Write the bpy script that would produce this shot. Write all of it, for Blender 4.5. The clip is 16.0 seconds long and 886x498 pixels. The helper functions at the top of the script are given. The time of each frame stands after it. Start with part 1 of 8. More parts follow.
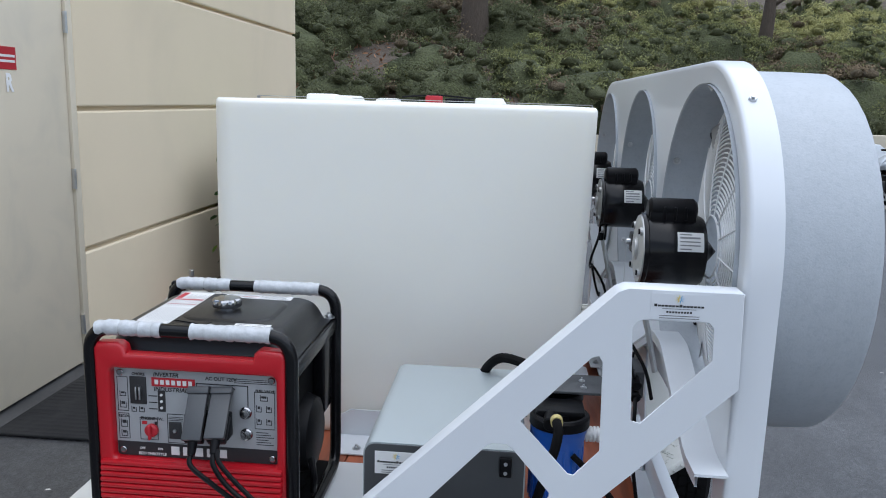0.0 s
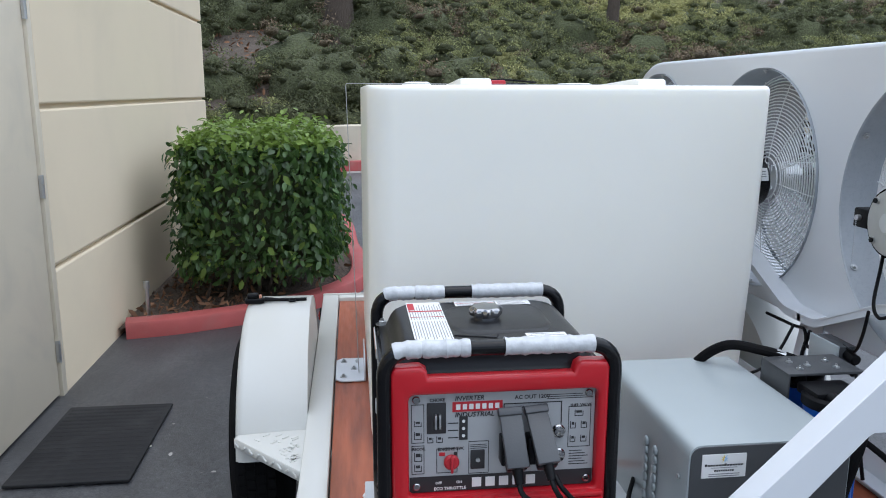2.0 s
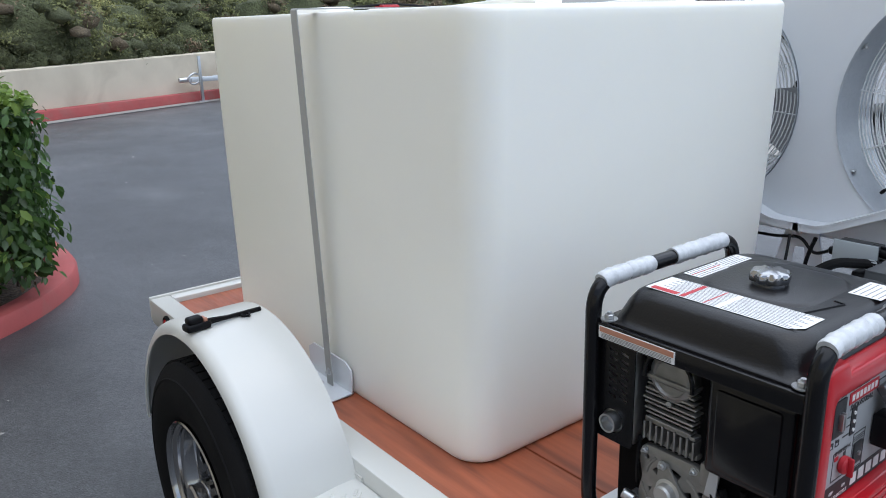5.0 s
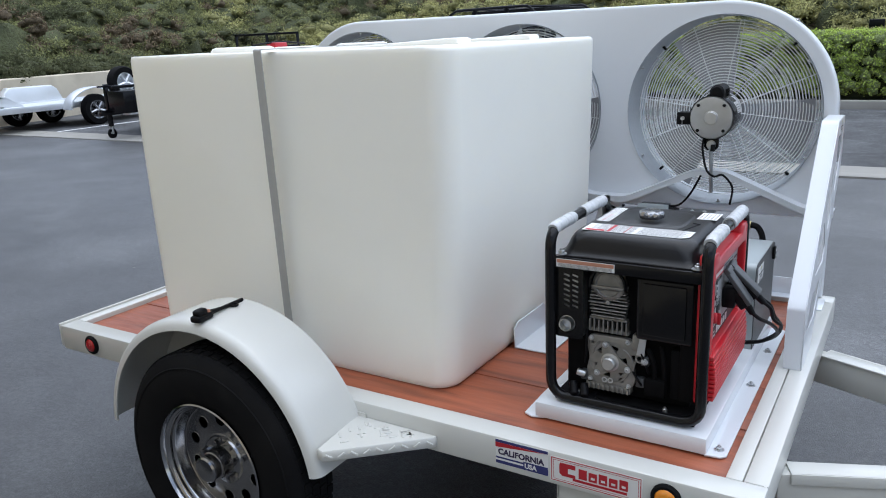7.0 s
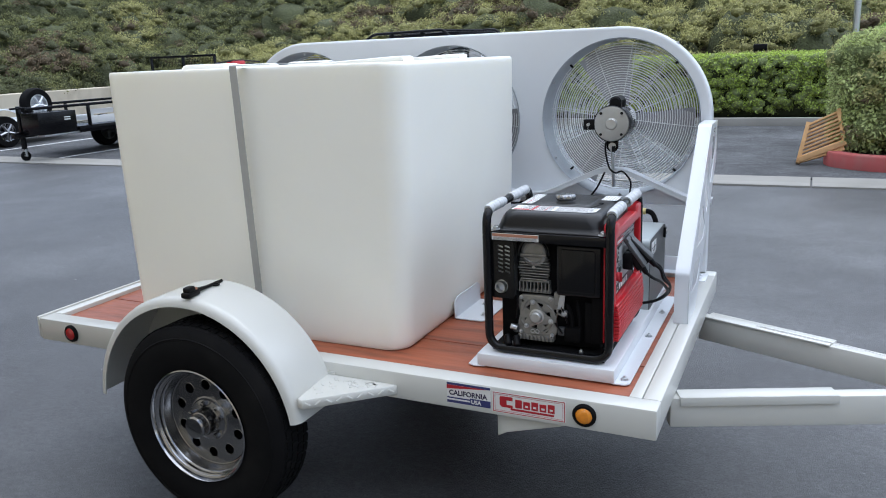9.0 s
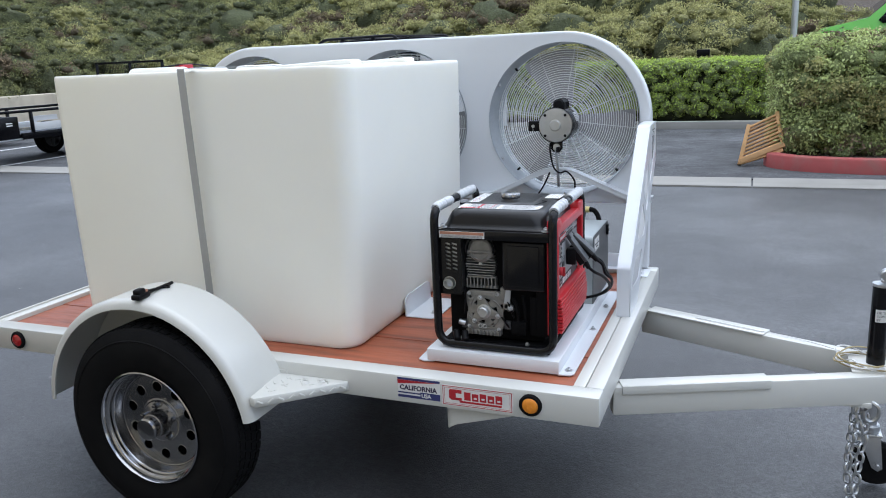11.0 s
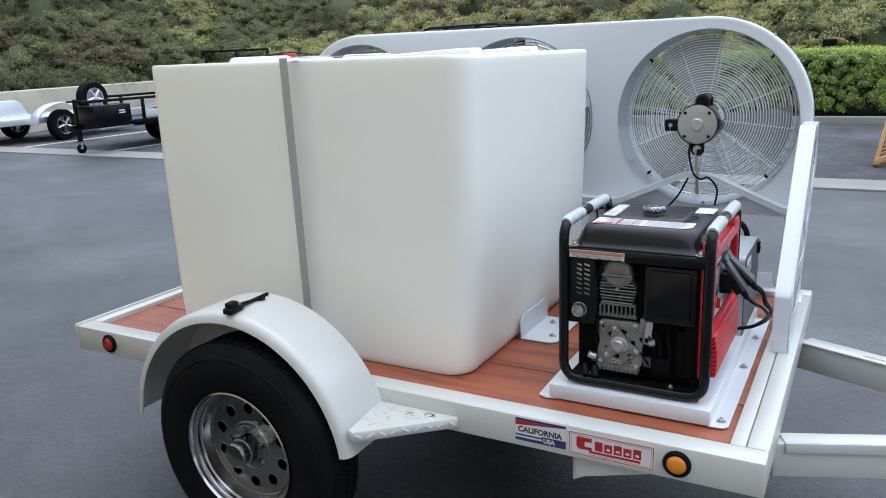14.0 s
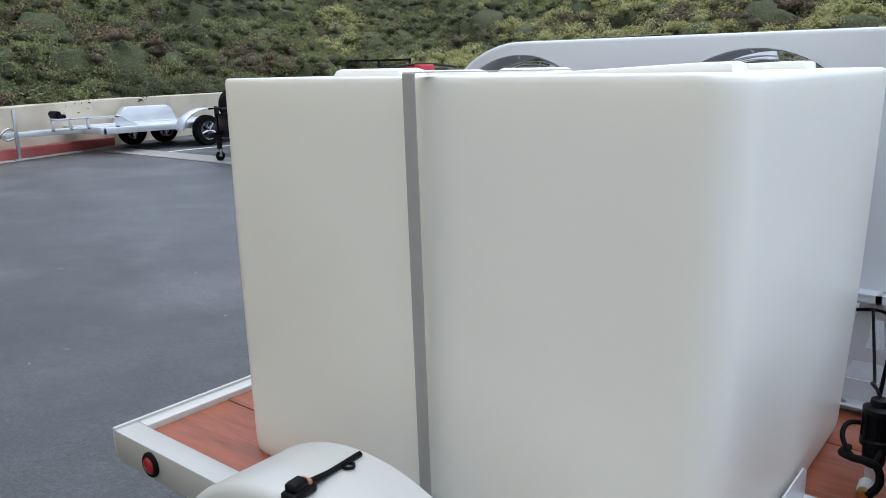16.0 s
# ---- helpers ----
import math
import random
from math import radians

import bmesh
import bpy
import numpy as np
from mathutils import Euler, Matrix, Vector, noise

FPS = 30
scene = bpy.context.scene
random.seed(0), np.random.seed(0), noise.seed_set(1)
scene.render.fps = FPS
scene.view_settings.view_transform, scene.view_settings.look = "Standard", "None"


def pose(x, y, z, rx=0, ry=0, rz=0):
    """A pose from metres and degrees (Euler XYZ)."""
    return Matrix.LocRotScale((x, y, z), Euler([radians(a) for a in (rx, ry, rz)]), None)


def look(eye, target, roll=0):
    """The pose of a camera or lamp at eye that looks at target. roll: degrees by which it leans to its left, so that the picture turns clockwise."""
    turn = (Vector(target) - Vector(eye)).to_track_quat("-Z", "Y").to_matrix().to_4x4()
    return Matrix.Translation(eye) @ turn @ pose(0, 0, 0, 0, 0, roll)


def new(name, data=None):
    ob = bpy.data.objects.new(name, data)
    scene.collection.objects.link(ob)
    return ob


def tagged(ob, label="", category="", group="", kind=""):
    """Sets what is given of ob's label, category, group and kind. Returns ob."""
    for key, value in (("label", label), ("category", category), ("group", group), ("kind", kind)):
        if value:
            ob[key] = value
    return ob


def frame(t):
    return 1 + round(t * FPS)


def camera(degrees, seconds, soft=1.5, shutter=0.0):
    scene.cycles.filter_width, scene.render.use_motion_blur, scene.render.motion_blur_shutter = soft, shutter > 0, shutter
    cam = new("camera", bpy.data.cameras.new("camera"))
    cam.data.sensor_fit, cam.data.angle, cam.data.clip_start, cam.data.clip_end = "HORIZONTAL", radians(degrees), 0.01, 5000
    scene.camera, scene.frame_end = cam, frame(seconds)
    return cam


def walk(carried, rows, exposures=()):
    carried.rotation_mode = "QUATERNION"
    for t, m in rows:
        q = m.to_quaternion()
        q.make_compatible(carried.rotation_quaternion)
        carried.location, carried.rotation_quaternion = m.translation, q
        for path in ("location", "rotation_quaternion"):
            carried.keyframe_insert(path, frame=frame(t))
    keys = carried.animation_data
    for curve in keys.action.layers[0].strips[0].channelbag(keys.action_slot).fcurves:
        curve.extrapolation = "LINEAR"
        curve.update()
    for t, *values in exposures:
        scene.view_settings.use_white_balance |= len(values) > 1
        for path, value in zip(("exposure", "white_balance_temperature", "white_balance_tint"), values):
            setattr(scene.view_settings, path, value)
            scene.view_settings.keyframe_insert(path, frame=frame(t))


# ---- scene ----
cam = camera(59.5, 16.0, soft=1.0)
PATH = [
    (0, (1.07, -1.305, 1.555), (0.903, 0.653, 1.18), 1.6),
    (0.5, (0.852, -1.373, 1.545), (0.769, 0.59, 1.174), 1.5),
    (1, (0.663, -1.297, 1.529), (0.677, 0.667, 1.156), 1.4),
    (1.5, (0.46, -1.203, 1.545), (0.572, 0.756, 1.158), 0.7),
    (2, (0.154, -1.151, 1.531), (0.382, 0.795, 1.133), 0.1),
    (2.5, (-0.052, -1.06, 1.519), (0.312, 0.862, 1.102), -0.5),
    (3, (-0.163, -0.811, 1.511), (0.345, 1.071, 1.066), -1.0),
    (3.2, (-0.196, -0.749, 1.51), (0.377, 1.113, 1.058), -0.9),
    (5.3, (-0.948, -0.2, 1.525), (0.318, 1.24, 0.956), -2.2),
    (5.5, (-1.054, -0.167, 1.531), (0.274, 1.217, 0.964), -2.6),
    (6, (-1.239, -0.156, 1.538), (0.216, 1.095, 0.977), -2.6),
    (6.5, (-1.416, -0.225, 1.549), (0.145, 0.901, 1.004), -2.4),
    (7, (-1.619, -0.21, 1.574), (0.017, 0.81, 1.044), -2.5),
    (7.5, (-1.792, -0.16, 1.562), (-0.103, 0.775, 1.041), -2.6),
    (8, (-1.912, -0.211, 1.571), (-0.189, 0.668, 1.061), -2.6),
    (8.5, (-2.023, -0.319, 1.566), (-0.283, 0.532, 1.071), -2.5),
    (10.8, (-2.142, -0.368, 1.555), (-0.351, 0.389, 1.087), -2.3),
    (11, (-2.14, -0.386, 1.552), (-0.339, 0.344, 1.077), -2.4),
    (11.5, (-2.122, -0.422, 1.545), (-0.301, 0.244, 1.053), -2.5),
    (12, (-2.107, -0.42, 1.54), (-0.284, 0.227, 1.033), -2.4),
    (12.5, (-2.082, -0.392, 1.533), (-0.276, 0.298, 1.02), -2.2),
    (13, (-2.034, -0.349, 1.538), (-0.263, 0.425, 1.026), -2.1),
    (13.5, (-1.971, -0.276, 1.544), (-0.238, 0.586, 1.039), -2.1),
    (14, (-1.852, -0.154, 1.555), (-0.158, 0.789, 1.064), -2.2),
    (14.5, (-1.684, -0.053, 1.54), (-0.028, 0.963, 1.065), -2.2),
    (15, (-1.415, 0.046, 1.558), (0.195, 1.136, 1.094), -2.0),
    (15.5, (-1.212, 0.22, 1.547), (0.348, 1.387, 1.093), -1.4),
    (16, (-1.014, 0.501, 1.562), (0.501, 1.726, 1.11), -1.0),
]
walk(cam, [(t, look(eye, target, roll)) for t, eye, target, roll in PATH], exposures=((0, 1.0, 6180, 10), (1.5, 1.12, 6130, 10), (3, 1.18, 6130, 10), (5.5, 1.18, 6150, 10), (7, 1.16, 6150, 10), (8.5, 1.22, 6150, 10), (11, 1.28, 6150, 10), (13.5, 1.28, 6150, 10), (14.5, 1.2, 6150, 10), (16, 1.12, 6150, 10)))

# ---- world and light: an overcast day ----
SUN_EL, SUN_AZ = radians(80), radians(100)
world = bpy.data.worlds.new("overcast")
world.use_nodes = True
scene.world = world
wn = world.node_tree.nodes
sky = wn.new("ShaderNodeTexSky")
sky.sky_type, sky.sun_disc = "NISHITA", False
sky.sun_elevation, sky.sun_rotation = SUN_EL, SUN_AZ
sky.air_density, sky.dust_density, sky.ozone_density = 1.0, 1.0, 1.0
hue = wn.new("ShaderNodeHueSaturation")
hue.inputs["Saturation"].default_value = 0.6
world.node_tree.links.new(sky.outputs[0], hue.inputs["Color"])
world.node_tree.links.new(hue.outputs[0], wn["Background"].inputs[0])
wn["Background"].inputs[1].default_value = 0.095
sun = new("sun", bpy.data.lights.new("sun", "SUN"))
sun.data.energy, sun.data.angle, sun.data.color = 1.5, radians(110), (0.915, 0.96, 1.0)
sun.rotation_euler = Euler((radians(90) - SUN_EL, 0, math.pi - SUN_AZ))
scene.view_settings.exposure = 1.0

# ---- small building kit ----
def thing(name, x, y, z, label, category, group="", kind=""):
    ob = new(name)
    ob.empty_display_size = 0.1
    ob.location = (x, y, z)
    return tagged(ob, label, category, group, kind)


def to_mesh(name, bm, mat, smooth=True, angle=35):
    me = bpy.data.meshes.new(name)
    bmesh.ops.recalc_face_normals(bm, faces=bm.faces)
    bm.to_mesh(me)
    bm.free()
    for m in (mat if isinstance(mat, (list, tuple)) else [mat]):
        me.materials.append(m)
    if smooth:
        for p in me.polygons:
            p.use_smooth = True
        me.set_sharp_from_angle(angle=radians(angle))
    return me


def hang(ob, parent):
    ob.parent = parent
    ob.matrix_parent_inverse = Matrix.Translation(parent.location).inverted() if parent.parent is None and parent.type == "EMPTY" else Matrix.Identity(4)
    return ob


def part(name, bm, mat, parent, label="", smooth=True, angle=35):
    ob = hang(new(name, to_mesh(name, bm, mat, smooth, angle)), parent)
    return tagged(ob, label)


def solid(name, bm, mat, label, category, group="", kind="", smooth=True, angle=35):
    return tagged(new(name, to_mesh(name, bm, mat, smooth, angle)), label, category, group, kind)


def B():
    return bmesh.new()


def box(bm, x0, x1, y0, y1, z0, z1, r=0.0, seg=2, m=None, idx=0):
    vs = [bm.verts.new(((x0, x1)[i], (y0, y1)[j], (z0, z1)[k])) for i in (0, 1) for j in (0, 1) for k in (0, 1)]
    fs = [bm.faces.new([vs[a] for a in q]) for q in ((0, 1, 3, 2), (4, 6, 7, 5), (0, 4, 5, 1), (2, 3, 7, 6), (0, 2, 6, 4), (1, 5, 7, 3))]
    if r > 0:
        es = list({e for f in fs for e in f.edges})
        res = bmesh.ops.bevel(bm, geom=es, offset=r, segments=seg, profile=0.5, affect="EDGES")
        fs = list({f for v in res["verts"] for f in v.link_faces} | {f for f in fs if f.is_valid})
    vs = list({v for f in fs if f.is_valid for v in f.verts})
    for f in fs:
        if f.is_valid:
            f.material_index = idx
    if m is not None:
        bmesh.ops.transform(bm, matrix=m, verts=vs)
    return vs


def frame_of(d):
    d = Vector(d).normalized()
    a = Vector((0, 0, 1)) if abs(d.z) < 0.9 else Vector((1, 0, 0))
    u = d.cross(a).normalized()
    return u, d.cross(u).normalized(), d


def lathe(bm, profile, at, axis, seg=32, idx=0, start=0.0, sweep=2 * math.pi):
    """Turns (radius, along) pairs round an axis through the point at."""
    u, v, d = frame_of(axis)
    at = Vector(at)
    full = sweep > 6.28
    rings = []
    for r, h in profile:
        if r < 1e-6:
            rings.append([bm.verts.new(at + d * h)])
        else:
            n = seg if full else seg + 1
            rings.append([bm.verts.new(at + d * h + (u * math.cos(start + sweep * i / seg) + v * math.sin(start + sweep * i / seg)) * r) for i in range(n)])
    for a, b in zip(rings, rings[1:]):
        for i in range(seg):
            j = (i + 1) % len(a) if full or len(a) > 1 else 0
            k = (i + 1) % len(b) if full or len(b) > 1 else 0
            q = [a[i % len(a)], a[j % len(a)], b[k % len(b)], b[i % len(b)]]
            q = [x for n, x in enumerate(q) if x not in q[:n]]
            if len(q) > 2:
                bm.faces.new(q).material_index = idx
    return rings


def cyl(bm, p0, p1, r, r2=None, seg=20, bev=0.0, idx=0):
    p0, p1 = Vector(p0), Vector(p1)
    L = (p1 - p0).length
    r2 = r if r2 is None else r2
    prof = [(0, 0), (r - bev, 0), (r, bev), (r2, L - bev), (r2 - bev, L), (0, L)] if bev else [(0, 0), (r, 0), (r2, L), (0, L)]
    lathe(bm, prof, p0, p1 - p0, seg, idx)


def smoothed(pts, n=6, closed=False):
    pts = [Vector(p) for p in pts]
    out, N = [], len(pts)
    for i in range(N if closed else N - 1):
        a, b, c, d = (pts[(i + k) % N] if closed else pts[min(max(i + k, 0), N - 1)] for k in (-1, 0, 1, 2))
        for s in range(n):
            t = s / n
            out.append(0.5 * (2 * b + (c - a) * t + (2 * a - 5 * b + 4 * c - d) * t * t + (3 * b - a - 3 * c + d) * t ** 3))
    if not closed:
        out.append(pts[-1])
    return out


def rounded(pts, r, n=5, closed=False):
    """A polyline with its corners turned into arcs of about radius r."""
    pts = [Vector(p) for p in pts]
    out, N = [], len(pts)
    for i, p in enumerate(pts):
        if not closed and i in (0, N - 1):
            out.append(p)
            continue
        a, c = pts[i - 1], pts[(i + 1) % N]
        ra = min(r, (a - p).length * 0.49, (c - p).length * 0.49)
        s, e = p + (a - p).normalized() * ra, p + (c - p).normalized() * ra
        for k in range(n + 1):
            t = k / n
            out.append(s * (1 - t) ** 2 + p * 2 * t * (1 - t) + e * t * t)
    return out


def tube(bm, pts, r, seg=8, closed=False, caps=True, idx=0):
    pts = [Vector(p) for p in pts]
    N = len(pts)
    rad = r if isinstance(r, (list, tuple)) else [r] * N
    rings, u = [], None
    for i, p in enumerate(pts):
        d = (pts[(i + 1) % N] - pts[i - 1]) if closed else (pts[min(i + 1, N - 1)] - pts[max(i - 1, 0)])
        d = d.normalized()
        if u is None:
            u = frame_of(d)[0]
        u = (u - d * u.dot(d)).normalized()
        w = d.cross(u)
        rings.append([bm.verts.new(p + (u * math.cos(2 * math.pi * k / seg) + w * math.sin(2 * math.pi * k / seg)) * rad[i]) for k in range(seg)])
    for i in range(N if closed else N - 1):
        a, b = rings[i], rings[(i + 1) % N]
        off = 0
        if closed and i == N - 1:
            off = min(range(seg), key=lambda o: (a[0].co - b[o].co).length)
        for k in range(seg):
            bm.faces.new([a[k], a[(k + 1) % seg], b[(k + 1 + off) % seg], b[(k + off) % seg]]).material_index = idx
    if caps and not closed:
        bm.faces.new(rings[0]).material_index = idx
        bm.faces.new(rings[-1][::-1]).material_index = idx


def ribbon(bm, pts, across, w, th, idx=0):
    """A flat strap along pts, w wide in the direction across and th thick."""
    pts, across = [Vector(p) for p in pts], Vector(across).normalized()
    rings = []
    for i, p in enumerate(pts):
        d = (pts[min(i + 1, len(pts) - 1)] - pts[max(i - 1, 0)]).normalized()
        n = d.cross(across).normalized()
        rings.append([bm.verts.new(p + across * a * w / 2 + n * b * th / 2) for a, b in ((-1, -1), (1, -1), (1, 1), (-1, 1))])
    for a, b in zip(rings, rings[1:]):
        for k in range(4):
            bm.faces.new([a[k], a[(k + 1) % 4], b[(k + 1) % 4], b[k]]).material_index = idx
    bm.faces.new(rings[0]).material_index = idx
    bm.faces.new(rings[-1][::-1]).material_index = idx


def flat_curve(loops, th, bevel=0.0, res=1):
    cu = bpy.data.curves.new("outline", "CURVE")
    cu.dimensions, cu.fill_mode, cu.extrude, cu.bevel_depth, cu.bevel_resolution = "2D", "BOTH", max(th / 2 - bevel, 0), bevel, res
    cu.offset = -bevel
    for loop in loops:
        sp = cu.splines.new("POLY")
        sp.points.add(len(loop) - 1)
        for p, q in zip(sp.points, loop):
            p.co = (q[0], q[1], 0, 1)
        sp.use_cyclic_u = True
    return cu


def curve_bm(cu, m):
    ob = bpy.data.objects.new("outline", cu)
    scene.collection.objects.link(ob)
    bpy.context.view_layer.update()
    me = bpy.data.meshes.new_from_object(ob.evaluated_get(bpy.context.evaluated_depsgraph_get()))
    bm = bmesh.new()
    bm.from_mesh(me)
    bmesh.ops.remove_doubles(bm, verts=bm.verts, dist=1e-5)
    bmesh.ops.transform(bm, matrix=m, verts=bm.verts)
    bpy.data.objects.remove(ob)
    bpy.data.curves.remove(cu)
    bpy.data.meshes.remove(me)
    return bm


def plate(loops, th, m, bevel=0.0):
    return curve_bm(flat_curve(loops, th, bevel), m)


YZ = Matrix(((0, 0, 1, 0), (1, 0, 0, 0), (0, 1, 0, 0), (0, 0, 0, 1)))    # plan (a, b) -> (y, z), depth along x
XZ = Matrix(((1, 0, 0, 0), (0, 0, 1, 0), (0, 1, 0, 0), (0, 0, 0, 1)))    # plan (a, b) -> (x, z), depth along y
FACE_X = Matrix(((0, 0, -1, 0), (-1, 0, 0, 0), (0, 1, 0, 0), (0, 0, 0, 1)))   # writing read from -x
FACE_Y = Matrix(((1, 0, 0, 0), (0, 0, -1, 0), (0, 1, 0, 0), (0, 0, 0, 1)))    # writing read from -y


def letters(body, size, m, mat, parent, name="lettering", th=0.0006, align="LEFT", squeeze=1.0, shear=0.0, label="", bold=0.0):
    cu = bpy.data.curves.new(name, "FONT")
    cu.body, cu.size, cu.extrude, cu.align_x, cu.shear, cu.offset = body, size, th / 2, align, shear, bold
    cu.resolution_u = 3
    bm = curve_bm(cu, m @ Matrix.Diagonal((squeeze, 1, 1, 1)))
    return part(name, bm, mat, parent, label, smooth=False)


def circle(cx, cy, r, n=64, a0=0.0):
    return [(cx + r * math.cos(a0 + 2 * math.pi * i / n), cy + r * math.sin(a0 + 2 * math.pi * i / n)) for i in range(n)]


def hexbolt(bm, at, axis, r=0.009, h=0.006, washer=1.6):
    u, v, d = frame_of(axis)
    at = Vector(at)
    cyl(bm, at, at + d * 0.002, r * washer, seg=14)
    cyl(bm, at + d * 0.002, at + d * (0.002 + h), r, seg=6, bev=0.0012)
    cyl(bm, at + d * 0.004, at + d * (0.006 + h), r * 0.5, seg=8)


# ---- materials ----
def material(name, color, rough=0.5, metal=0.0, spec=0.5, vary=0.0, scale=8.0, bump=0.0, bump_scale=60.0, stain=None, stain_scale=2.0, stain_amount=0.0,
             coat=0.0, island=0.0, random_ob=0.0, rough_vary=0.0, stretch=(1, 1, 1), sss=0.0, sss_color=None, bump_dist=0.002):
    ma = bpy.data.materials.new(name)
    ma.use_nodes = True
    nt = ma.node_tree
    bs = nt.nodes["Principled BSDF"]
    N, L = nt.nodes.new, nt.links.new
    bs.inputs["Roughness"].default_value, bs.inputs["Metallic"].default_value = rough, metal
    bs.inputs["Specular IOR Level"].default_value = spec
    bs.inputs["Coat Weight"].default_value, bs.inputs["Coat Roughness"].default_value = coat, 0.08
    tc, mp = N("ShaderNodeTexCoord"), N("ShaderNodeMapping")
    mp.inputs["Scale"].default_value = stretch
    L(tc.outputs["Object"], mp.inputs["Vector"])
    if sss:
        bs.inputs["Subsurface Weight"].default_value = sss
        bs.inputs["Subsurface Radius"].default_value = (0.06, 0.058, 0.05)
        bs.inputs["Subsurface Scale"].default_value = 1.0

    def noise_tex(s, detail=4.0, dist=0.0):
        n = N("ShaderNodeTexNoise")
        n.inputs["Scale"].default_value, n.inputs["Detail"].default_value, n.inputs["Distortion"].default_value = s, detail, dist
        L(mp.outputs[0], n.inputs["Vector"])
        return n

    col = None
    base = (*color, 1)
    dark = (*[c * (1 - vary) for c in color], 1)
    lite = (*[min(1, c * (1 + vary)) for c in color], 1)
    mixn = N("ShaderNodeMix")
    mixn.data_type = "RGBA"
    mixn.inputs[6].default_value, mixn.inputs[7].default_value = dark, lite
    n1 = noise_tex(scale, 6)
    L(n1.outputs["Fac"], mixn.inputs[0])
    col = mixn.outputs[2]
    if island or random_ob:
        src = N("ShaderNodeNewGeometry").outputs["Random Per Island"] if island else N("ShaderNodeObjectInfo").outputs["Random"]
        amt = island or random_ob
        mr = N("ShaderNodeMapRange")
        mr.inputs["To Min"].default_value, mr.inputs["To Max"].default_value = 1 - amt, 1 + amt
        L(src, mr.inputs["Value"])
        mul = N("ShaderNodeMix")
        mul.data_type, mul.blend_type = "RGBA", "MULTIPLY"
        mul.inputs[0].default_value = 1
        L(col, mul.inputs[6])
        L(mr.outputs[0], mul.inputs[7])
        col = mul.outputs[2]
    if stain is not None and stain_amount:
        n2 = noise_tex(stain_scale, 8, 0.6)
        rp = N("ShaderNodeValToRGB")
        rp.color_ramp.elements[0].position, rp.color_ramp.elements[1].position = 0.48, 0.72
        rp.color_ramp.elements[1].color = (stain_amount, stain_amount, stain_amount, 1)
        L(n2.outputs["Fac"], rp.inputs[0])
        ms = N("ShaderNodeMix")
        ms.data_type = "RGBA"
        L(rp.outputs[0], ms.inputs[0])
        L(col, ms.inputs[6])
        ms.inputs[7].default_value = (*stain, 1)
        col = ms.outputs[2]
    L(col, bs.inputs["Base Color"])
    if rough_vary:
        n3 = noise_tex(scale * 2.3, 5)
        mr2 = N("ShaderNodeMapRange")
        mr2.inputs["To Min"].default_value, mr2.inputs["To Max"].default_value = max(0, rough - rough_vary), min(1, rough + rough_vary)
        L(n3.outputs["Fac"], mr2.inputs["Value"])
        L(mr2.outputs[0], bs.inputs["Roughness"])
    if bump:
        n4 = noise_tex(bump_scale, 5)
        bp = N("ShaderNodeBump")
        bp.inputs["Strength"].default_value, bp.inputs["Distance"].default_value = bump, bump_dist
        L(n4.outputs["Fac"], bp.inputs["Height"])
        L(bp.outputs[0], bs.inputs["Normal"])
    return ma


M_ASPHALT = material("asphalt", (0.044, 0.045, 0.0475), 0.46, spec=0.65, vary=0.25, scale=0.35, bump=0.7, bump_scale=160, stain=(0.095, 0.097, 0.1), stain_scale=0.6, stain_amount=0.7, rough_vary=0.12, bump_dist=0.004)
M_OLD_ASPHALT = material("old_asphalt", (0.075, 0.077, 0.081), 0.9, vary=0.35, scale=0.9, bump=0.9, bump_scale=45, stain=(0.04, 0.04, 0.042), stain_scale=1.4, stain_amount=0.8, bump_dist=0.01)
M_CONCRETE = material("concrete", (0.27, 0.26, 0.235), 0.85, vary=0.12, scale=2.5, bump=0.4, bump_scale=90, stain=(0.21, 0.2, 0.175), stain_scale=1.2, stain_amount=0.5)
M_WALLBLOCK = material("retaining_concrete", (0.6, 0.535, 0.42), 0.9, vary=0.14, scale=1.8, bump=0.4, bump_scale=50, stain=(0.4, 0.345, 0.26), stain_scale=1.4, stain_amount=0.6)
M_REDKERB = material("red_kerb_paint", (0.36, 0.075, 0.07), 0.75, vary=0.2, scale=5, bump=0.4, bump_scale=70, stain=(0.24, 0.13, 0.11), stain_scale=4, stain_amount=0.5)
M_STUCCO = material("painted_concrete", (0.74, 0.63, 0.455), 0.85, vary=0.05, scale=1.1, bump=0.12, bump_scale=140, stain=(0.56, 0.49, 0.365), stain_scale=0.9, stain_amount=0.35)
M_DOOR = material("door_paint", (0.63, 0.56, 0.435), 0.5, vary=0.04, scale=2, bump=0.05, bump_scale=90, stain=(0.45, 0.42, 0.35), stain_scale=3, stain_amount=0.4)
M_SOIL = material("soil", (0.07, 0.05, 0.036), 0.95, vary=0.4, scale=9, bump=1.0, bump_scale=40, bump_dist=0.02)
M_HILL = material("hill_soil", (0.085, 0.065, 0.048), 0.95, vary=0.35, scale=1.3, bump=1.0, bump_scale=12, bump_dist=0.05, stain=(0.13, 0.105, 0.085), stain_scale=2.5, stain_amount=0.7)
M_WHITE = material("white_enamel", (0.68, 0.705, 0.735), 0.28, vary=0.03, scale=3, coat=0.3, bump=0.04, bump_scale=30)
M_CREAM = material("trailer_paint", (0.585, 0.585, 0.55), 0.33, vary=0.04, scale=3, coat=0.25, bump=0.05, bump_scale=40, stain=(0.6, 0.58, 0.52), stain_scale=5, stain_amount=0.18)
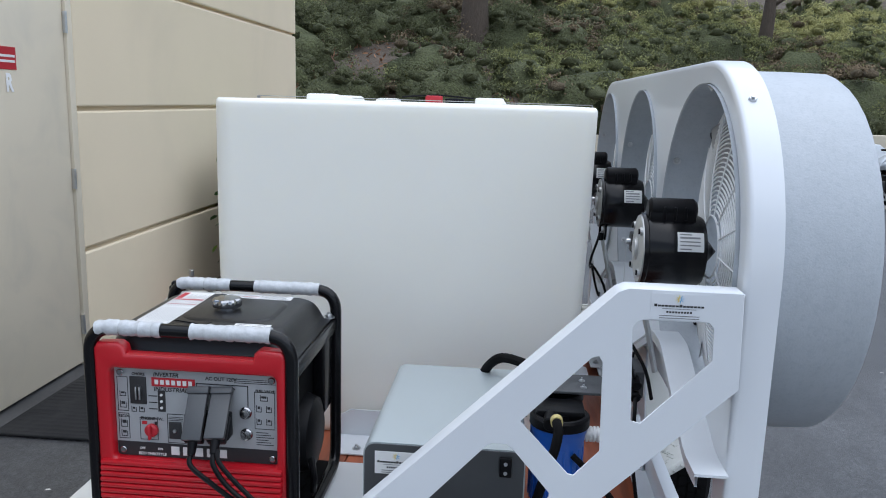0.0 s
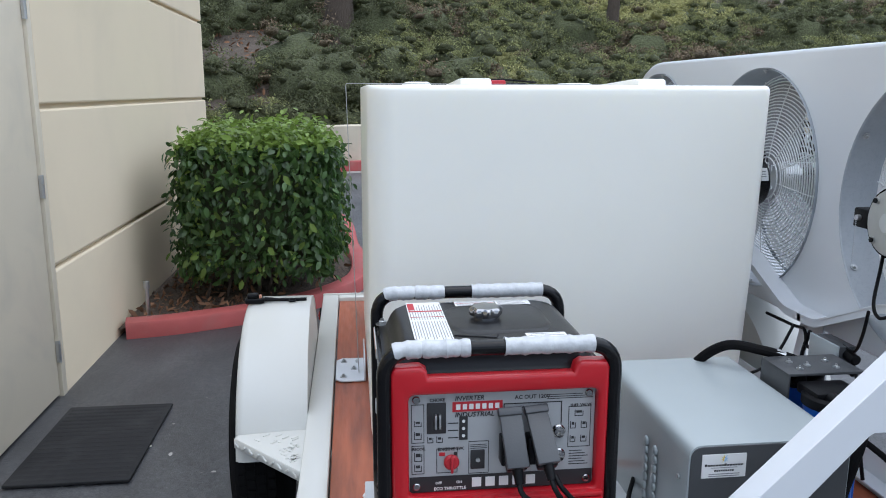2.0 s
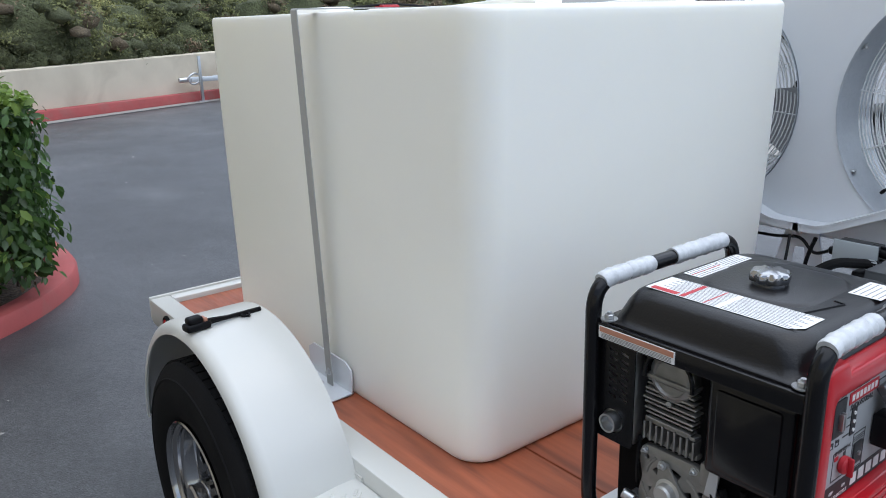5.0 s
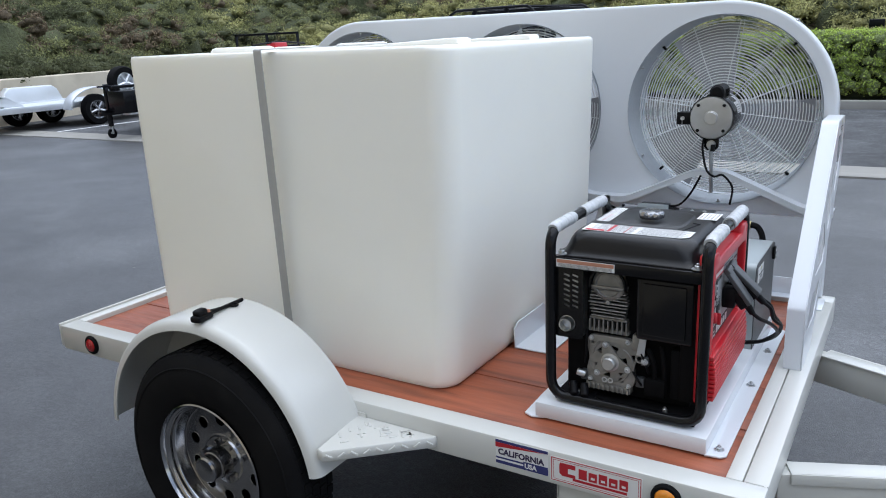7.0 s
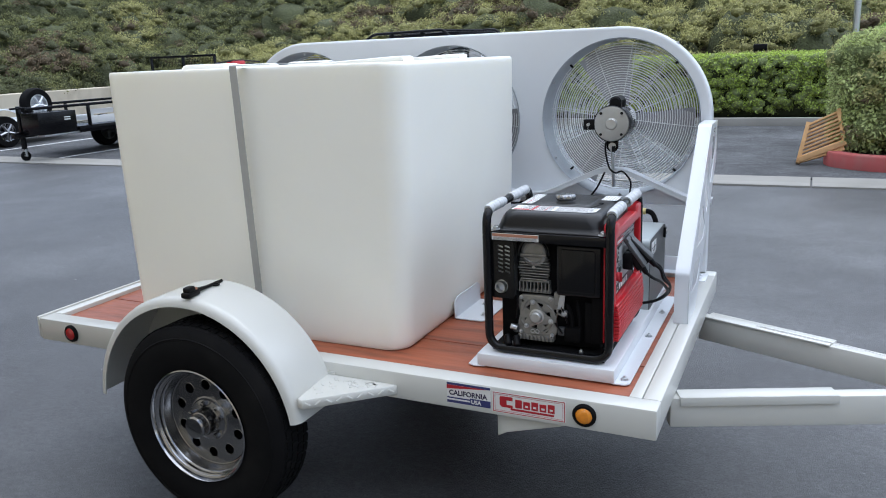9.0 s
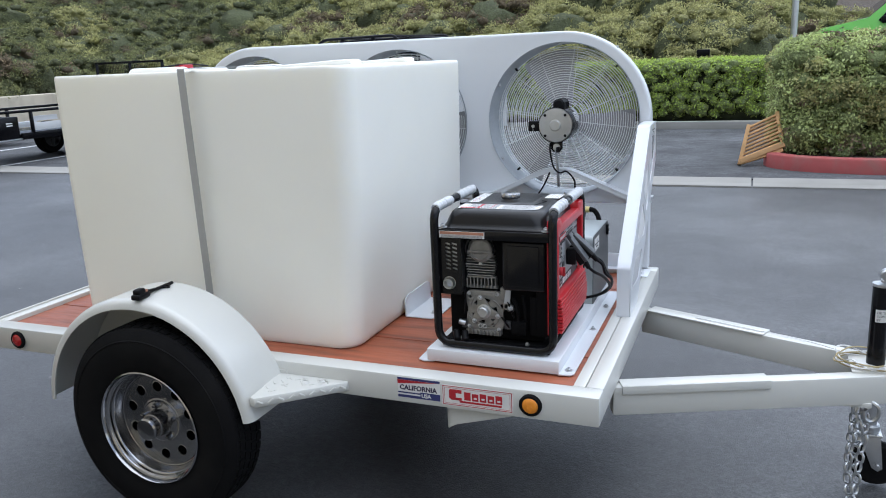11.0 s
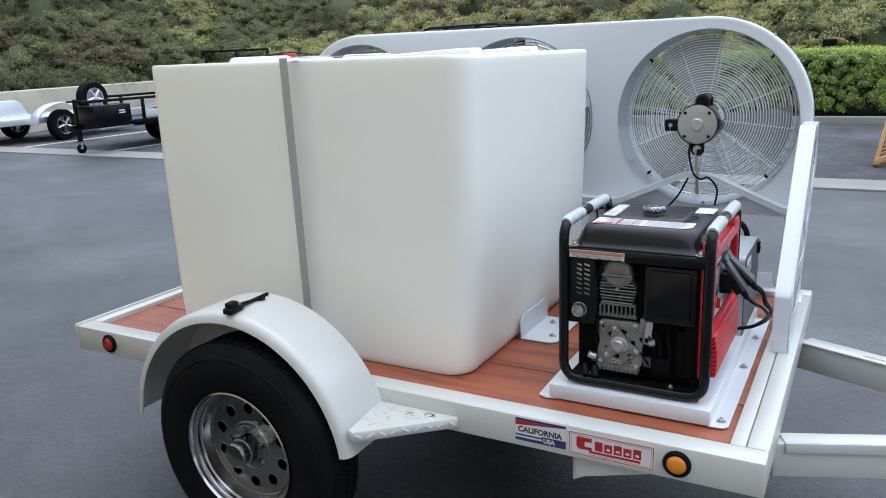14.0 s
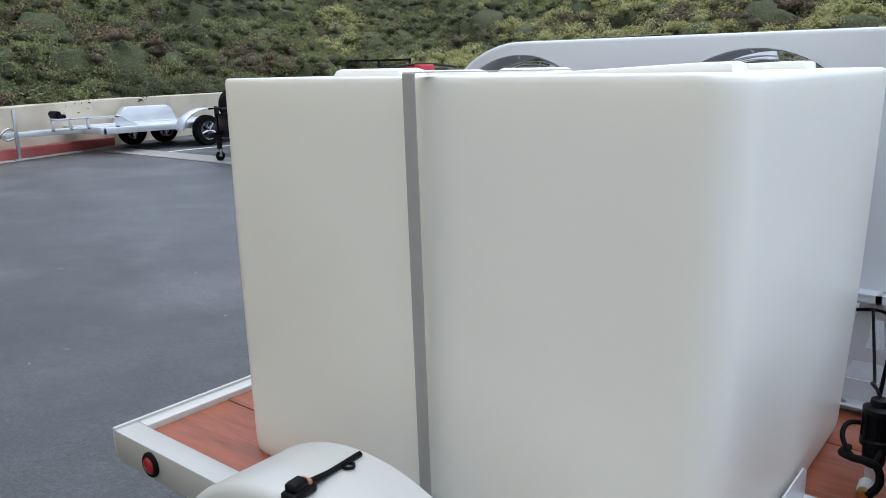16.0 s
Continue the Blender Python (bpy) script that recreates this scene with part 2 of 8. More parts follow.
M_POLY = material("polyethylene", (0.90, 0.887, 0.812), 0.33, vary=0.02, scale=2, bump=0.06, bump_scale=9, sss=0.25, stain=(0.83, 0.815, 0.735), stain_scale=1.6, stain_amount=0.4)
M_GREY = material("grey_enamel", (0.42, 0.45, 0.48), 0.45, vary=0.08, scale=30, bump=0.25, bump_scale=260, stain=(0.33, 0.36, 0.40), stain_scale=120, stain_amount=0.5)
M_BLACK = material("black_plastic", (0.004, 0.004, 0.005), 0.42, spec=0.14, vary=0.2, scale=20, bump=0.15, bump_scale=300)
M_TANKBLACK = material("moulded_black_plastic", (0.006, 0.006, 0.007), 0.3, spec=0.32, vary=0.15, scale=20, bump=0.2, bump_scale=260)
M_MATT = material("matt_black_plastic", (0.004, 0.004, 0.0045), 0.8, spec=0.08, vary=0.2, scale=20)
M_BLACKGLOSS = material("black_paint", (0.005, 0.005, 0.006), 0.22, spec=0.25, vary=0.2, scale=20, coat=0.04)
M_MATRUBBER = material("worn_rubber_mat", (0.013, 0.013, 0.014), 0.8, spec=0.3, vary=0.3, scale=14, bump=0.4, bump_scale=120, stain=(0.034, 0.034, 0.034), stain_scale=5, stain_amount=0.6)
M_GUARD = material("white_wire", (0.8, 0.81, 0.81), 0.35, vary=0.03, scale=9)
M_RUBBER = material("rubber", (0.006, 0.006, 0.0065), 0.8, spec=0.1, vary=0.25, scale=14, bump=0.3, bump_scale=120, stain=(0.013, 0.0125, 0.012), stain_scale=6, stain_amount=0.5)
M_RED = material("red_plastic", (0.45, 0.005, 0.013), 0.36, vary=0.06, scale=12, coat=0.2, bump=0.06, bump_scale=200)
M_STEEL = material("galvanised_steel", (0.55, 0.56, 0.57), 0.35, metal=1.0, vary=0.15, scale=25, rough_vary=0.1)
M_CHROME = material("chrome", (0.36, 0.36, 0.365), 0.15, metal=1.0, vary=0.04, scale=14, rough_vary=0.05)
M_BELL = material("motor_steel", (0.46, 0.46, 0.45), 0.42, metal=0.8, vary=0.12, scale=30)
M_ALU = material("cast_aluminium", (0.25, 0.245, 0.232), 0.45, metal=0.75, vary=0.3, scale=45, bump=0.3, bump_scale=140)
M_DARKGREY = material("dark_grey_enamel", (0.055, 0.058, 0.062), 0.4, vary=0.1, scale=20, bump=0.15, bump_scale=250)
M_BOXGREY = material("light_grey_enamel", (0.36, 0.40, 0.41), 0.3, vary=0.04, scale=8, coat=0.25)
M_BLUE = material("blue_plastic", (0.012, 0.11, 0.5), 0.3, vary=0.08, scale=10, coat=0.2)
M_LABEL = material("label_paper", (0.7, 0.7, 0.69), 0.5, vary=0.02, scale=5)
M_LETTER = material("white_vinyl", (0.86, 0.86, 0.85), 0.4, vary=0.02, scale=5)
M_LABELGREY = material("panel_silver", (0.40, 0.41, 0.42), 0.4, metal=0.3, vary=0.05, scale=40)
M_INK = material("print_black", (0.02, 0.02, 0.022), 0.5)
M_INKGREY = material("print_grey", (0.2, 0.2, 0.21), 0.5)
M_INKRED = material("print_red", (0.42, 0.015, 0.025), 0.5)
M_INKBLUE = material("print_blue", (0.03, 0.035, 0.14), 0.5)
M_INKNAVY = material("print_navy", (0.03, 0.02, 0.06), 0.5)
M_INKORANGE = material("print_orange", (0.42, 0.19, 0.12), 0.5)
M_INKYELLOW = material("print_yellow", (0.75, 0.55, 0.08), 0.5)
M_INKSKY = material("print_sky_blue", (0.15, 0.4, 0.65), 0.5)
M_TAPE = material("foam_wrap", (0.50, 0.515, 0.53), 0.3, vary=0.3, scale=60, bump=0.7, bump_scale=55, bump_dist=0.004)
M_AMBER = material("amber_lens", (0.75, 0.26, 0.02), 0.18, vary=0.15, scale=150, coat=0.4)
M_LENSRED = material("red_lens", (0.35, 0.01, 0.012), 0.18, vary=0.2, scale=150, coat=0.4)
M_STRAP = material("grey_strap", (0.39, 0.39, 0.375), 0.55, metal=0.25, vary=0.1, scale=30, bump=0.2, bump_scale=200)
M_WOOD = material("stained_planks", (0.33, 0.092, 0.042), 0.42, vary=0.4, scale=5, bump=0.25, bump_scale=22, stretch=(9, 0.9, 9), stain=(0.13, 0.04, 0.022), stain_scale=2.6, stain_amount=0.75, random_ob=0.08, rough_vary=0.14)
M_PALLET = material("new_pine", (0.47, 0.27, 0.115), 0.7, vary=0.4, scale=9, bump=0.3, bump_scale=30, random_ob=0.3)
M_BARK = material("bark", (0.085, 0.065, 0.05), 0.95, vary=0.4, scale=9, bump=1.0, bump_scale=18, stretch=(3, 3, 0.6), bump_dist=0.03)
M_WIRETAN = material("tan_wire", (0.36, 0.29, 0.14), 0.5, vary=0.2, scale=50)
M_YELLOW = material("yellow_wire", (0.6, 0.5, 0.2), 0.45, vary=0.1, scale=50)
M_BRASS = material("brass", (0.6, 0.42, 0.15), 0.3, metal=1.0, vary=0.1, scale=40)
M_BLADE = material("grey_blade", (0.36, 0.36, 0.37), 0.45, metal=0.3, vary=0.06, scale=12)
M_SILVERTRAILER = material("bright_aluminium", (0.72, 0.74, 0.76), 0.35, metal=0.6, vary=0.08, scale=3)
M_CARWHITE = material("car_paint", (0.72, 0.73, 0.74), 0.2, vary=0.01, scale=2, coat=0.6)
M_CARGREEN = material("green_car_paint", (0.20, 0.64, 0.09), 0.22, vary=0.02, scale=2, coat=0.6)
M_GLASS = material("dark_glass", (0.015, 0.017, 0.018), 0.05, spec=0.7)
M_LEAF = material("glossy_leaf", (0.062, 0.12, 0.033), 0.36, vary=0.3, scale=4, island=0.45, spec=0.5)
M_LEAFTOP = material("pale_leaf", (0.19, 0.28, 0.06), 0.45, vary=0.25, scale=4, island=0.35, spec=0.4)
M_BUSHLEAF = material("bush_leaf", (0.46, 0.52, 0.21), 0.72, vary=0.35, scale=2.5, island=0.45)
M_HEDGELEAF = material("bright_hedge_leaf", (0.42, 0.53, 0.11), 0.55, vary=0.3, scale=2, island=0.45)
# shade between the leaves, put into the colour of the inner boxes
M_SHADE = material("inner_shade", (0.05, 0.06, 0.028), 0.95, vary=0.5, scale=9)
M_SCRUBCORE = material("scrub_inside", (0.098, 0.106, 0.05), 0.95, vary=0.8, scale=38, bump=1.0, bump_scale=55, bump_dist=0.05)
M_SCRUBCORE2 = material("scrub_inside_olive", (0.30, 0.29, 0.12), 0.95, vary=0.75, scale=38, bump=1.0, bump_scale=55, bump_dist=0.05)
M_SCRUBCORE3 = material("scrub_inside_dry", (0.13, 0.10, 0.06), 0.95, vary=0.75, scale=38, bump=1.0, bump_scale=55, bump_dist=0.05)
# mound bodies: shade of the gaps between tufts is in this colour
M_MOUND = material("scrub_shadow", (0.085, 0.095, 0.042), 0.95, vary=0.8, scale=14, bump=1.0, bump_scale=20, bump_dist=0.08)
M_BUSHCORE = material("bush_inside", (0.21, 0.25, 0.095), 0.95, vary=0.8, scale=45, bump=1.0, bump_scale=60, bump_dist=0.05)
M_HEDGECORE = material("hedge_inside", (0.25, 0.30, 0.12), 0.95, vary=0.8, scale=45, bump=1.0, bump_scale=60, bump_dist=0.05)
M_SCRUB = material("scrub_leaf", (0.118, 0.128, 0.062), 0.8, vary=0.5, scale=0.9, island=0.5)
M_SCRUBLITE = material("scrub_leaf_light", (0.22, 0.23, 0.095), 0.8, vary=0.4, scale=0.9, island=0.5)
M_SCRUBYELLOW = material("scrub_leaf_yellow", (0.42, 0.405, 0.17), 0.8, vary=0.4, scale=0.9, island=0.45)
M_SCRUBDRY = material("dry_scrub", (0.17, 0.125, 0.075), 0.9, vary=0.4, scale=0.8, island=0.45)
M_GRIT = material("pale_grit", (0.45, 0.44, 0.41), 0.9, vary=0.2, scale=9, island=0.5)
M_LITTER = material("dead_leaves", (0.19, 0.095, 0.05), 0.85, vary=0.3, scale=6, island=0.5)


def grained(ma, scale=420.0, low=0.55, high=1.5, spots=55.0, blotch=0.0):
    """Adds stone grain and a few pale specks to a paving material."""
    nt = ma.node_tree
    bs = nt.nodes["Principled BSDF"]
    src = bs.inputs["Base Color"].links[0].from_socket
    tc = nt.nodes.new("ShaderNodeTexCoord")
    v = nt.nodes.new("ShaderNodeTexVoronoi")
    v.inputs["Scale"].default_value = scale
    nt.links.new(tc.outputs["Object"], v.inputs["Vector"])
    mr = nt.nodes.new("ShaderNodeMapRange")
    mr.inputs["To Min"].default_value, mr.inputs["To Max"].default_value = low, high
    nt.links.new(v.outputs["Color"], mr.inputs["Value"])
    mul = nt.nodes.new("ShaderNodeMix")
    mul.data_type, mul.blend_type = "RGBA", "MULTIPLY"
    mul.inputs[0].default_value = 1
    nt.links.new(src, mul.inputs[6])
    nt.links.new(mr.outputs[0], mul.inputs[7])
    n = nt.nodes.new("ShaderNodeTexNoise")
    n.inputs["Scale"].default_value, n.inputs["Detail"].default_value = spots, 2
    nt.links.new(tc.outputs["Object"], n.inputs["Vector"])
    rp = nt.nodes.new("ShaderNodeValToRGB")
    rp.color_ramp.elements[0].position, rp.color_ramp.elements[1].position = 0.76, 0.79
    rp.color_ramp.elements[1].color = (0.6, 0.6, 0.6, 1)
    nt.links.new(n.outputs["Fac"], rp.inputs[0])
    mx = nt.nodes.new("ShaderNodeMix")
    mx.data_type = "RGBA"
    nt.links.new(rp.outputs[0], mx.inputs[0])
    nt.links.new(mul.outputs[2], mx.inputs[6])
    mx.inputs[7].default_value = (0.3, 0.3, 0.29, 1)
    out = mx.outputs[2]
    if blotch:
        # worn and damp patches, drawn out along the lanes
        mp = nt.nodes.new("ShaderNodeMapping")
        mp.inputs["Scale"].default_value = (1.0, 0.7, 1.0)
        mp.inputs["Rotation"].default_value = (0, 0, 0.5)
        nt.links.new(tc.outputs["Object"], mp.inputs["Vector"])
        for sc, amt in ((1.1, blotch), (6.0, blotch * 0.6), (45.0, blotch * 1.2)):
            b = nt.nodes.new("ShaderNodeTexNoise")
            b.inputs["Scale"].default_value, b.inputs["Detail"].default_value, b.inputs["Roughness"].default_value = sc, 8, 0.65
            nt.links.new(mp.outputs[0], b.inputs["Vector"])
            br = nt.nodes.new("ShaderNodeMapRange")
            br.inputs["From Min"].default_value, br.inputs["From Max"].default_value = 0.33, 0.67
            br.inputs["To Min"].default_value, br.inputs["To Max"].default_value = 1 - amt, 1 + amt
            nt.links.new(b.outputs["Fac"], br.inputs["Value"])
            bx = nt.nodes.new("ShaderNodeMix")
            bx.data_type, bx.blend_type = "RGBA", "MULTIPLY"
            bx.inputs[0].default_value = 1
            nt.links.new(out, bx.inputs[6])
            nt.links.new(br.outputs[0], bx.inputs[7])
            out = bx.outputs[2]
    nt.links.new(out, bs.inputs["Base Color"])


grained(M_ASPHALT, scale=190.0, low=0.4, high=1.7, blotch=0.26)
grained(M_OLD_ASPHALT, 160, 0.5, 1.5, 20, blotch=0.38)
grained(M_SOIL, 90, 0.4, 1.7, 30)


def knots(ma):
    """Dark knots with a ragged edge and short grain checks in planks."""
    nt = ma.node_tree
    bs = nt.nodes["Principled BSDF"]
    src = bs.inputs["Base Color"].links[0].from_socket
    tc, mp = nt.nodes.new("ShaderNodeTexCoord"), nt.nodes.new("ShaderNodeMapping")
    mp.inputs["Scale"].default_value = (4.5, 2.2, 0.01)
    nt.links.new(tc.outputs["Object"], mp.inputs["Vector"])
    nz = nt.nodes.new("ShaderNodeTexNoise")
    nz.inputs["Scale"].default_value, nz.inputs["Detail"].default_value = 9, 4
    nt.links.new(mp.outputs[0], nz.inputs["Vector"])
    v = nt.nodes.new("ShaderNodeTexVoronoi")
    v.inputs["Scale"].default_value = 1.0
    nt.links.new(mp.outputs[0], v.inputs["Vector"])
    add = nt.nodes.new("ShaderNodeMath")
    add.operation = "MULTIPLY_ADD"
    add.inputs[1].default_value = 0.09
    nt.links.new(nz.outputs["Fac"], add.inputs[0])
    nt.links.new(v.outputs["Distance"], add.inputs[2])
    rp = nt.nodes.new("ShaderNodeValToRGB")
    rp.color_ramp.elements[0].position, rp.color_ramp.elements[1].position = 0.075, 0.13
    rp.color_ramp.elements[0].color = (0.22, 0.2, 0.19, 1)
    nt.links.new(add.outputs[0], rp.inputs[0])
    mul = nt.nodes.new("ShaderNodeMix")
    mul.data_type, mul.blend_type = "RGBA", "MULTIPLY"
    mul.inputs[0].default_value = 1
    nt.links.new(src, mul.inputs[6])
    nt.links.new(rp.outputs[0], mul.inputs[7])
    nt.links.new(mul.outputs[2], bs.inputs["Base Color"])


knots(M_WOOD)


def thin_leaf(ma, share=0.4):
    """Lets part of the light through, as leaves do."""
    nt = ma.node_tree
    bs, out = nt.nodes["Principled BSDF"], nt.nodes["Material Output"]
    tr = nt.nodes.new("ShaderNodeBsdfTranslucent")
    nt.links.new(bs.inputs["Base Color"].links[0].from_socket, tr.inputs["Color"])
    mx = nt.nodes.new("ShaderNodeMixShader")
    mx.inputs[0].default_value = share
    nt.links.new(bs.outputs[0], mx.inputs[1])
    nt.links.new(tr.outputs[0], mx.inputs[2])
    nt.links.new(mx.outputs[0], out.inputs["Surface"])


for ma in (M_LEAF, M_LEAFTOP, M_BUSHLEAF, M_HEDGELEAF, M_SCRUB, M_SCRUBLITE, M_SCRUBYELLOW):
    thin_leaf(ma)

# ---- ground ----
bm = B()
xs = [-600, -80, -20] + [x * 1.0 for x in range(-10, 8)] + [20, 80, 600]
ys = [-600, -80, -20] + [y * 1.0 for y in range(-10, 20)] + [40, 100, 600]
grid = [[bm.verts.new((x, y, 0.006 * noise.noise(Vector((x * 0.4, y * 0.4, 0))) - 0.006)) for y in ys] for x in xs]
for i in range(len(xs) - 1):
    for j in range(len(ys) - 1):
        bm.faces.new([grid[i][j], grid[i + 1][j], grid[i + 1][j + 1], grid[i][j + 1]])
solid("ground", bm, M_ASPHALT, "dark grey worn asphalt of the yard", "asphalt", kind="structure")

# older paving of the parking bays beyond the gutter
bm = B()
box(bm, 7.8, 14.1, -3.0, 19.0, -0.05, 0.006)
solid("pavement_bays", bm, M_OLD_ASPHALT, "old cracked grey asphalt of the parking bays", "asphalt", kind="structure", smooth=False)

# concrete cross gutter in slabs, with a shallow dip
gutter = thing("gutter", 7.5, 5, 0, "pale concrete gutter strip in long slabs", "gutter", kind="structure")
for k in range(12):
    y0 = -9.6 + k * 3.07
    bm = B()
    prof = [(7.22, 0.012), (7.26, 0.016), (7.5, 0.004), (7.76, 0.02), (7.82, 0.02), (7.82, -0.05), (7.22, -0.05)]
    a = [bm.verts.new((x, y0, z)) for x, z in prof]
    b = [bm.verts.new((x, y0 + 3.05, z)) for x, z in prof]
    for i in range(7):
        bm.faces.new([a[i], a[(i + 1) % 7], b[(i + 1) % 7], b[i]])
    bm.faces.new(a), bm.faces.new(b[::-1])
    part("slab", bm, M_CONCRETE, gutter, smooth=False)

# painted bay lines
for k, (y0, lx) in enumerate(((12.2, 6.2), (9.4, 6.2), (14.9, 6.2))):
    bm = B()
    box(bm, 7.9, 7.9 + lx, y0 - 0.05, y0 + 0.05, 0.0, 0.010)
    solid("bay_line", bm, M_LABEL, "worn white painted parking line on asphalt", "road marking", "bay lines", "structure", smooth=False)


def kerb(name, pts, w, h, mat, label, closed=False):
    """A kerb along pts (its middle line), w wide and h high, with a rounded upper edge."""
    root = thing(name, pts[0][0], pts[0][1], 0, label, "kerb", kind="structure")
    bm = B()
    P = [Vector((p[0], p[1], 0)) for p in pts]
    prof = [(-w / 2, -0.02), (-w / 2, h - 0.025), (-w / 2 + 0.012, h - 0.006), (-w / 2 + 0.03, h), (w / 2 - 0.03, h), (w / 2 - 0.012, h - 0.006), (w / 2, h - 0.025), (w / 2, -0.02)]
    rings = []
    for i, p in enumerate(P):
        d = (P[(i + 1) % len(P)] - P[i - 1]) if closed else (P[min(i + 1, len(P) - 1)] - P[max(i - 1, 0)])
        n = Vector((-d.y, d.x, 0)).normalized()
        rings.append([bm.verts.new(p + n * a + Vector((0, 0, b + 0.004 * noise.noise(p * 2)))) for a, b in prof])
    for i in range(len(P) if closed else len(P) - 1):
        a, b = rings[i], rings[(i + 1) % len(P)]
        for k in range(7):
            bm.faces.new([a[k], a[k + 1], b[k + 1], b[k]])
    if not closed:
        bm.faces.new(rings[0]), bm.faces.new(rings[-1][::-1])
    return part("kerb_stone", bm, mat, root)


# building on the near side, with its recessed joints
WX = -1.345
wall = thing("wall_west", WX, 4.4, 0, "cream painted concrete wall with horizontal grooves", "wall", kind="structure")
rows = [(-0.1, 0.643), (0.667, 1.443), (1.467, 2.203), (2.227, 3.05), (3.07, 6.0)]
for z0, z1 in rows:
    bm = B()
    box(bm, WX - 0.3, WX, 2.86, 7.28, z0, z1, 0.012, 2)
    part("wall_course", bm, M_STUCCO, wall, smooth=False)
bm = B()
box(bm, WX - 0.4, WX - 0.035, 2.86, 7.26, -0.1, 5.98)
box(bm, WX - 0.4, WX - 0.0225, 1.55, 2.87, 2.2, 5.98)
box(bm, WX - 0.4, WX, 1.55, 1.79, -0.1, 2.2)
box(bm, WX - 0.4, WX - 0.001, 1.551, 2.859, 2.2, 6.0)
part("wall_core", bm, M_STUCCO, wall, smooth=False)
bm = B()
box(bm, -9.0, WX - 0.4, 6.9, 7.2, -0.1, 6.0)
part("wall_return", bm, M_STUCCO, wall, smooth=False)
bm = B()
box(bm, -9.0, WX - 0.4, 1.56, 1.86, -0.1, 6.0)
part("wall_end", bm, M_STUCCO, wall, smooth=False)

# unseen wall added behind the camera's way: blocks low sky, bounces warm light
added_wall = thing("wall_added", -11.0, -6.0, 0, "unseen cream wall added to block low sky and bounce warm light", "wall", kind="structure")
for z0, z1 in rows:
    bm = B()
    box(bm, -11.3, -11.0, -16.0, 1.54, z0, z1, 0.012, 2)
    part("wall_course", bm, M_STUCCO, added_wall, smooth=False)
bm = B()
box(bm, -11.4, -11.035, -16.0, 1.54, -0.1, 5.98)
part("wall_core", bm, M_STUCCO, added_wall, smooth=False)
roof = thing("building_roof", -5.2, 4.4, 6.0, "flat pale roof of the building", "roof", kind="structure")
bm = B()
box(bm, -9.1, WX - 0.02, 1.57, 7.19, 6.004, 6.15, 0.01)
part("roof_slab", bm, M_CONCRETE, roof, smooth=False)
bm = B()
box(bm, -9.3, -9.004, 1.58, 7.18, -0.1, 6.0)
part("wall_back", bm, M_STUCCO, wall, smooth=False)

door = thing("door_1", WX, 2.3, 0, "closed beige steel door with three hinges", "door", kind="structure")
bm = B()
box(bm, WX - 0.07, WX - 0.012, 1.835, 2.795, 0.01, 2.14, 0.003)
part("door_leaf", bm, M_DOOR, door)
bm = B()
box(bm, WX - 0.1, WX + 0.004, 2.802, 2.858, -0.02, 2.2, 0.004)
box(bm, WX - 0.1, WX + 0.004, 1.79, 1.83, -0.02, 2.2, 0.004)
box(bm, WX - 0.1, WX + 0.0035, 1.79, 2.858, 2.145, 2.198, 0.004)
part("door_frame", bm, M_DOOR, door)
for z in (0.235, 1.075, 1.915):
    bm = B()
    for k in range(5):
        cyl(bm, (WX + 0.004, 2.799, z - 0.057 + k * 0.023), (WX + 0.004, 2.799, z - 0.036 + k * 0.023), 0.008, seg=10)
    box(bm, WX - 0.01, WX + 0.003, 2.79, 2.825, z - 0.055, z + 0.055)
    part("hinge", bm, M_STEEL, door, "dull steel butt hinge")
sign = thing("door_sign", WX, 2.25, 1.7, "red and white notice stuck on the door", "sign")
bm = B()
box(bm, WX - 0.012, WX - 0.0095, 2.225, 2.370, 1.647, 1.754)
part("red_panel", bm, M_INKRED, sign, smooth=False)
for z in (1.705, 1.68):
    bm = B()
    box(bm, WX - 0.0095, WX - 0.0088, 2.237, 2.360, z, z + 0.012)
    part("text_bar", bm, M_LABEL, sign, smooth=False)
M_side = Matrix(((0, 0, 1, 0), (1, 0, 0, 0), (0, 1, 0, 0), (0, 0, 0, 1)))
letters("R", 0.118, Matrix.Translation((WX - 0.0085, 2.278, 1.546)) @ M_side, M_LETTER, sign, squeeze=0.75, bold=0.0045)

bm = B()
box(bm, -1.24, -0.755, 1.82, 2.6, 0.0, 0.014, 0.005)
mat_ob = solid("door_mat", bm, M_MATRUBBER, "black ribbed rubber mat on the asphalt before the door", "mat")
for k in range(18):
    bm = B()
    box(bm, -1.22, -0.775, 1.85 + k * 0.041, 1.868 + k * 0.041, 0.0132, 0.0144)
    part("rib", bm, M_MATRUBBER, mat_ob, smooth=False)
bm = B()
cyl(bm, (-1.215, 4.02, 0.0), (-1.215, 4.02, 0.27), 0.014, seg=12)
cyl(bm, (-1.215, 4.02, 0.25), (-1.215, 4.02, 0.3), 0.02, seg=8, bev=0.003)
solid("pipe_stub", bm, M_STEEL, "short galvanised pipe standing in the planting bed", "pipe")

# planting bed with its red kerb beside the wall
bed = smoothed([(-1.30, 3.80, 0), (-0.95, 3.89, 0), (-0.45, 4.13, 0), (-0.05, 4.5, 0), (0.17, 4.95, 0), (0.2, 5.6, 0), (0.12, 6.3, 0), (0.05, 7.6, 0), (-0.2, 8.3, 0), (-1.0, 8.6, 0)], 8)
kerb("kerb_bed", bed, 0.16, 0.105, M_REDKERB, "red painted concrete kerb round the planting bed")
bm = B()
c = bm.verts.new((-0.7, 6, 0.08))
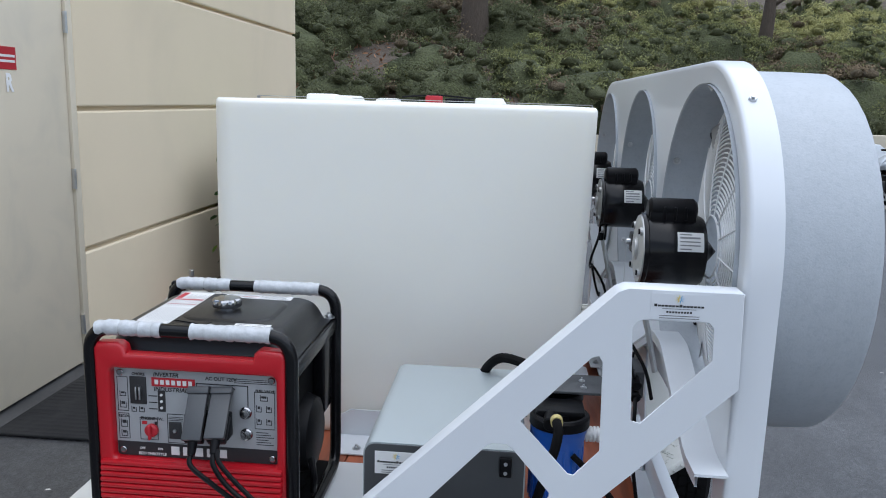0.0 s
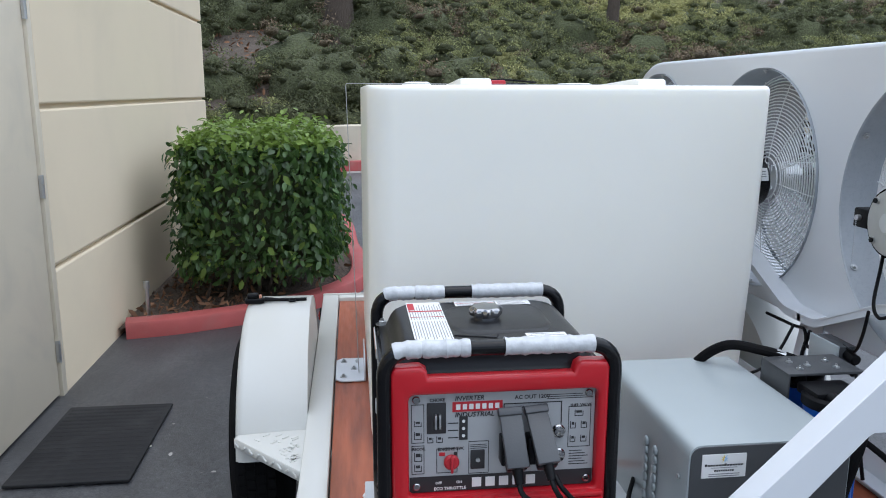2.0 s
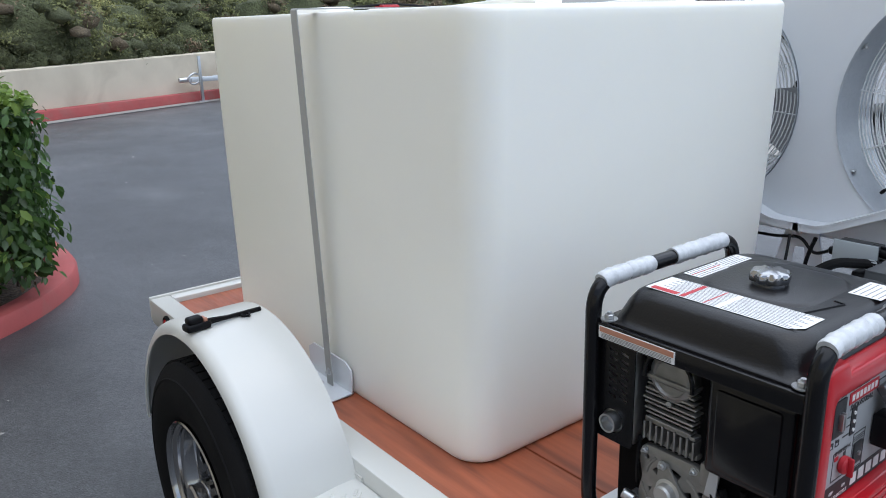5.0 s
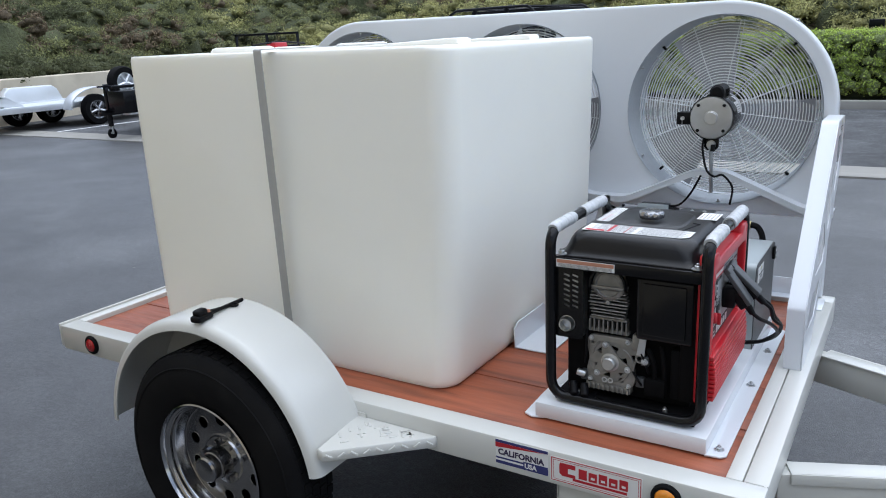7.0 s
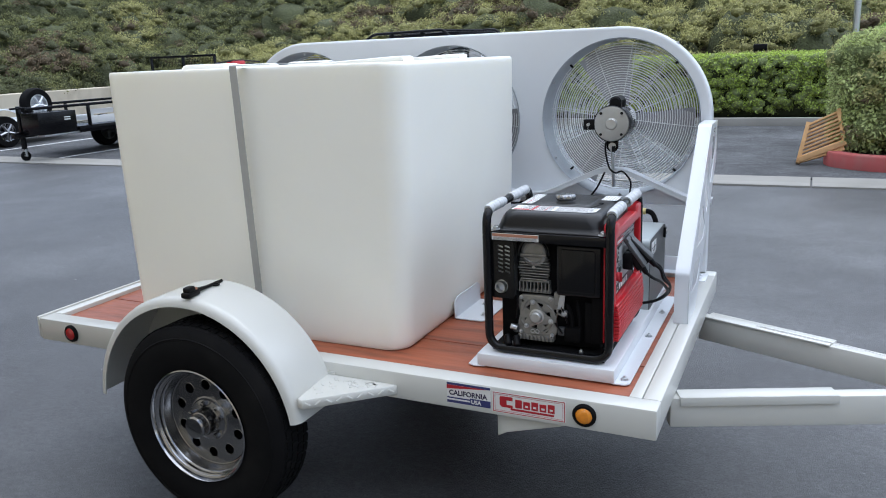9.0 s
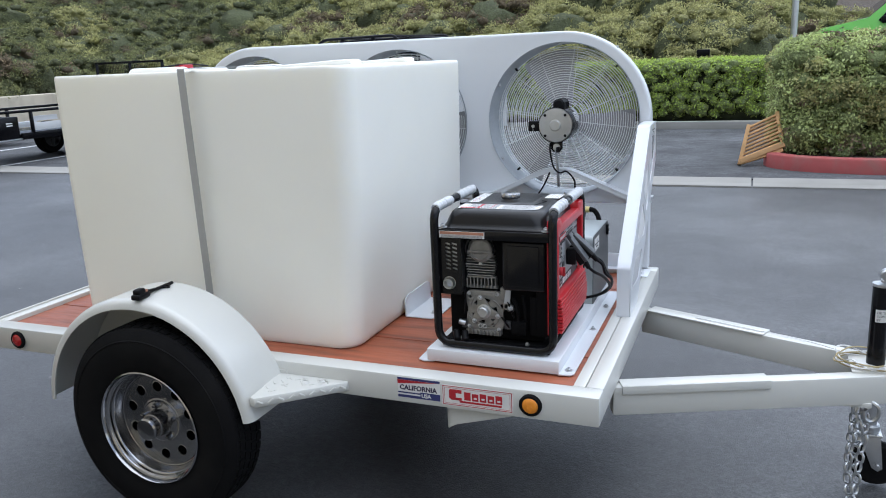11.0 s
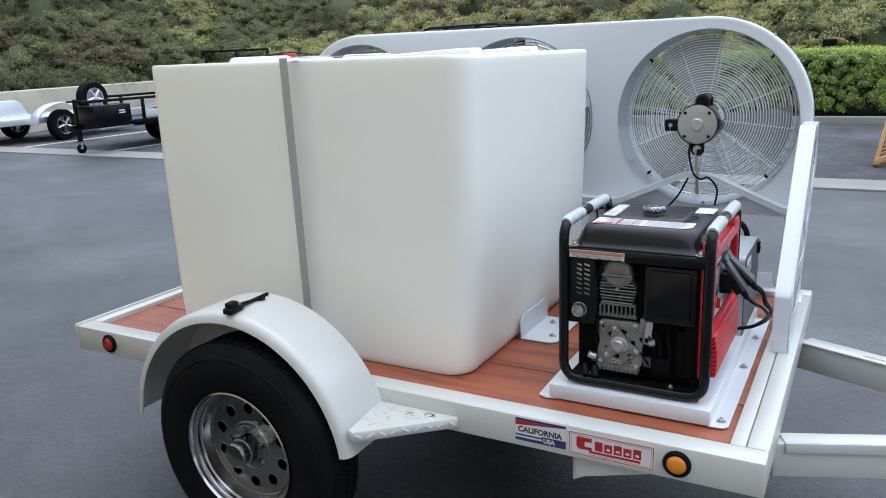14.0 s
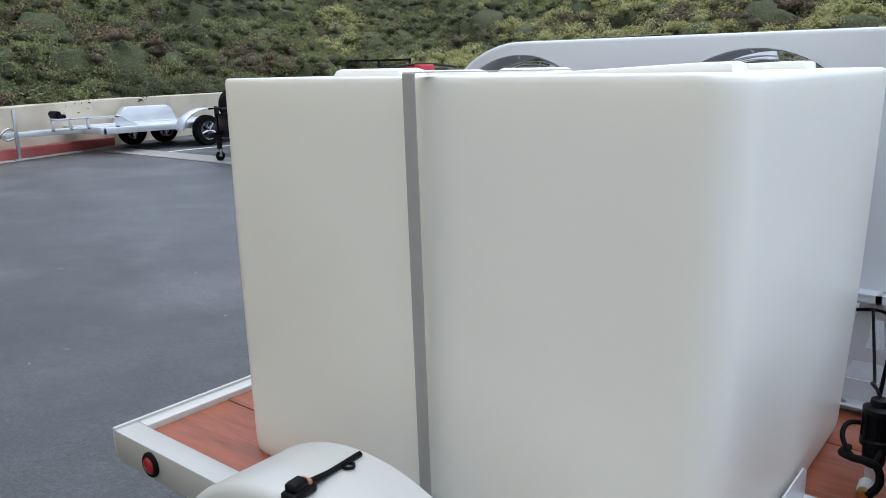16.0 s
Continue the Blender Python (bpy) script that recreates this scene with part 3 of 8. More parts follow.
vs = [bm.verts.new((p.x, p.y, 0.05)) for p in bed] + [bm.verts.new((-1.34, 8.6, 0.05)), bm.verts.new((-1.345, 3.77, 0.05))]
for a, b in zip(vs, vs[1:] + vs[:1]):
    bm.faces.new([c, a, b])
solid("bed_soil", bm, M_SOIL, "dark bare soil in the planting bed", "soil", kind="structure")

# ---- retaining wall and hill ----
RW = [(-14, 11.5), (-6, 12.4), (0.5, 14.25), (2.0, 14.95), (5.5, 16.45), (8.0, 17.35), (12, 18.6), (16.0, 19.3), (22, 20)]
P = smoothed([(x, y, 0) for x, y in RW], 6)
rwall = thing("retaining_wall", 0.5, 14.2, 0, "pale weathered concrete retaining wall", "wall", kind="structure")
bm = B()
rings = []
for i, p in enumerate(P):
    d = P[min(i + 1, len(P) - 1)] - P[max(i - 1, 0)]
    n = Vector((-d.y, d.x, 0)).normalized()
    h = 0.88 + 0.02 * max(0, min(8, p.x))
    rings.append([bm.verts.new(p + n * a + Vector((0, 0, b))) for a, b in ((0.12, -0.1), (0.12, h - 0.02), (0.14, h), (0.4, h), (0.4, -0.1))])
for a, b in zip(rings, rings[1:]):
    for k in range(4):
        bm.faces.new([a[k], a[k + 1], b[k + 1], b[k]])
part("wall_face", bm, M_WALLBLOCK, rwall, smooth=False)
Pk = [p for p in P if p.x < 8.4]
kerb("kerb_wall", [(p.x, p.y) for p in Pk], 0.2, 0.2, M_REDKERB, "red painted kerb along the retaining wall")
bm = B()
ra = []
for i, p in enumerate(Pk):
    d = Pk[min(i + 1, len(Pk) - 1)] - Pk[max(i - 1, 0)]
    n = Vector((-d.y, d.x, 0)).normalized()
    ra.append((bm.verts.new(p - n * 0.1 + Vector((0, 0, 0.008))), bm.verts.new(p - n * 0.42 + Vector((0, 0, 0.004)))))
for a, b in zip(ra, ra[1:]):
    bm.faces.new([a[0], b[0], b[1], a[1]])
solid("pavement_gutter", bm, M_CONCRETE, "pale concrete strip before the red kerb", "gutter", kind="structure")

# upper kerb and hedge bed on the far side
kerb("kerb_far", [(14.15, y) for y in range(-3, 17)], 0.16, 0.16, M_CONCRETE, "grey concrete kerb below the hedge")

RWX, RWY = np.array([p.x for p in P]), np.array([p.y for p in P])


def hill_height(x, y):
    """Height of the slope behind the wall and behind the far hedge."""
    d1 = (y - np.interp(x, RWX, RWY) - 0.3) * 0.9
    d2 = x - 17.0 - 2.4 * max(0, 0.5 - y)
    n = 0.35 * noise.noise(Vector((x * 0.16, y * 0.16, 3))) + 0.12 * noise.noise(Vector((x * 0.5, y * 0.5, 7)))
    up1 = 0.8 + 0.36 * max(d1, 0) + n * min(1, max(d1, 0) / 3) if d1 > 0 else -1
    up2 = 0.05 + 0.34 * max(d2, 0) + n * min(1, max(d2, 0) / 3) if d2 > 0 else -1
    return max(up1, up2) if max(d1, d2) > 0 else -1.0


bm = B()
hx = [-30 + 1.0 * i for i in range(96)]
hy = [-24 + 1.0 * i for i in range(90)]
V = {}
for i, x in enumerate(hx):
    for j, y in enumerate(hy):
        h = hill_height(x, y)
        if h > -0.5:
            V[i, j] = bm.verts.new((x, y, h))
for (i, j) in list(V):
    q = [V.get(k) for k in ((i, j), (i + 1, j), (i + 1, j + 1), (i, j + 1))]
    if all(q):
        bm.faces.new(q)
solid("hillside", bm, M_HILL, "earth slope with dead leaves under the scrub", "hillside", kind="structure")
bm = B()
prev = None
for i, p in enumerate(P):
    d = P[min(i + 1, len(P) - 1)] - P[max(i - 1, 0)]
    n = Vector((-d.y, d.x, 0)).normalized()
    a, b = p + n * 0.38 + Vector((0, 0, 0.82)), p + n * 2.3 + Vector((0, 0, 0.82 + 0.55))
    cur = (bm.verts.new(a), bm.verts.new(b))
    if prev:
        bm.faces.new([prev[0], cur[0], cur[1], prev[1]])
    prev = cur
solid("hillside_foot", bm, M_HILL, "earth at the foot of the slope", "hillside", kind="structure")
bm = B()
box(bm, 14.2, 17.6, -14, 18.5, -0.05, 0.1)
solid("hedge_bed", bm, M_SOIL, "dark soil bed behind the far kerb", "soil", kind="structure", smooth=False)


# ---- foliage ----
LEAF = [(0, 0, 0), (0.35, 0.30, 0.06), (0.8, 0.26, 0.03), (1.15, 0, -0.12), (0.8, -0.26, 0.03), (0.35, -0.30, 0.06), (0.55, 0, 0.0)]
LEAF_F = [(0, 1, 6), (1, 2, 6), (2, 3, 6), (3, 4, 6), (4, 5, 6), (5, 0, 6)]
SPRAY = [(0, 0, 0), (0.5, 0.3, 0.06), (1.12, 0, -0.1), (0.5, -0.3, 0.06)]


def leaves(name, centres, normals, length, width, mat, parent=None, rng=None, droop=0.3, simple=False, mats=None, pick=None, spread=0.7, lay=None):
    """One mesh of many leaves, set at the centres and turned outwards along the normals."""
    n = len(centres)
    c, nn = np.asarray(centres, float), np.asarray(normals, float)
    r = nn + spread * rng.normal(size=(n, 3))
    r[:, 2] -= droop * rng.random(n)
    r /= np.linalg.norm(r, axis=1)[:, None]
    s = np.cross(r, rng.normal(size=(n, 3)))
    if lay is not None:
        # leaves lie like scales on the skin, their faces outwards and their tips tilted off it
        nj = nn / (np.linalg.norm(nn, axis=1)[:, None] + 1e-9) + spread * rng.normal(size=(n, 3)) * 0.7
        tang = rng.normal(size=(n, 3))
        tang[:, 2] -= droop * 3
        r = np.cross(np.cross(nj, tang), nj)
        r /= np.linalg.norm(r, axis=1)[:, None] + 1e-9
        s = np.cross(nj, r)
        r = r + lay * nj / np.linalg.norm(nj, axis=1)[:, None]
        r /= np.linalg.norm(r, axis=1)[:, None]
    s /= np.linalg.norm(s, axis=1)[:, None] + 1e-9
    up = np.cross(r, s)
    tpl = np.array(SPRAY if simple else LEAF)
    fac = np.array([(0, 1, 2), (0, 2, 3)] if simple else LEAF_F)
    L = length * (0.6 + 0.8 * rng.random(n))
    W = width / length * L
    v = c[:, None, :] + tpl[None, :, 0:1] * (r * L[:, None])[:, None, :] + tpl[None, :, 1:2] * (s * W[:, None])[:, None, :] * 1.7 + tpl[None, :, 2:3] * (up * L[:, None])[:, None, :]
    k = len(tpl)
    f = fac[None] + (np.arange(n) * k)[:, None, None]
    me = bpy.data.meshes.new(name)
    me.vertices.add(n * k)
    me.vertices.foreach_set("co", v.reshape(-1))
    nf = n * len(fac)
    me.loops.add(nf * 3)
    me.loops.foreach_set("vertex_index", f.reshape(-1).astype(np.int32))
    me.polygons.add(nf)
    me.polygons.foreach_set("loop_start", np.arange(nf, dtype=np.int32) * 3)
    for m in (mats or [mat]):
        me.materials.append(m)
    if pick is not None:
        me.polygons.foreach_set("material_index", np.repeat(np.asarray(pick, np.int32), len(fac)))
    me.update(calc_edges=True)
    me.validate()
    ob = new(name, me)
    return hang(ob, parent) if parent else ob


def box_cloud(rng, n, x0, x1, y0, y1, z0, z1, depth=0.15, rx=0.12):
    """Points near the skin of a clipped hedge, with outward normals."""
    a, b, c = x1 - x0, y1 - y0, z1 - z0
    areas = np.array([b * c, b * c, a * c, a * c, a * b * 1.3])
    face = rng.choice(5, n, p=areas / areas.sum())
    u, v, d = rng.random(n), rng.random(n), depth * rng.random(n) ** 1.6
    p, nn = np.zeros((n, 3)), np.zeros((n, 3))
    for k, (ax, sgn) in enumerate(((0, -1), (0, 1), (1, -1), (1, 1), (2, 1))):
        m = face == k
        q = np.zeros((m.sum(), 3))
        others = [i for i in range(3) if i != ax]
        lo, hi = np.array([x0, y0, z0]), np.array([x1, y1, z1])
        q[:, others[0]] = lo[others[0]] + (hi - lo)[others[0]] * u[m]
        q[:, others[1]] = lo[others[1]] + (hi - lo)[others[1]] * v[m]
        q[:, ax] = (hi[ax] - d[m]) if sgn > 0 else (lo[ax] + d[m])
        nrm = np.zeros(3)
        nrm[ax] = sgn
        p[m], nn[m] = q, nrm
    # round the corners
    mid, half = np.array([(x0 + x1) / 2, (y0 + y1) / 2, (z0 + z1) / 2]), np.array([a, b, c]) / 2
    rel = (p - mid) / half
    f = np.sqrt(np.clip((np.sort(np.abs(rel), axis=1)[:, 1]) - 0.7, 0, 1) / 0.3)
    p = mid + (p - mid) * (1 - (rx * f / np.linalg.norm(half) * 1.2))[:, None]
    return p, nn


rng = np.random.default_rng(5)
hedge = thing("hedge", -0.5, 4.9, 0.07, "clipped dense green hedge with glossy leaves", "hedge")
p, nn = box_cloud(rng, 13000, -1.09, 0.06, 4.12, 5.75, 0.2, 1.28, 0.2, 0.16)
p += 0.035 * rng.normal(size=p.shape)
# paler leaf colour near the top and on a tenth of the rest
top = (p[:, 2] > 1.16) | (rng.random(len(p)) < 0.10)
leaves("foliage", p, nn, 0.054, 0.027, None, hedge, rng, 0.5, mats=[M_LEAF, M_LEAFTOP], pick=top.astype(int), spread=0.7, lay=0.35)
# dark box behind the leaves, painted as the hedge's inner shade
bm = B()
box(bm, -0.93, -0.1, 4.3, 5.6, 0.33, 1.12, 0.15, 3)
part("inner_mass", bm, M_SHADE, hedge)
bm = B()
for k in range(9):
    x, y = -0.9 + 0.1 * k + 0.05 * math.sin(k * 7), 4.4 + 1.1 * abs(math.sin(k * 3.1))
    tube(bm, smoothed([(x, y, 0.07), (x + 0.03, y + 0.02, 0.25), (x - 0.04, y, 0.5)], 4), [0.012] * 9, 6)
part("stems", bm, M_BARK, hedge)
n = 700
lp = np.stack([rng.uniform(-1.32, 0.1, n), rng.uniform(3.85, 5.6, n), np.full(n, 0.11)], 1)
keep = (lp[:, 0] < -0.55) | (rng.random(n) < 0.25)
keep &= (lp[:, 0] + 1.3) * 0.5 + 3.8 < lp[:, 1]
lp = lp[keep]
lp[:, 2] = 0.062 + 0.02 * rng.random(len(lp))
ob = leaves("leaf_litter", lp, np.tile([0, 0, 0.15], (len(lp), 1)), 0.05, 0.022, M_LITTER, None, rng, 0.1, spread=1.0)
tagged(ob, "brown dead leaves scattered on the soil", "dead leaves", kind="stuff")

# ---- clumped foliage ----
def ball(sub):
    tmp = B()
    bmesh.ops.create_icosphere(tmp, subdivisions=sub, radius=1)
    v = np.array([v.co[:] for v in tmp.verts])
    f = np.array([[w.index for w in g.verts] for g in tmp.faces])
    tmp.free()
    return v, f


BALL, BALL_F = ball(2)
BUD, BUD_F = ball(1)


def soup(name, verts, tri, mats, pick=None):
    """A mesh from vertex and triangle arrays."""
    me = bpy.data.meshes.new(name)
    me.vertices.add(len(verts))
    me.vertices.foreach_set("co", np.asarray(verts, float).reshape(-1))
    me.loops.add(len(tri) * 3)
    me.loops.foreach_set("vertex_index", np.asarray(tri, np.int32).reshape(-1))
    me.polygons.add(len(tri))
    me.polygons.foreach_set("loop_start", np.arange(len(tri), dtype=np.int32) * 3)
    me.polygons.foreach_set("use_smooth", np.ones(len(tri), bool))
    for m in mats:
        me.materials.append(m)
    if pick is not None:
        me.polygons.foreach_set("material_index", np.asarray(pick, np.int32))
    me.update(calc_edges=True)
    return new(name, me)


def repeated(faces, count, verts):
    return np.concatenate([faces + k * verts for k in range(count)])


def clumps(rng, at, out, rad, per, flat=0.65, inner=0.84, loose=0.14):
    """Leaf places and outward normals on small tufts at the points, and the tufts' own bodies."""
    m = len(at)
    out = out / np.linalg.norm(out, axis=1)[:, None]
    d = rng.normal(size=(m, per, 3)) + 0.9 * out[:, None, :] + np.array([0, 0, 0.55])
    d /= np.linalg.norm(d, axis=2)[:, :, None]
    size = rad[:, None, None] * np.array([1, 1, flat])
    pts = at[:, None, :] + d * size * (0.92 + loose * rng.normal(size=(m, per, 1)))
    wob = 1 + 0.22 * rng.normal(size=(m, len(BUD), 1))
    body = at[:, None, :] + BUD[None] * size * inner * wob
    return pts.reshape(-1, 3), d.reshape(-1, 3), body.reshape(-1, 3), np.repeat(np.arange(m), per)


# scrub on the slopes: tufts over rounded mounds
rng = np.random.default_rng(11)
tp, tn, tr, tk, core = [], [], [], [], []


def swell(d, ph):
    """Uneven outline of a mound: lobes over its directions."""
    x, y, z = d[:, 0], d[:, 1], d[:, 2]
    return 1 + 0.18 * np.sin(3.1 * x + ph) * np.cos(2.7 * y - ph * 2) + 0.12 * np.sin(6.3 * y + 4 * z + ph * 3)


def mound(x, y, r, hgt, kind, ph):
    z = hill_height(x, y)
    at, size = np.array([x, y, z - 0.1]), np.array([r, r, hgt])
    n = int(19 * r * r + 6)
    u = rng.random(n)
    th = rng.uniform(0, 2 * math.pi, n)
    nr = np.sqrt(1 - u * u)
    d = np.stack([nr * np.cos(th), nr * np.sin(th), u], 1)
    tp.append(at + d * size * (swell(d, ph) * rng.uniform(0.86, 1.08, n))[:, None])
    tn.append(d + np.array([0, 0, 0.3]))
    tr.append(rng.uniform(0.16, 0.42, n))
    tk.append(np.where(rng.random(n) < 0.1, rng.integers(0, 3, n), kind))
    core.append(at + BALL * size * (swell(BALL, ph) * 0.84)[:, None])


grid = 1.2
for gx in np.arange(-7, 33, grid):
    for gy in np.arange(-8, 34, grid):
        x, y = gx + rng.uniform(-0.5, 0.5) * grid, gy + rng.uniform(-0.5, 0.5) * grid
        h = hill_height(x, y)
        near, back = y - np.interp(x, RWX, RWY), x - 17.2
        a, dry = rng.random(), rng.random()
        if h < -0.5 or h > 5.0 or (near < 1.0 and back < 0.6):
            continue
        if 0.4 < x - 0.15 * (y - 16) < 3.2 and 2.4 < near < 6.0 and a < 0.75:
            continue
        if -1.3 < x < 1.2 and 18.2 < y < 21.3:
            continue
        if -4.0 < x < -0.9 and 3.8 < near < 7.2 and a < 0.65:
            continue
        if x > 18.5 and y < -1.0 and x < 24:
            continue
        sp = noise.noise(Vector((x * 0.16, y * 0.16, 9))) + 0.25 * noise.noise(Vector((x * 0.9, y * 0.9, 2))) + rng.normal() * 0.2
        sp += 0.35 * max(-1.0, min(1.0, (x - 3.5) / 4))
        kind = 0 if sp < 0.05 else (1 if sp < 0.72 else 3)
        if x > 13 and y < 17:
            kind = 3 if sp > -0.25 else 1
        if dry < 0.08:
            kind = 2
        r = rng.uniform(0.6, 0.95) if a < 0.5 else rng.uniform(0.95, 1.5)
        if 0 < near < 1.5 and back < 0:
            r = min(r, 0.75)
        mound(x, y, r, r * rng.uniform(0.6, 1.05), kind, rng.uniform(0, 6.28))
for x in np.arange(-6, 21, 0.55):
    y = np.interp(x, RWX, RWY) + rng.uniform(0.82, 0.95)
    mound(x, y, rng.uniform(0.35, 0.5), rng.uniform(0.3, 0.5), int(rng.random() < 0.4), rng.uniform(0, 6.28))
tk = np.concatenate(tk)
C, Nn, bodies, own = clumps(rng, np.concatenate(tp), np.concatenate(tn), np.concatenate(tr), 88, 0.6, 0.55, 0.18)
keep = (C[:, 0] > 12) | (C[:, 1] > np.interp(C[:, 0], RWX, RWY) + 0.12)
C, Nn, own = C[keep], Nn[keep], own[keep]
ob = leaves("hillside_scrub", C, Nn, 0.068, 0.030, None, None, rng, 0.0, simple=True, mats=[M_SCRUB, M_SCRUBLITE, M_SCRUBDRY, M_SCRUBYELLOW], pick=tk[own], spread=0.5, lay=0.55)
tagged(ob, "low dull green scrub covering the slope", "shrubs", kind="stuff")
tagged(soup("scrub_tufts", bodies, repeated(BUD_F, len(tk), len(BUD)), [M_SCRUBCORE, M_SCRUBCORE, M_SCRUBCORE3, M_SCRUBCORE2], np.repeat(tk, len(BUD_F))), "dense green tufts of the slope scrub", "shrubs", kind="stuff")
# plain darker balls that stand for the shade deep in the scrub
tagged(soup("scrub_shade", np.concatenate(core), repeated(BALL_F, len(core), len(BALL)), [M_MOUND]), "dark mound bodies under the scrub, gap shade put into their colour", "shrubs", kind="stuff")
n = 5000
x = rng.uniform(-6, 9, n)
y = np.interp(x, RWX, RWY) + 0.6 + 14 * rng.random(n)
q = np.stack([x, y, [hill_height(a, b) + 0.03 for a, b in zip(x, y)]], 1)
ob = leaves("slope_litter", q, np.tile([0, 0, 0.2], (n, 1)), 0.13, 0.05, M_LITTER, None, rng, 0.0, spread=1.0)
tagged(ob, "fallen brown leaves on the bare slope", "dead leaves", kind="stuff")


def tree(x, y, h, r, lean, seed, crown_n=2600):
    z = hill_height(x, y) - 0.1
    root = thing("tree", x, y, z, "dark-barked tree rooted on the slope", "tree", "trees on the slope")
    g = np.random.default_rng(seed)
    bm = B()
    pts = smoothed([(x, y, z), (x + lean * 0.3, y, z + h * 0.3), (x + lean * 0.5, y + 0.1, z + h * 0.65), (x + lean, y, z + h)], 5)
    tube(bm, pts, [r * (1.35 - 1.0 * i / (len(pts) - 1)) for i in range(len(pts))], 12)
    for k in range(5):
        a = g.uniform(0, 6.28)
        b0 = pts[6 + k * 2]
        tube(bm, smoothed([b0, b0 + Vector((math.cos(a) * 0.7, math.sin(a) * 0.7, 0.5)), b0 + Vector((math.cos(a) * 1.6, math.sin(a) * 1.6, 0.9))], 4), [r * 0.4 * (1 - 0.09 * i) for i in range(9)], 7)
    part("trunk", bm, M_BARK, root)
    c = g.normal(size=(crown_n, 3)) * np.array([1.5, 1.5, 0.9]) + np.array([x + lean, y, z + h * 0.95])
    leaves("crown", c, g.normal(size=(crown_n, 3)), 0.14, 0.03, M_SCRUB, root, g, 0.3)


tree(-0.15, 20.6, 4.8, 0.36, 0.15, 3)
tree(9.0, 25.5, 4.6, 0.2, 0.4, 4)
tree(-5.5, 20.5, 5.0, 0.2, -0.3, 6)

# clipped hedge and big bush across the yard
rng = np.random.default_rng(21)
hedge2 = thing("far_hedge", 15.2, 2.2, 0.1, "long clipped bright green hedge behind the kerb", "hedge")
p, nn = box_cloud(rng, 2600, 14.6, 16.05, -1.55, 7.15, 0.2, 1.27, 0.12, 0.2)
p, nn, bodies, own = clumps(rng, p, nn, rng.uniform(0.08, 0.15, len(p)), 46, 0.75)
leaves("foliage", p, nn, 0.042, 0.021, M_HEDGELEAF, hedge2, rng, 0.1, simple=True, spread=0.5, lay=0.5)
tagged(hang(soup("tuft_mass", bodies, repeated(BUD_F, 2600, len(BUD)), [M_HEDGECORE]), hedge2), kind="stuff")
# inner box coloured as shade behind the far hedge's tufts
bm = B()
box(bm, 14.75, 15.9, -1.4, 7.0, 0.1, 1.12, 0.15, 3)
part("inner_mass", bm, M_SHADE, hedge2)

bush = thing("bush", 10.4, -2.2, 0.1, "large clipped bush with dull green leaves", "bush")
n = 1250
p, nn = box_cloud(rng, n, 9.0, 11.6, -3.05, -0.70, 0.12, 1.56, 0.14, 0.16)
ph = np.array([noise.noise(Vector(v) * 1.1) + 0.6 * noise.noise(Vector(v) * 2.6) for v in p])
p += nn * (0.15 * ph)[:, None]
# narrower at the foot on its open side
p[:, 1] = -0.72 + (p[:, 1] + 0.72) * np.interp(p[:, 2], [0.1, 0.5, 1.3], [0.48, 0.70, 1.0])
hue = np.where(rng.random(n) < 0.07, 2, (ph + 0.25 * rng.normal(size=n) > 0.3).astype(int))
p, nn, bodies, own = clumps(rng, p, nn, rng.uniform(0.09, 0.22, n), 110, 0.75)
leaves("foliage", p, nn, 0.041, 0.023, None, bush, rng, 0.1, mats=[M_BUSHLEAF, M_SCRUBYELLOW, M_SCRUBDRY], pick=hue[own], simple=True, spread=0.5, lay=0.5)
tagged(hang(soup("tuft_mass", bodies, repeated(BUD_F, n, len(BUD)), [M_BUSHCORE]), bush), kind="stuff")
# inner box of the bush, its dark colour standing for shade
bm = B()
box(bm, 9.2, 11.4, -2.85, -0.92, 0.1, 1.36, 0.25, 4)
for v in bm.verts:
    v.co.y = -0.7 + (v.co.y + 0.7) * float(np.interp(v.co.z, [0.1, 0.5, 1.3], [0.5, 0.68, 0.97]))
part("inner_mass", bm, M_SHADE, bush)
isl = smoothed([(14.0, -1.2, 0), (11, -0.9, 0), (9.25, -0.62, 0), (8.68, -0.82, 0), (8.4, -1.45, 0), (8.3, -2.4, 0), (8.25, -4, 0), (8.2, -8, 0), (8.2, -14, 0)], 6)
kerb("kerb_island", isl, 0.18, 0.19, M_REDKERB, "red painted kerb round the island with the bush")
bm = B()
vs = [bm.verts.new((p.x, p.y, 0.13)) for p in isl] + [bm.verts.new((14.0, -14, 0.13))]
bm.faces.new(vs)
solid("island_soil", bm, M_HILL, "dry soil and bark chips on the island", "soil", kind="structure")

g = np.random.default_rng(44)
q = np.stack([g.uniform(8.5, 12.0, 5200), g.uniform(-6.5, -1.2, 5200), np.full(5200, 0.136)], 1)
tagged(leaves("bark_chips", q, np.tile([0, 0, 1.0], (len(q), 1)), 0.05, 0.022, None, None, g, 0.0, simple=True, spread=0.5, lay=0.3, mats=[M_BARK, M_SCRUBDRY], pick=(g.random(5200) < 0.4).astype(int)), "loose brown bark chips on the island", "bark chips", kind="stuff")

# grit and paper scraps lying on the asphalt
rng = np.random.default_rng(33)
n = 260
q = np.stack([np.concatenate([rng.uniform(-3.5, 13, n - 60), rng.uniform(-2.4, -0.4, 60)]), np.concatenate([rng.uniform(2.6, 13, n - 60), rng.uniform(-1.0, 3.0, 60)]), np.full(n, 0.006)], 1)
q = q[~((q[:, 0] < 0.6) & (q[:, 1] > 3.4) & (q[:, 0] > -1.6)) & ~((q[:, 0] > -0.4) & (q[:, 0] < 1.9) & (q[:, 1] < 2.9)) & (q[:, 0] > -1.15)]
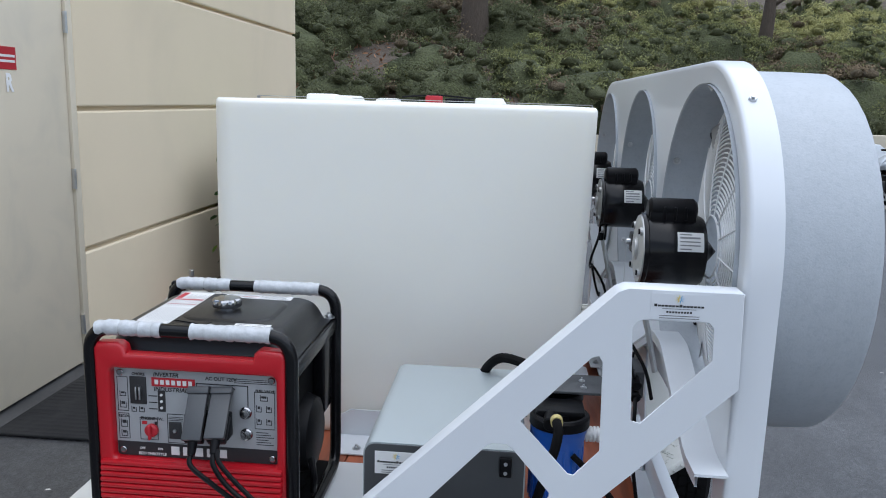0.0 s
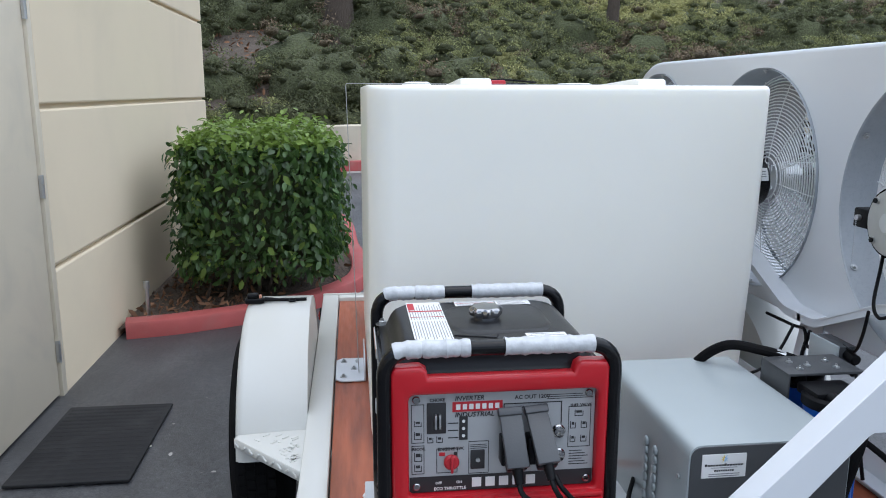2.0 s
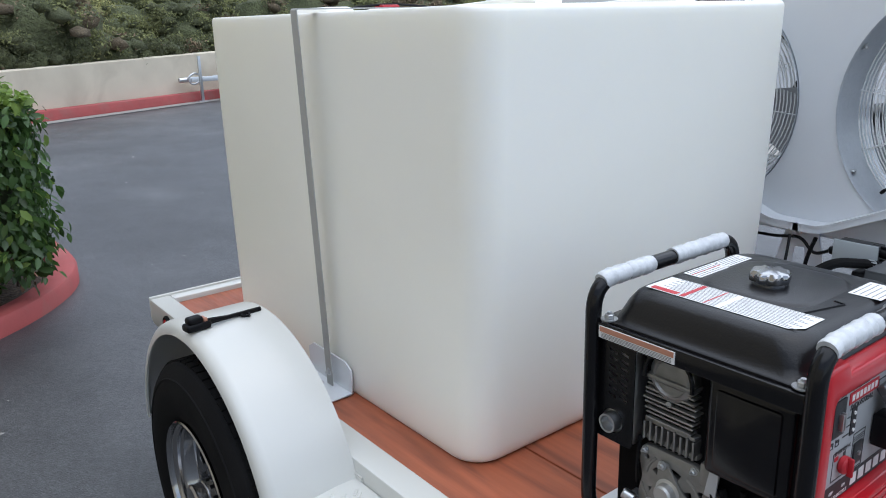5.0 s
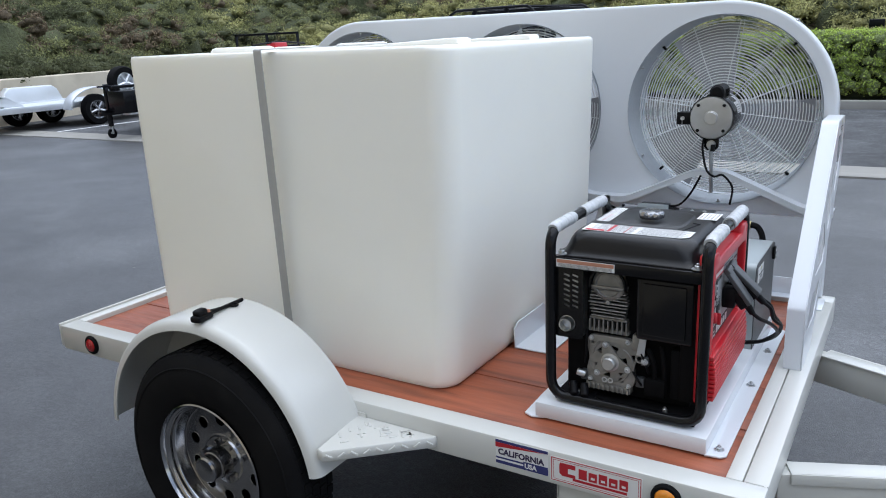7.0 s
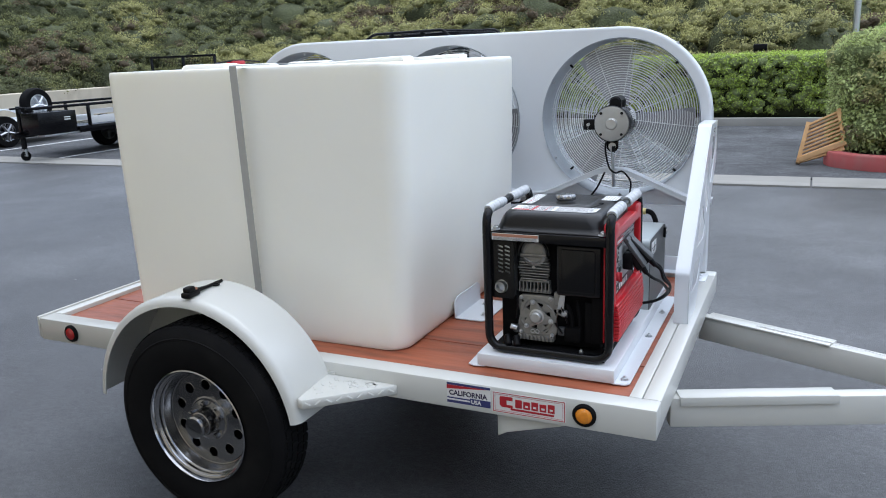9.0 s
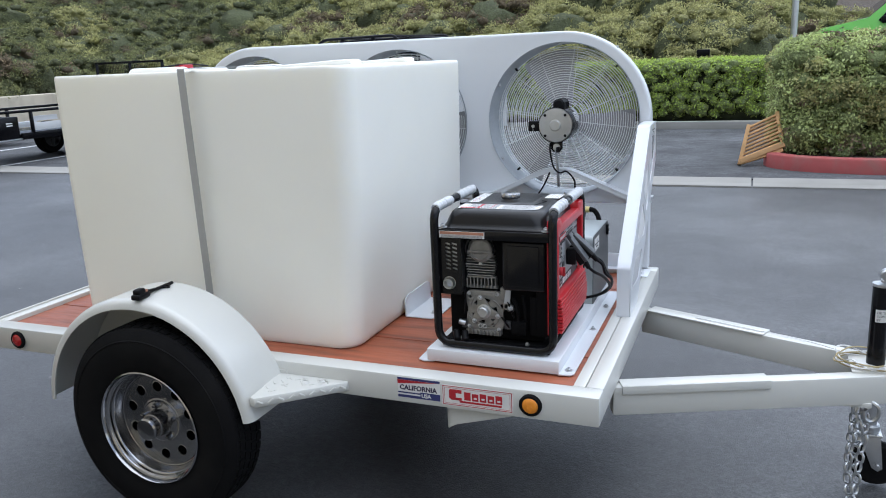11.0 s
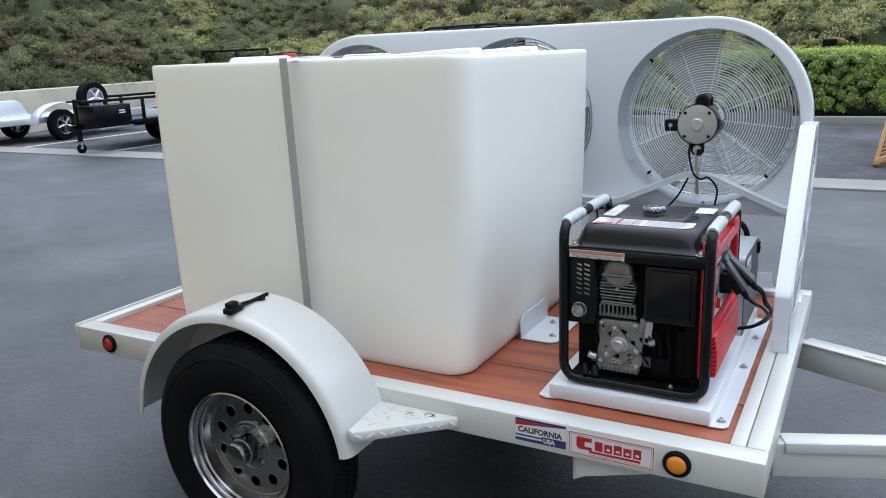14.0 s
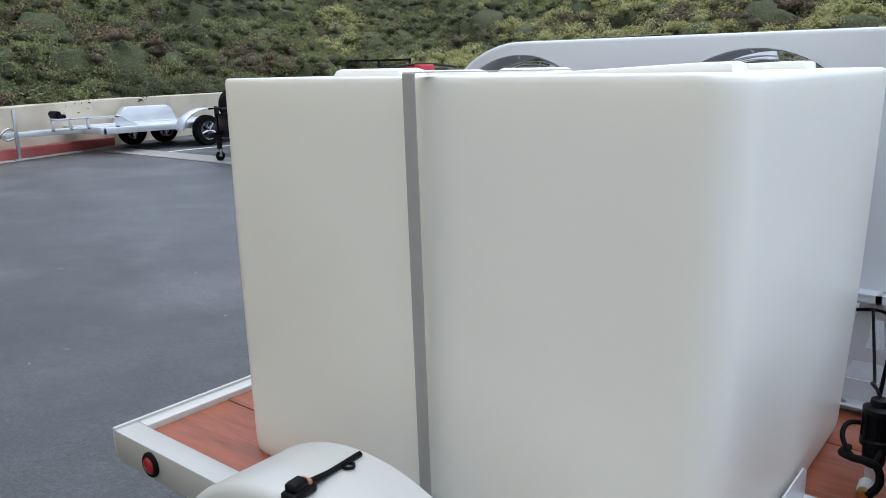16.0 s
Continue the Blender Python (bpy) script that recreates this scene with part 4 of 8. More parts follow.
ob = leaves("ground_grit", q, np.tile([0, 0, 1.0], (len(q), 1)), 0.022, 0.012, M_GRIT, None, rng, 0.0, spread=0.25, lay=0.15)
tagged(ob, "pale grit and scraps scattered on the asphalt", "grit", kind="stuff")

# ---- the trailer ----
TW, TL, TZ, TB = 1.53, 2.565, 0.553, 0.457      # width, length, top and bottom of the frame
trailer = thing("utility_trailer", 0.765, 1.2, 0, "cream painted single-axle utility trailer with a stained plank deck", "trailer")


def bar(name, x0, x1, y0, y1, z0, z1, mat=None, parent=None, r=0.006, label=""):
    bm = B()
    box(bm, x0, x1, y0, y1, z0, z1, r)
    return part(name, bm, mat or M_CREAM, parent or trailer, label)


bar("side_rail", 0, 0.075, 0.0, TL, TB, TZ)
bar("side_rail", TW - 0.075, TW, 0.0, TL, TB, TZ)
bar("front_rail", 0.0755, TW - 0.0755, 0.0, 0.056, TB, TZ)
bar("front_cap", 0.0757, TW - 0.0757, 0.058, 0.096, TB + 0.03, TZ - 0.001, r=0.003)
bar("rear_rail", 0.0755, TW - 0.0755, TL - 0.05, TL, TB, TZ)
bar("rear_cap", 0.0, TW, TL, TL + 0.012, TB + 0.01, TZ + 0.006, r=0.003)
for y in (0.5, 0.95, 1.5, 2.05):
    bar("cross_member", 0.06, TW - 0.06, y, y + 0.04, TB, TZ - 0.054)
bm = B()
box(bm, 0.066, 0.0765, 0.004, 0.012, TB + 0.01, TZ + 0.001, 0.003)
part("weld_seam", bm, M_CREAM, trailer)
# plank deck
edges = [0.078, 0.355, 0.632, 0.91, 1.185, 1.452]
for a, b in zip(edges, edges[1:]):
    bm = B()
    box(bm, a + 0.0015, b - 0.0015, 0.098, TL - 0.052, TZ - 0.052, TZ - 0.018 + 0.0015 * math.sin(a * 40), 0.003)
    part("plank", bm, M_WOOD, trailer, "red-brown stained plank")

# axle, wheels, fenders
bm = B()
cyl(bm, (0.02, 1.5, 0.30), (TW - 0.02, 1.5, 0.30), 0.032, seg=16)
for x in (0.12, TW - 0.12):
    ribbon(bm, smoothed([(x, 0.98, 0.42), (x, 1.3, 0.36), (x, 1.7, 0.36), (x, 2.02, 0.42)], 6), (1, 0, 0), 0.045, 0.022)
    box(bm, x - 0.03, x + 0.03, 1.44, 1.56, 0.27, 0.38)
part("axle", bm, M_BLACK, trailer, "black axle beam with leaf springs")

WY, WZ, WR = 1.505, 0.356, 0.354


def wheel_parts(xo, s, root):
    """Tyre, rim and hub; xo is the outer face, s = +1 when the outside looks towards +x."""
    ax = (s, 0, 0)
    w = 0.2
    o = (xo - s * w, WY, WZ)
    bm = B()
    prof = [(0.195, 0.042), (0.2, 0.03), (0.235, 0.026), (0.30, 0.032), (0.335, 0.042), (0.3495, 0.054), (WR + 0.004, 0.068), (WR + 0.004, w - 0.034), (0.354, w - 0.018), (0.338, w - 0.005), (0.30, w + 0.006), (0.262, w + 0.007), (0.235, w + 0.002), (0.212, w - 0.004), (0.2, w - 0.012), (0.195, w - 0.03)]
    lathe(bm, prof, o, ax, 72)
    # raised rings on the sidewall and grooves on the tread
    for r in (0.282, 0.318):
        lathe(bm, [(r - 0.004, w), (r - 0.002, w + 0.0035), (r + 0.002, w + 0.0035), (r + 0.004, w)], o, ax, 72)
    tyre = part("tyre", bm, M_RUBBER, root, "black ribbed trailer tyre")
    bm = B()
    for row, (h0, h1) in enumerate(((0.058, 0.080), (0.088, 0.112), (0.120, 0.144), (0.150, 0.172))):
        for k in range(60):
            a = 2 * math.pi * (k + 0.5 * (row % 2)) / 60
            m = Matrix.Translation((o[0], WY, WZ)) @ Matrix.Rotation(a, 4, "X") @ Matrix.Translation((0, 0, WR + 0.003))
            box(bm, *sorted((s * h0, s * h1)), -0.0145, 0.0145, -0.008, 0.005, 0, m=m)
    part("tread_block", bm, M_RUBBER, tyre, smooth=False)
    bm = B()
    prof = [(0.185, w - 0.20 + 0.02), (0.18, w - 0.12), (0.188, w - 0.02), (0.205, w - 0.006), (0.208, w + 0.001), (0.204, w + 0.004), (0.200, w - 0.003), (0.1985, w - 0.011), (0.1935, w - 0.014), (0.191, w - 0.017), (0.189, w - 0.027), (0.1835, w - 0.031), (0.1815, w - 0.036), (0.180, w - 0.052), (0.176, w - 0.058), (0.174, w - 0.068), (0.168, w - 0.071)]
    lathe(bm, prof, o, ax, 64)
    # disc with ten round holes
    loops = [circle(0, 0, 0.169, 56), circle(0, 0, 0.044, 24)] + [circle(0.128 * math.cos(a), 0.128 * math.sin(a), 0.0185, 20) for a in [math.pi / 5 * (k + 0.5) for k in range(10)]]
    d = plate(loops, 0.006, Matrix.Translation((o[0] + s * (w - 0.07), WY, WZ)) @ YZ)
    me = bpy.data.meshes.new("tmp")
    d.to_mesh(me)
    d.free()
    bm.from_mesh(me)
    bpy.data.meshes.remove(me)
    for k in range(10):
        a = math.pi / 5 * (k + 0.5)
        lathe(bm, [(0.0185, -0.006), (0.0185, 0.001), (0.0195, 0.0035), (0.0215, 0.003)], (o[0] + s * (w - 0.07), WY + 0.128 * math.cos(a), WZ + 0.128 * math.sin(a)), ax, 20)
    rim = part("rim", bm, M_CHROME, root, "chromed steel rim with ten round holes")
    bm = B()
    cyl(bm, (xo - s * 0.19, WY, WZ), (xo - s * 0.095, WY, WZ), 0.165, seg=32)
    part("brake_drum", bm, M_BLACK, rim)
    bm = B()
    lathe(bm, [(0.098, -0.002), (0.09, 0.006), (0.078, 0.008), (0.074, 0.014), (0.05, 0.018), (0.047, 0.03), (0.045, 0.05), (0.044, 0.054), (0.040, 0.056), (0.039, 0.074), (0.041, 0.077), (0.041, 0.082), (0.036, 0.087), (0, 0.09)], (xo - s * 0.074, WY, WZ), ax, 36)
    part("hub_cap", bm, M_CHROME, rim, "polished hub cap")
    for k in range(5):
        a = 2 * math.pi * k / 5 + 0.3
        c = Vector((xo - s * 0.07, WY + 0.064 * math.cos(a), WZ + 0.064 * math.sin(a)))
        bm = B()
        lathe(bm, [(0.0115, 0), (0.0115, 0.02), (0.009, 0.032), (0, 0.034)], c, ax, 6)
        part("lug_nut", bm, M_CHROME, rim)
    for k in range(10):
        bm = B()
        a = 2 * math.pi * k / 10
        m = Matrix.Translation((xo - s * 0.074, WY, WZ)) @ Matrix.Rotation(a, 4, "X")
        box(bm, *sorted((s * 0.034, s * 0.046)), -0.005, 0.005, 0.043, 0.0465, 0, m=m)
        part("hub_slot", bm, M_BLACK, rim, smooth=False)


def fender(s, x_in, root):
    """A rolled round fender on the side s of the rail face x_in."""
    R, cy, cz, wid = 0.452, 1.540, 0.357, 0.222
    A = [math.radians(5 + 167 * k / 40) for k in range(41)]
    sec = [(0.0, -0.003), (0.0, 0.0), (wid - 0.028, 0.0), (wid - 0.012, -0.005), (wid - 0.002, -0.017), (wid, -0.034), (wid - 0.006, -0.034), (wid - 0.01, -0.018), (wid - 0.03, -0.006)]
    bm = B()
    rings = []
    for a in A:
        ra = []
        for d, q in sec:
            rr = R + q
            ra.append(bm.verts.new((x_in + s * d, cy + rr * math.cos(a), cz + rr * math.sin(a))))
        rings.append(ra)
    m = len(sec)
    for a, b in zip(rings, rings[1:]):
        for k in range(m):
            bm.faces.new([a[k], a[(k + 1) % m], b[(k + 1) % m], b[k]])
    bm.faces.new(rings[0]), bm.faces.new(rings[-1][::-1])
    f = part("fender", bm, M_CREAM, root, "cream painted round steel fender")
    # back plate of the fender against the rail
    arc = [math.radians(25 + 130 * k / 20) for k in range(21)]
    bm = plate([[(cy + (R - 0.003) * math.cos(a), cz + (R - 0.003) * math.sin(a)) for a in arc]], 0.003, Matrix.Translation((x_in + s * 0.003, 0, 0)) @ YZ)
    part("back_plate", bm, M_CREAM, f, smooth=False)
    # tread-plate step before the fender
    yf = cy - R
    z1 = 0.508
    bm = B()
    ptsT = [(x_in, yf + 0.035), (x_in + s * (wid - 0.012), yf + 0.012), (x_in + s * (wid - 0.004), yf - 0.012), (x_in + s * 0.01, 0.845), (x_in, 0.845)]
    top = [bm.verts.new((x, y, z1)) for x, y in ptsT]
    bot = [bm.verts.new((x, y, z1 - 0.032)) for x, y in ptsT]
    bm.faces.new(top), bm.faces.new(bot[::-1])
    for k in range(5):
        bm.faces.new([top[k], top[(k + 1) % 5], bot[(k + 1) % 5], bot[k]])
    bmesh.ops.bevel(bm, geom=list(bm.edges), offset=0.003, segments=1, affect="EDGES")
    g = random.Random(4)
    for k in range(9):
        t = (k + 0.5) / 9
        a, b = Vector(ptsT[2]), Vector(ptsT[3])
        pnt = a.lerp(b, t)
        mm = Matrix.Translation((pnt.x, pnt.y, z1 - 0.016)) @ Matrix.Rotation(math.atan2(b.y - a.y, b.x - a.x) + 0, 4, "Z") @ Matrix.Rotation(0.6 * (-1) ** k, 4, "Y")
        box(bm, -0.011, 0.011, -0.004, 0.004, -0.0035, 0.0035, 0.0012, 1, m=mm)
    for k in range(26):
        a, b = g.random(), g.random()
        y = yf + 0.01 - a * 0.2
        x = x_in + s * (0.02 + (wid - 0.05) * b * (1 - a))
        mm = Matrix.Translation((x, y, z1)) @ Matrix.Rotation(0.785 * (-1) ** k, 4, "Z")
        box(bm, -0.012, 0.012, -0.0035, 0.0035, -0.001, 0.0022, 0.001, 1, m=mm)
    part("step", bm, M_CREAM, f, "tread-plate step painted cream")
    bm = B()
    box(bm, *sorted((x_in, x_in + s * 0.004)), yf + 0.0, yf + 0.1, 0.42, 0.52)
    part("fender_stay", bm, M_CREAM, f)


wheel = thing("trailer_wheel", -0.12, WY, WZ, "black tyre on a chromed rim under the fender", "wheel", "trailer wheels")
wheel_parts(-0.25, -1, wheel)
wheel_b = thing("trailer_wheel", TW + 0.12, WY, WZ, "black tyre on a chromed rim under the fender", "wheel", "trailer wheels")
wheel_parts(TW + 0.25, 1, wheel_b)
fender(-1, 0.0, trailer)
fender(1, TW, trailer)

# tongue: two beams that meet at the coupler
for x0, x1 in ((0.335, 0.735), (1.19, 0.79)):
    sx = 1 if x1 > x0 else -1
    a, b = Vector((x0, 0.02, 0)), Vector((x1, -0.965, 0))
    d = (b - a).normalized()
    rot = Matrix.Rotation(math.atan2(d.y, d.x), 4, "Z")
    L = (b - a).length
    bmb = B()
    box(bmb, 0, L, -0.027, 0.027, 0.352, 0.455, 0.006, m=Matrix.Translation(a) @ rot)
    part("tongue_beam", bmb, M_CREAM, trailer)
    bmb = B()
    box(bmb, 0.03, L * 0.5, -0.035, 0.03, 0.4535, 0.461, 0.002, m=Matrix.Translation(a) @ rot)
    box(bmb, 0.03, L * 0.5, *((-0.036, -0.03) if sx > 0 else (0.03, 0.036)), 0.431, 0.461, 0.0015, m=Matrix.Translation(a) @ rot)
    part("tongue_cap", bmb, M_CREAM, trailer)
bm = plate([[(0.655, -0.74), (0.875, -0.74), (0.835, -1.0), (0.695, -1.0)]], 0.008, Matrix.Translation((0, 0, 0.4585)), 0.001)
part("jack_plate", bm, M_CREAM, trailer)
bm = B()
box(bm, 0.69, 0.84, -1.45, -0.86, 0.372, 0.452, 0.012, 3)
cyl(bm, (0.765, -1.45, 0.42), (0.765, -1.6, 0.42), 0.045, seg=20, bev=0.015)
part("coupler", bm, M_CREAM, trailer, "cream steel coupler")
bm = B()
hexbolt(bm, (0.689, -1.15, 0.43), (-1, 0, 0), 0.01)
part("coupler_bolt", bm, M_STEEL, trailer)
bm = B()
hexbolt(bm, (0.689, -1.3, 0.43), (-1, 0, 0), 0.01)
part("coupler_bolt", bm, M_STEEL, trailer)

# jack with crank and dolly wheel
JX, JY = 0.755, -0.822
jack = part("jack_tube", (lambda b: (cyl(b, (JX, JY, 0.39), (JX, JY, 0.744), 0.03, seg=24, bev=0.004), b)[1])(B()), M_BLACKGLOSS, trailer, "black jack tube")
bm = B()
cyl(bm, (JX, JY, 0.743), (JX, JY, 0.752), 0.032, seg=24)
cyl(bm, (JX, JY - 0.004, 0.755), (JX, JY - 0.008, 0.775), 0.012, seg=14)
cyl(bm, (JX - 0.012, JY - 0.01, 0.78), (JX + 0.02, JY - 0.01, 0.78), 0.022, seg=18, bev=0.004)
part("crank_hub", bm, M_STEEL, jack)
bm = B()
cyl(bm, (JX, JY, 0.2), (JX, JY, 0.40), 0.024, seg=20)
part("inner_tube", bm, M_STEEL, jack)
bm = B()
ribbon(bm, smoothed([(JX - 0.012, JY - 0.01, 0.783), (JX - 0.014, JY - 0.05, 0.768), (JX - 0.014, JY - 0.09, 0.763), (JX - 0.014, JY - 0.2, 0.778)], 5), (0, 0.2, 1), 0.018, 0.006)
part("crank", bm, M_STEEL, jack, "bright steel crank arm")
bm = B()
cyl(bm, (JX - 0.02, JY - 0.2, 0.79), (JX - 0.12, JY - 0.2, 0.80), 0.013, seg=12, bev=0.003)
cyl(bm, (JX - 0.014, JY - 0.196, 0.785), (JX - 0.014, JY - 0.196, 0.87), 0.016, seg=14, bev=0.004)
part("crank_grip", bm, M_BLACK, jack)
bm = B()
lab = [(-0.0306 * math.cos(a), -0.0306 * math.sin(a)) for a in [math.radians(-35 + 10 * k) for k in range(11)]]
for z0, z1, sh in ((0.62, 0.665, 0.0),):
    vs = [[bm.verts.new((JX + x, JY + y, z)) for x, y in lab] for z in (z0, z1)]
    for k in range(10):
        bm.faces.new([vs[0][k], vs[0][k + 1], vs[1][k + 1], vs[1][k]])
part("inspection_label", bm, M_LABEL, jack, "white paper inspection label")
for k, (body, z) in enumerate((("OK TO", 0.65), ("INSPECT", 0.638), ("BY", 0.625))):
    letters(body, 0.0115, Matrix.Translation((JX - 0.0312, JY + 0.014, z)) @ FACE_X, M_INK, jack, th=0.0004, squeeze=0.9)
bm = B()
cyl(bm, (JX - 0.02, JY - 0.03, 0.085), (JX + 0.02, JY - 0.03, 0.085), 0.083, seg=40, bev=0.012)
part("dolly_wheel", bm, M_RUBBER, jack, "black dolly wheel on the ground")
for sx in (-1, 1):
    bm = plate([[(JY - 0.05, 0.075), (JY - 0.035, 0.062), (JY - 0.015, 0.075), (JY + 0.035, 0.2), (JY - 0.035, 0.2)]], 0.004, Matrix.Translation((JX + sx * 0.026, 0, 0)) @ YZ, 0.0008)
    hexbolt(bm, (JX + sx * 0.029, JY - 0.033, 0.085), (sx, 0, 0), 0.008)
    part("caster_fork", bm, M_STEEL, jack)
bm = B()
box(bm, JX - 0.04, JX + 0.04, JY - 0.04, JY + 0.04, 0.196, 0.206, 0.004)
cyl(bm, (JX, JY, 0.205), (JX, JY, 0.235), 0.034, seg=20, bev=0.005)
part("caster_plate", bm, M_STEEL, jack)


def chain(name, pts, parent, link=0.046, wire=0.0046):
    """Steel chain links along a path, each turned a quarter against the last."""
    P = smoothed(pts, 10)
    s, out = 0.0, [P[0]]
    for a, b in zip(P, P[1:]):
        s += (b - a).length
        if s > link * 0.74:
            out.append(b)
            s = 0
    for k, (a, b) in enumerate(zip(out, out[1:])):
        bm = B()
        d = (b - a).normalized()
        u, v, d = frame_of(d)
        w = (u + v).normalized() if k % 2 else (u - v).normalized()
        c = (a + b) / 2
        loop = [c + d * (math.copysign(link * 0.27, math.sin(t)) * min(1, abs(math.sin(t)) * 1.6) + 0.004 * math.sin(t)) + w * 0.0135 * math.cos(t) for t in [2 * math.pi * i / 14 for i in range(14)]]
        tube(bm, loop, wire, 6, closed=True)
        part("chain_link", bm, M_STEEL, parent)


hold = part("chain_bracket", (lambda b: (box(b, 0.63, 0.70, -0.805, -0.665, 0.342, 0.360, 0.002), b)[1])(B()), M_CREAM, trailer)
chain("chain", [(0.655, -0.760, 0.355), (0.648, -0.755, 0.25), (0.635, -0.750, 0.13), (0.615, -0.755, 0.03), (0.60, -0.770, 0.016), (0.575, -0.765, 0.014)], hold)
chain("chain", [(0.66, -0.785, 0.355), (0.652, -0.795, 0.27), (0.637, -0.785, 0.16), (0.62, -0.778, 0.05), (0.605, -0.772, 0.018)], hold)
chain("chain", [(0.665, -0.770, 0.345), (0.645, -0.770, 0.2), (0.645, -0.765, 0.07)], hold)
bm = B()
tube(bm, smoothed([(0.645, -0.805, 0.36), (0.64, -0.827, 0.345), (0.64, -0.827, 0.31), (0.64, -0.810, 0.292), (0.64, -0.790, 0.30), (0.642, -0.787, 0.33)], 5), 0.0075, 8)
part("hook", bm, M_STEEL, hold, "steel safety hook")

# coiled trailer wiring round the jack
bm = B()
g = random.Random(8)
for k in range(5):
    pts = []
    for i in range(10):
        a = 2 * math.pi * i / 10
        pts.append((JX - 0.01 + (0.07 + 0.02 * g.random()) * math.cos(a), JY + 0.02 + (0.09 + 0.03 * g.random()) * math.sin(a), 0.467 + 0.012 * k * g.random()))
    tube(bm, smoothed(pts, 4, True), 0.0028, 5, closed=True, idx=k % 2)
tube(bm, smoothed([(JX + 0.05, JY + 0.06, 0.466), (0.93, -0.6, 0.462), (1.0, -0.42, 0.464), (1.09, -0.2, 0.464)], 6), 0.0022, 5, idx=1)
part("wiring", bm, [M_WIRETAN, M_LABEL], trailer, "coil of yellow and white wires")

# lamps and decals on the side rail
def lamp(y, z, mat, name, s, x):
    root = part(name, (lambda b: (lathe(b, [(0.0, 0.0), (0.036, 0.0), (0.0365, 0.006), (0.032, 0.011), (0.0255, 0.011), (0.025, 0.006)], (x, y, z), (s, 0, 0), 32), b)[1])(B()), M_RUBBER, trailer, "round side lamp in a black rubber ring")
    bm = B()
    lathe(bm, [(0.0255, 0.004), (0.0255, 0.010), (0.021, 0.0145), (0.012, 0.0165), (0, 0.017)], (x, y, z), (s, 0, 0), 28)
    for k in range(3):
        lathe(bm, [(0.006 + k * 0.006, 0.0145 - 0.0005 * k), (0.007 + k * 0.006, 0.0172 - 0.001 * k), (0.008 + k * 0.006, 0.0145 - 0.0005 * k)], (x, y, z), (s, 0, 0), 28)
    part("lens", bm, mat, root)


lamp(0.211, 0.506, M_AMBER, "amber_lamp", -1, 0.0)
lamp(2.375, 0.506, M_LENSRED, "red_lamp", -1, 0.0)
bm = B()
box(bm, -0.0008, 0, 0.268, 0.506, 0.4695, 0.5385)
dec = part("maker_decal", bm, M_LABEL, trailer, "white decal with a red border and red maker mark", smooth=False)
E_ = 0.0011
bm = B()
for y0, y1, z0, z1 in ((0.271, 0.503, 0.5345, 0.5365), (0.271, 0.503, 0.4715, 0.4735), (0.271, 0.273, 0.4735, 0.5345), (0.501, 0.503, 0.4735, 0.5345), (0.277, 0.497, 0.530, 0.5308), (0.277, 0.497, 0.477, 0.4778), (0.277, 0.278, 0.477, 0.5308), (0.496, 0.497, 0.477, 0.5308)):
    box(bm, -0.0013, -0.0008, y0, y1, z0, z1)
part("border", bm, M_INKRED, dec, smooth=False)
# the maker mark as plain red blocks
bm = plate([[(0.478, 0.526), (0.438, 0.526), (0.438, 0.514), (0.458, 0.514), (0.458, 0.499), (0.438, 0.499), (0.438, 0.490), (0.474, 0.490), (0.481, 0.497), (0.481, 0.520)]], 0.0006, Matrix.Translation((-0.0014, 0, 0)) @ YZ)
for k in range(5):
    y0 = 0.303 + k * 0.0262
    box(bm, -0.0017, -0.0011, y0, y0 + 0.0215, 0.4935, 0.521 - 0.003 * (k % 2))
box(bm, -0.0017, -0.0011, 0.305, 0.445, 0.483, 0.4895)
part("mark", bm, M_INKRED, dec, smooth=False)
bm = B()
for k in range(4):
    y0 = 0.3085 + k * 0.0262
    box(bm, -0.0022, -0.0016, y0, y0 + 0.010, 0.500, 0.506)
part("mark_gap", bm, M_LABEL, dec, smooth=False)
bm = B()
box(bm, -0.0008, 0, 0.512, 0.662, 0.476, 0.5465)
dec2 = part("origin_decal", bm, M_LABEL, trailer, "white decal with red and blue bands", smooth=False)
bm = B()
box(bm, -0.0013, -0.0008, 0.512, 0.662, 0.5385, 0.5465)
box(bm, -0.0013, -0.0008, 0.512, 0.662, 0.477, 0.486)
box(bm, -0.0014, -0.0008, 0.512, 0.582, 0.486, 0.5)
box(bm, -0.0014, -0.0008, 0.582, 0.662, 0.492, 0.4965)
part("blue_band", bm, M_INKBLUE, dec2, smooth=False)
bm = plate([[(0.662, 0.538), (0.52, 0.538), (0.662, 0.524)]], 0.0005, Matrix.Translation((-0.0011, 0, 0)) @ YZ)
part("red_band", bm, M_INKRED, dec2, smooth=False)
letters("CALIFORNIA", 0.0235, Matrix.Translation((-0.0013, 0.655, 0.5045)) @ FACE_X, M_INKNAVY, dec2, squeeze=0.98, bold=0.0008)
letters("USA", 0.0185, Matrix.Translation((-0.0018, 0.578, 0.483)) @ FACE_X, M_LABEL, dec2, squeeze=1.0, bold=0.0006)
# frame gusset under the rail
bm = plate([[(0.497, 0.456), (0.24, 0.456), (0.47, 0.39), (0.497, 0.375)]], 0.006, Matrix.Translation((0.03, 0, 0)) @ YZ)
box(bm, 0.027, 0.09, 0.494, 0.5, 0.375, 0.456)
part("gusset", bm, M_CREAM, trailer, smooth=False)

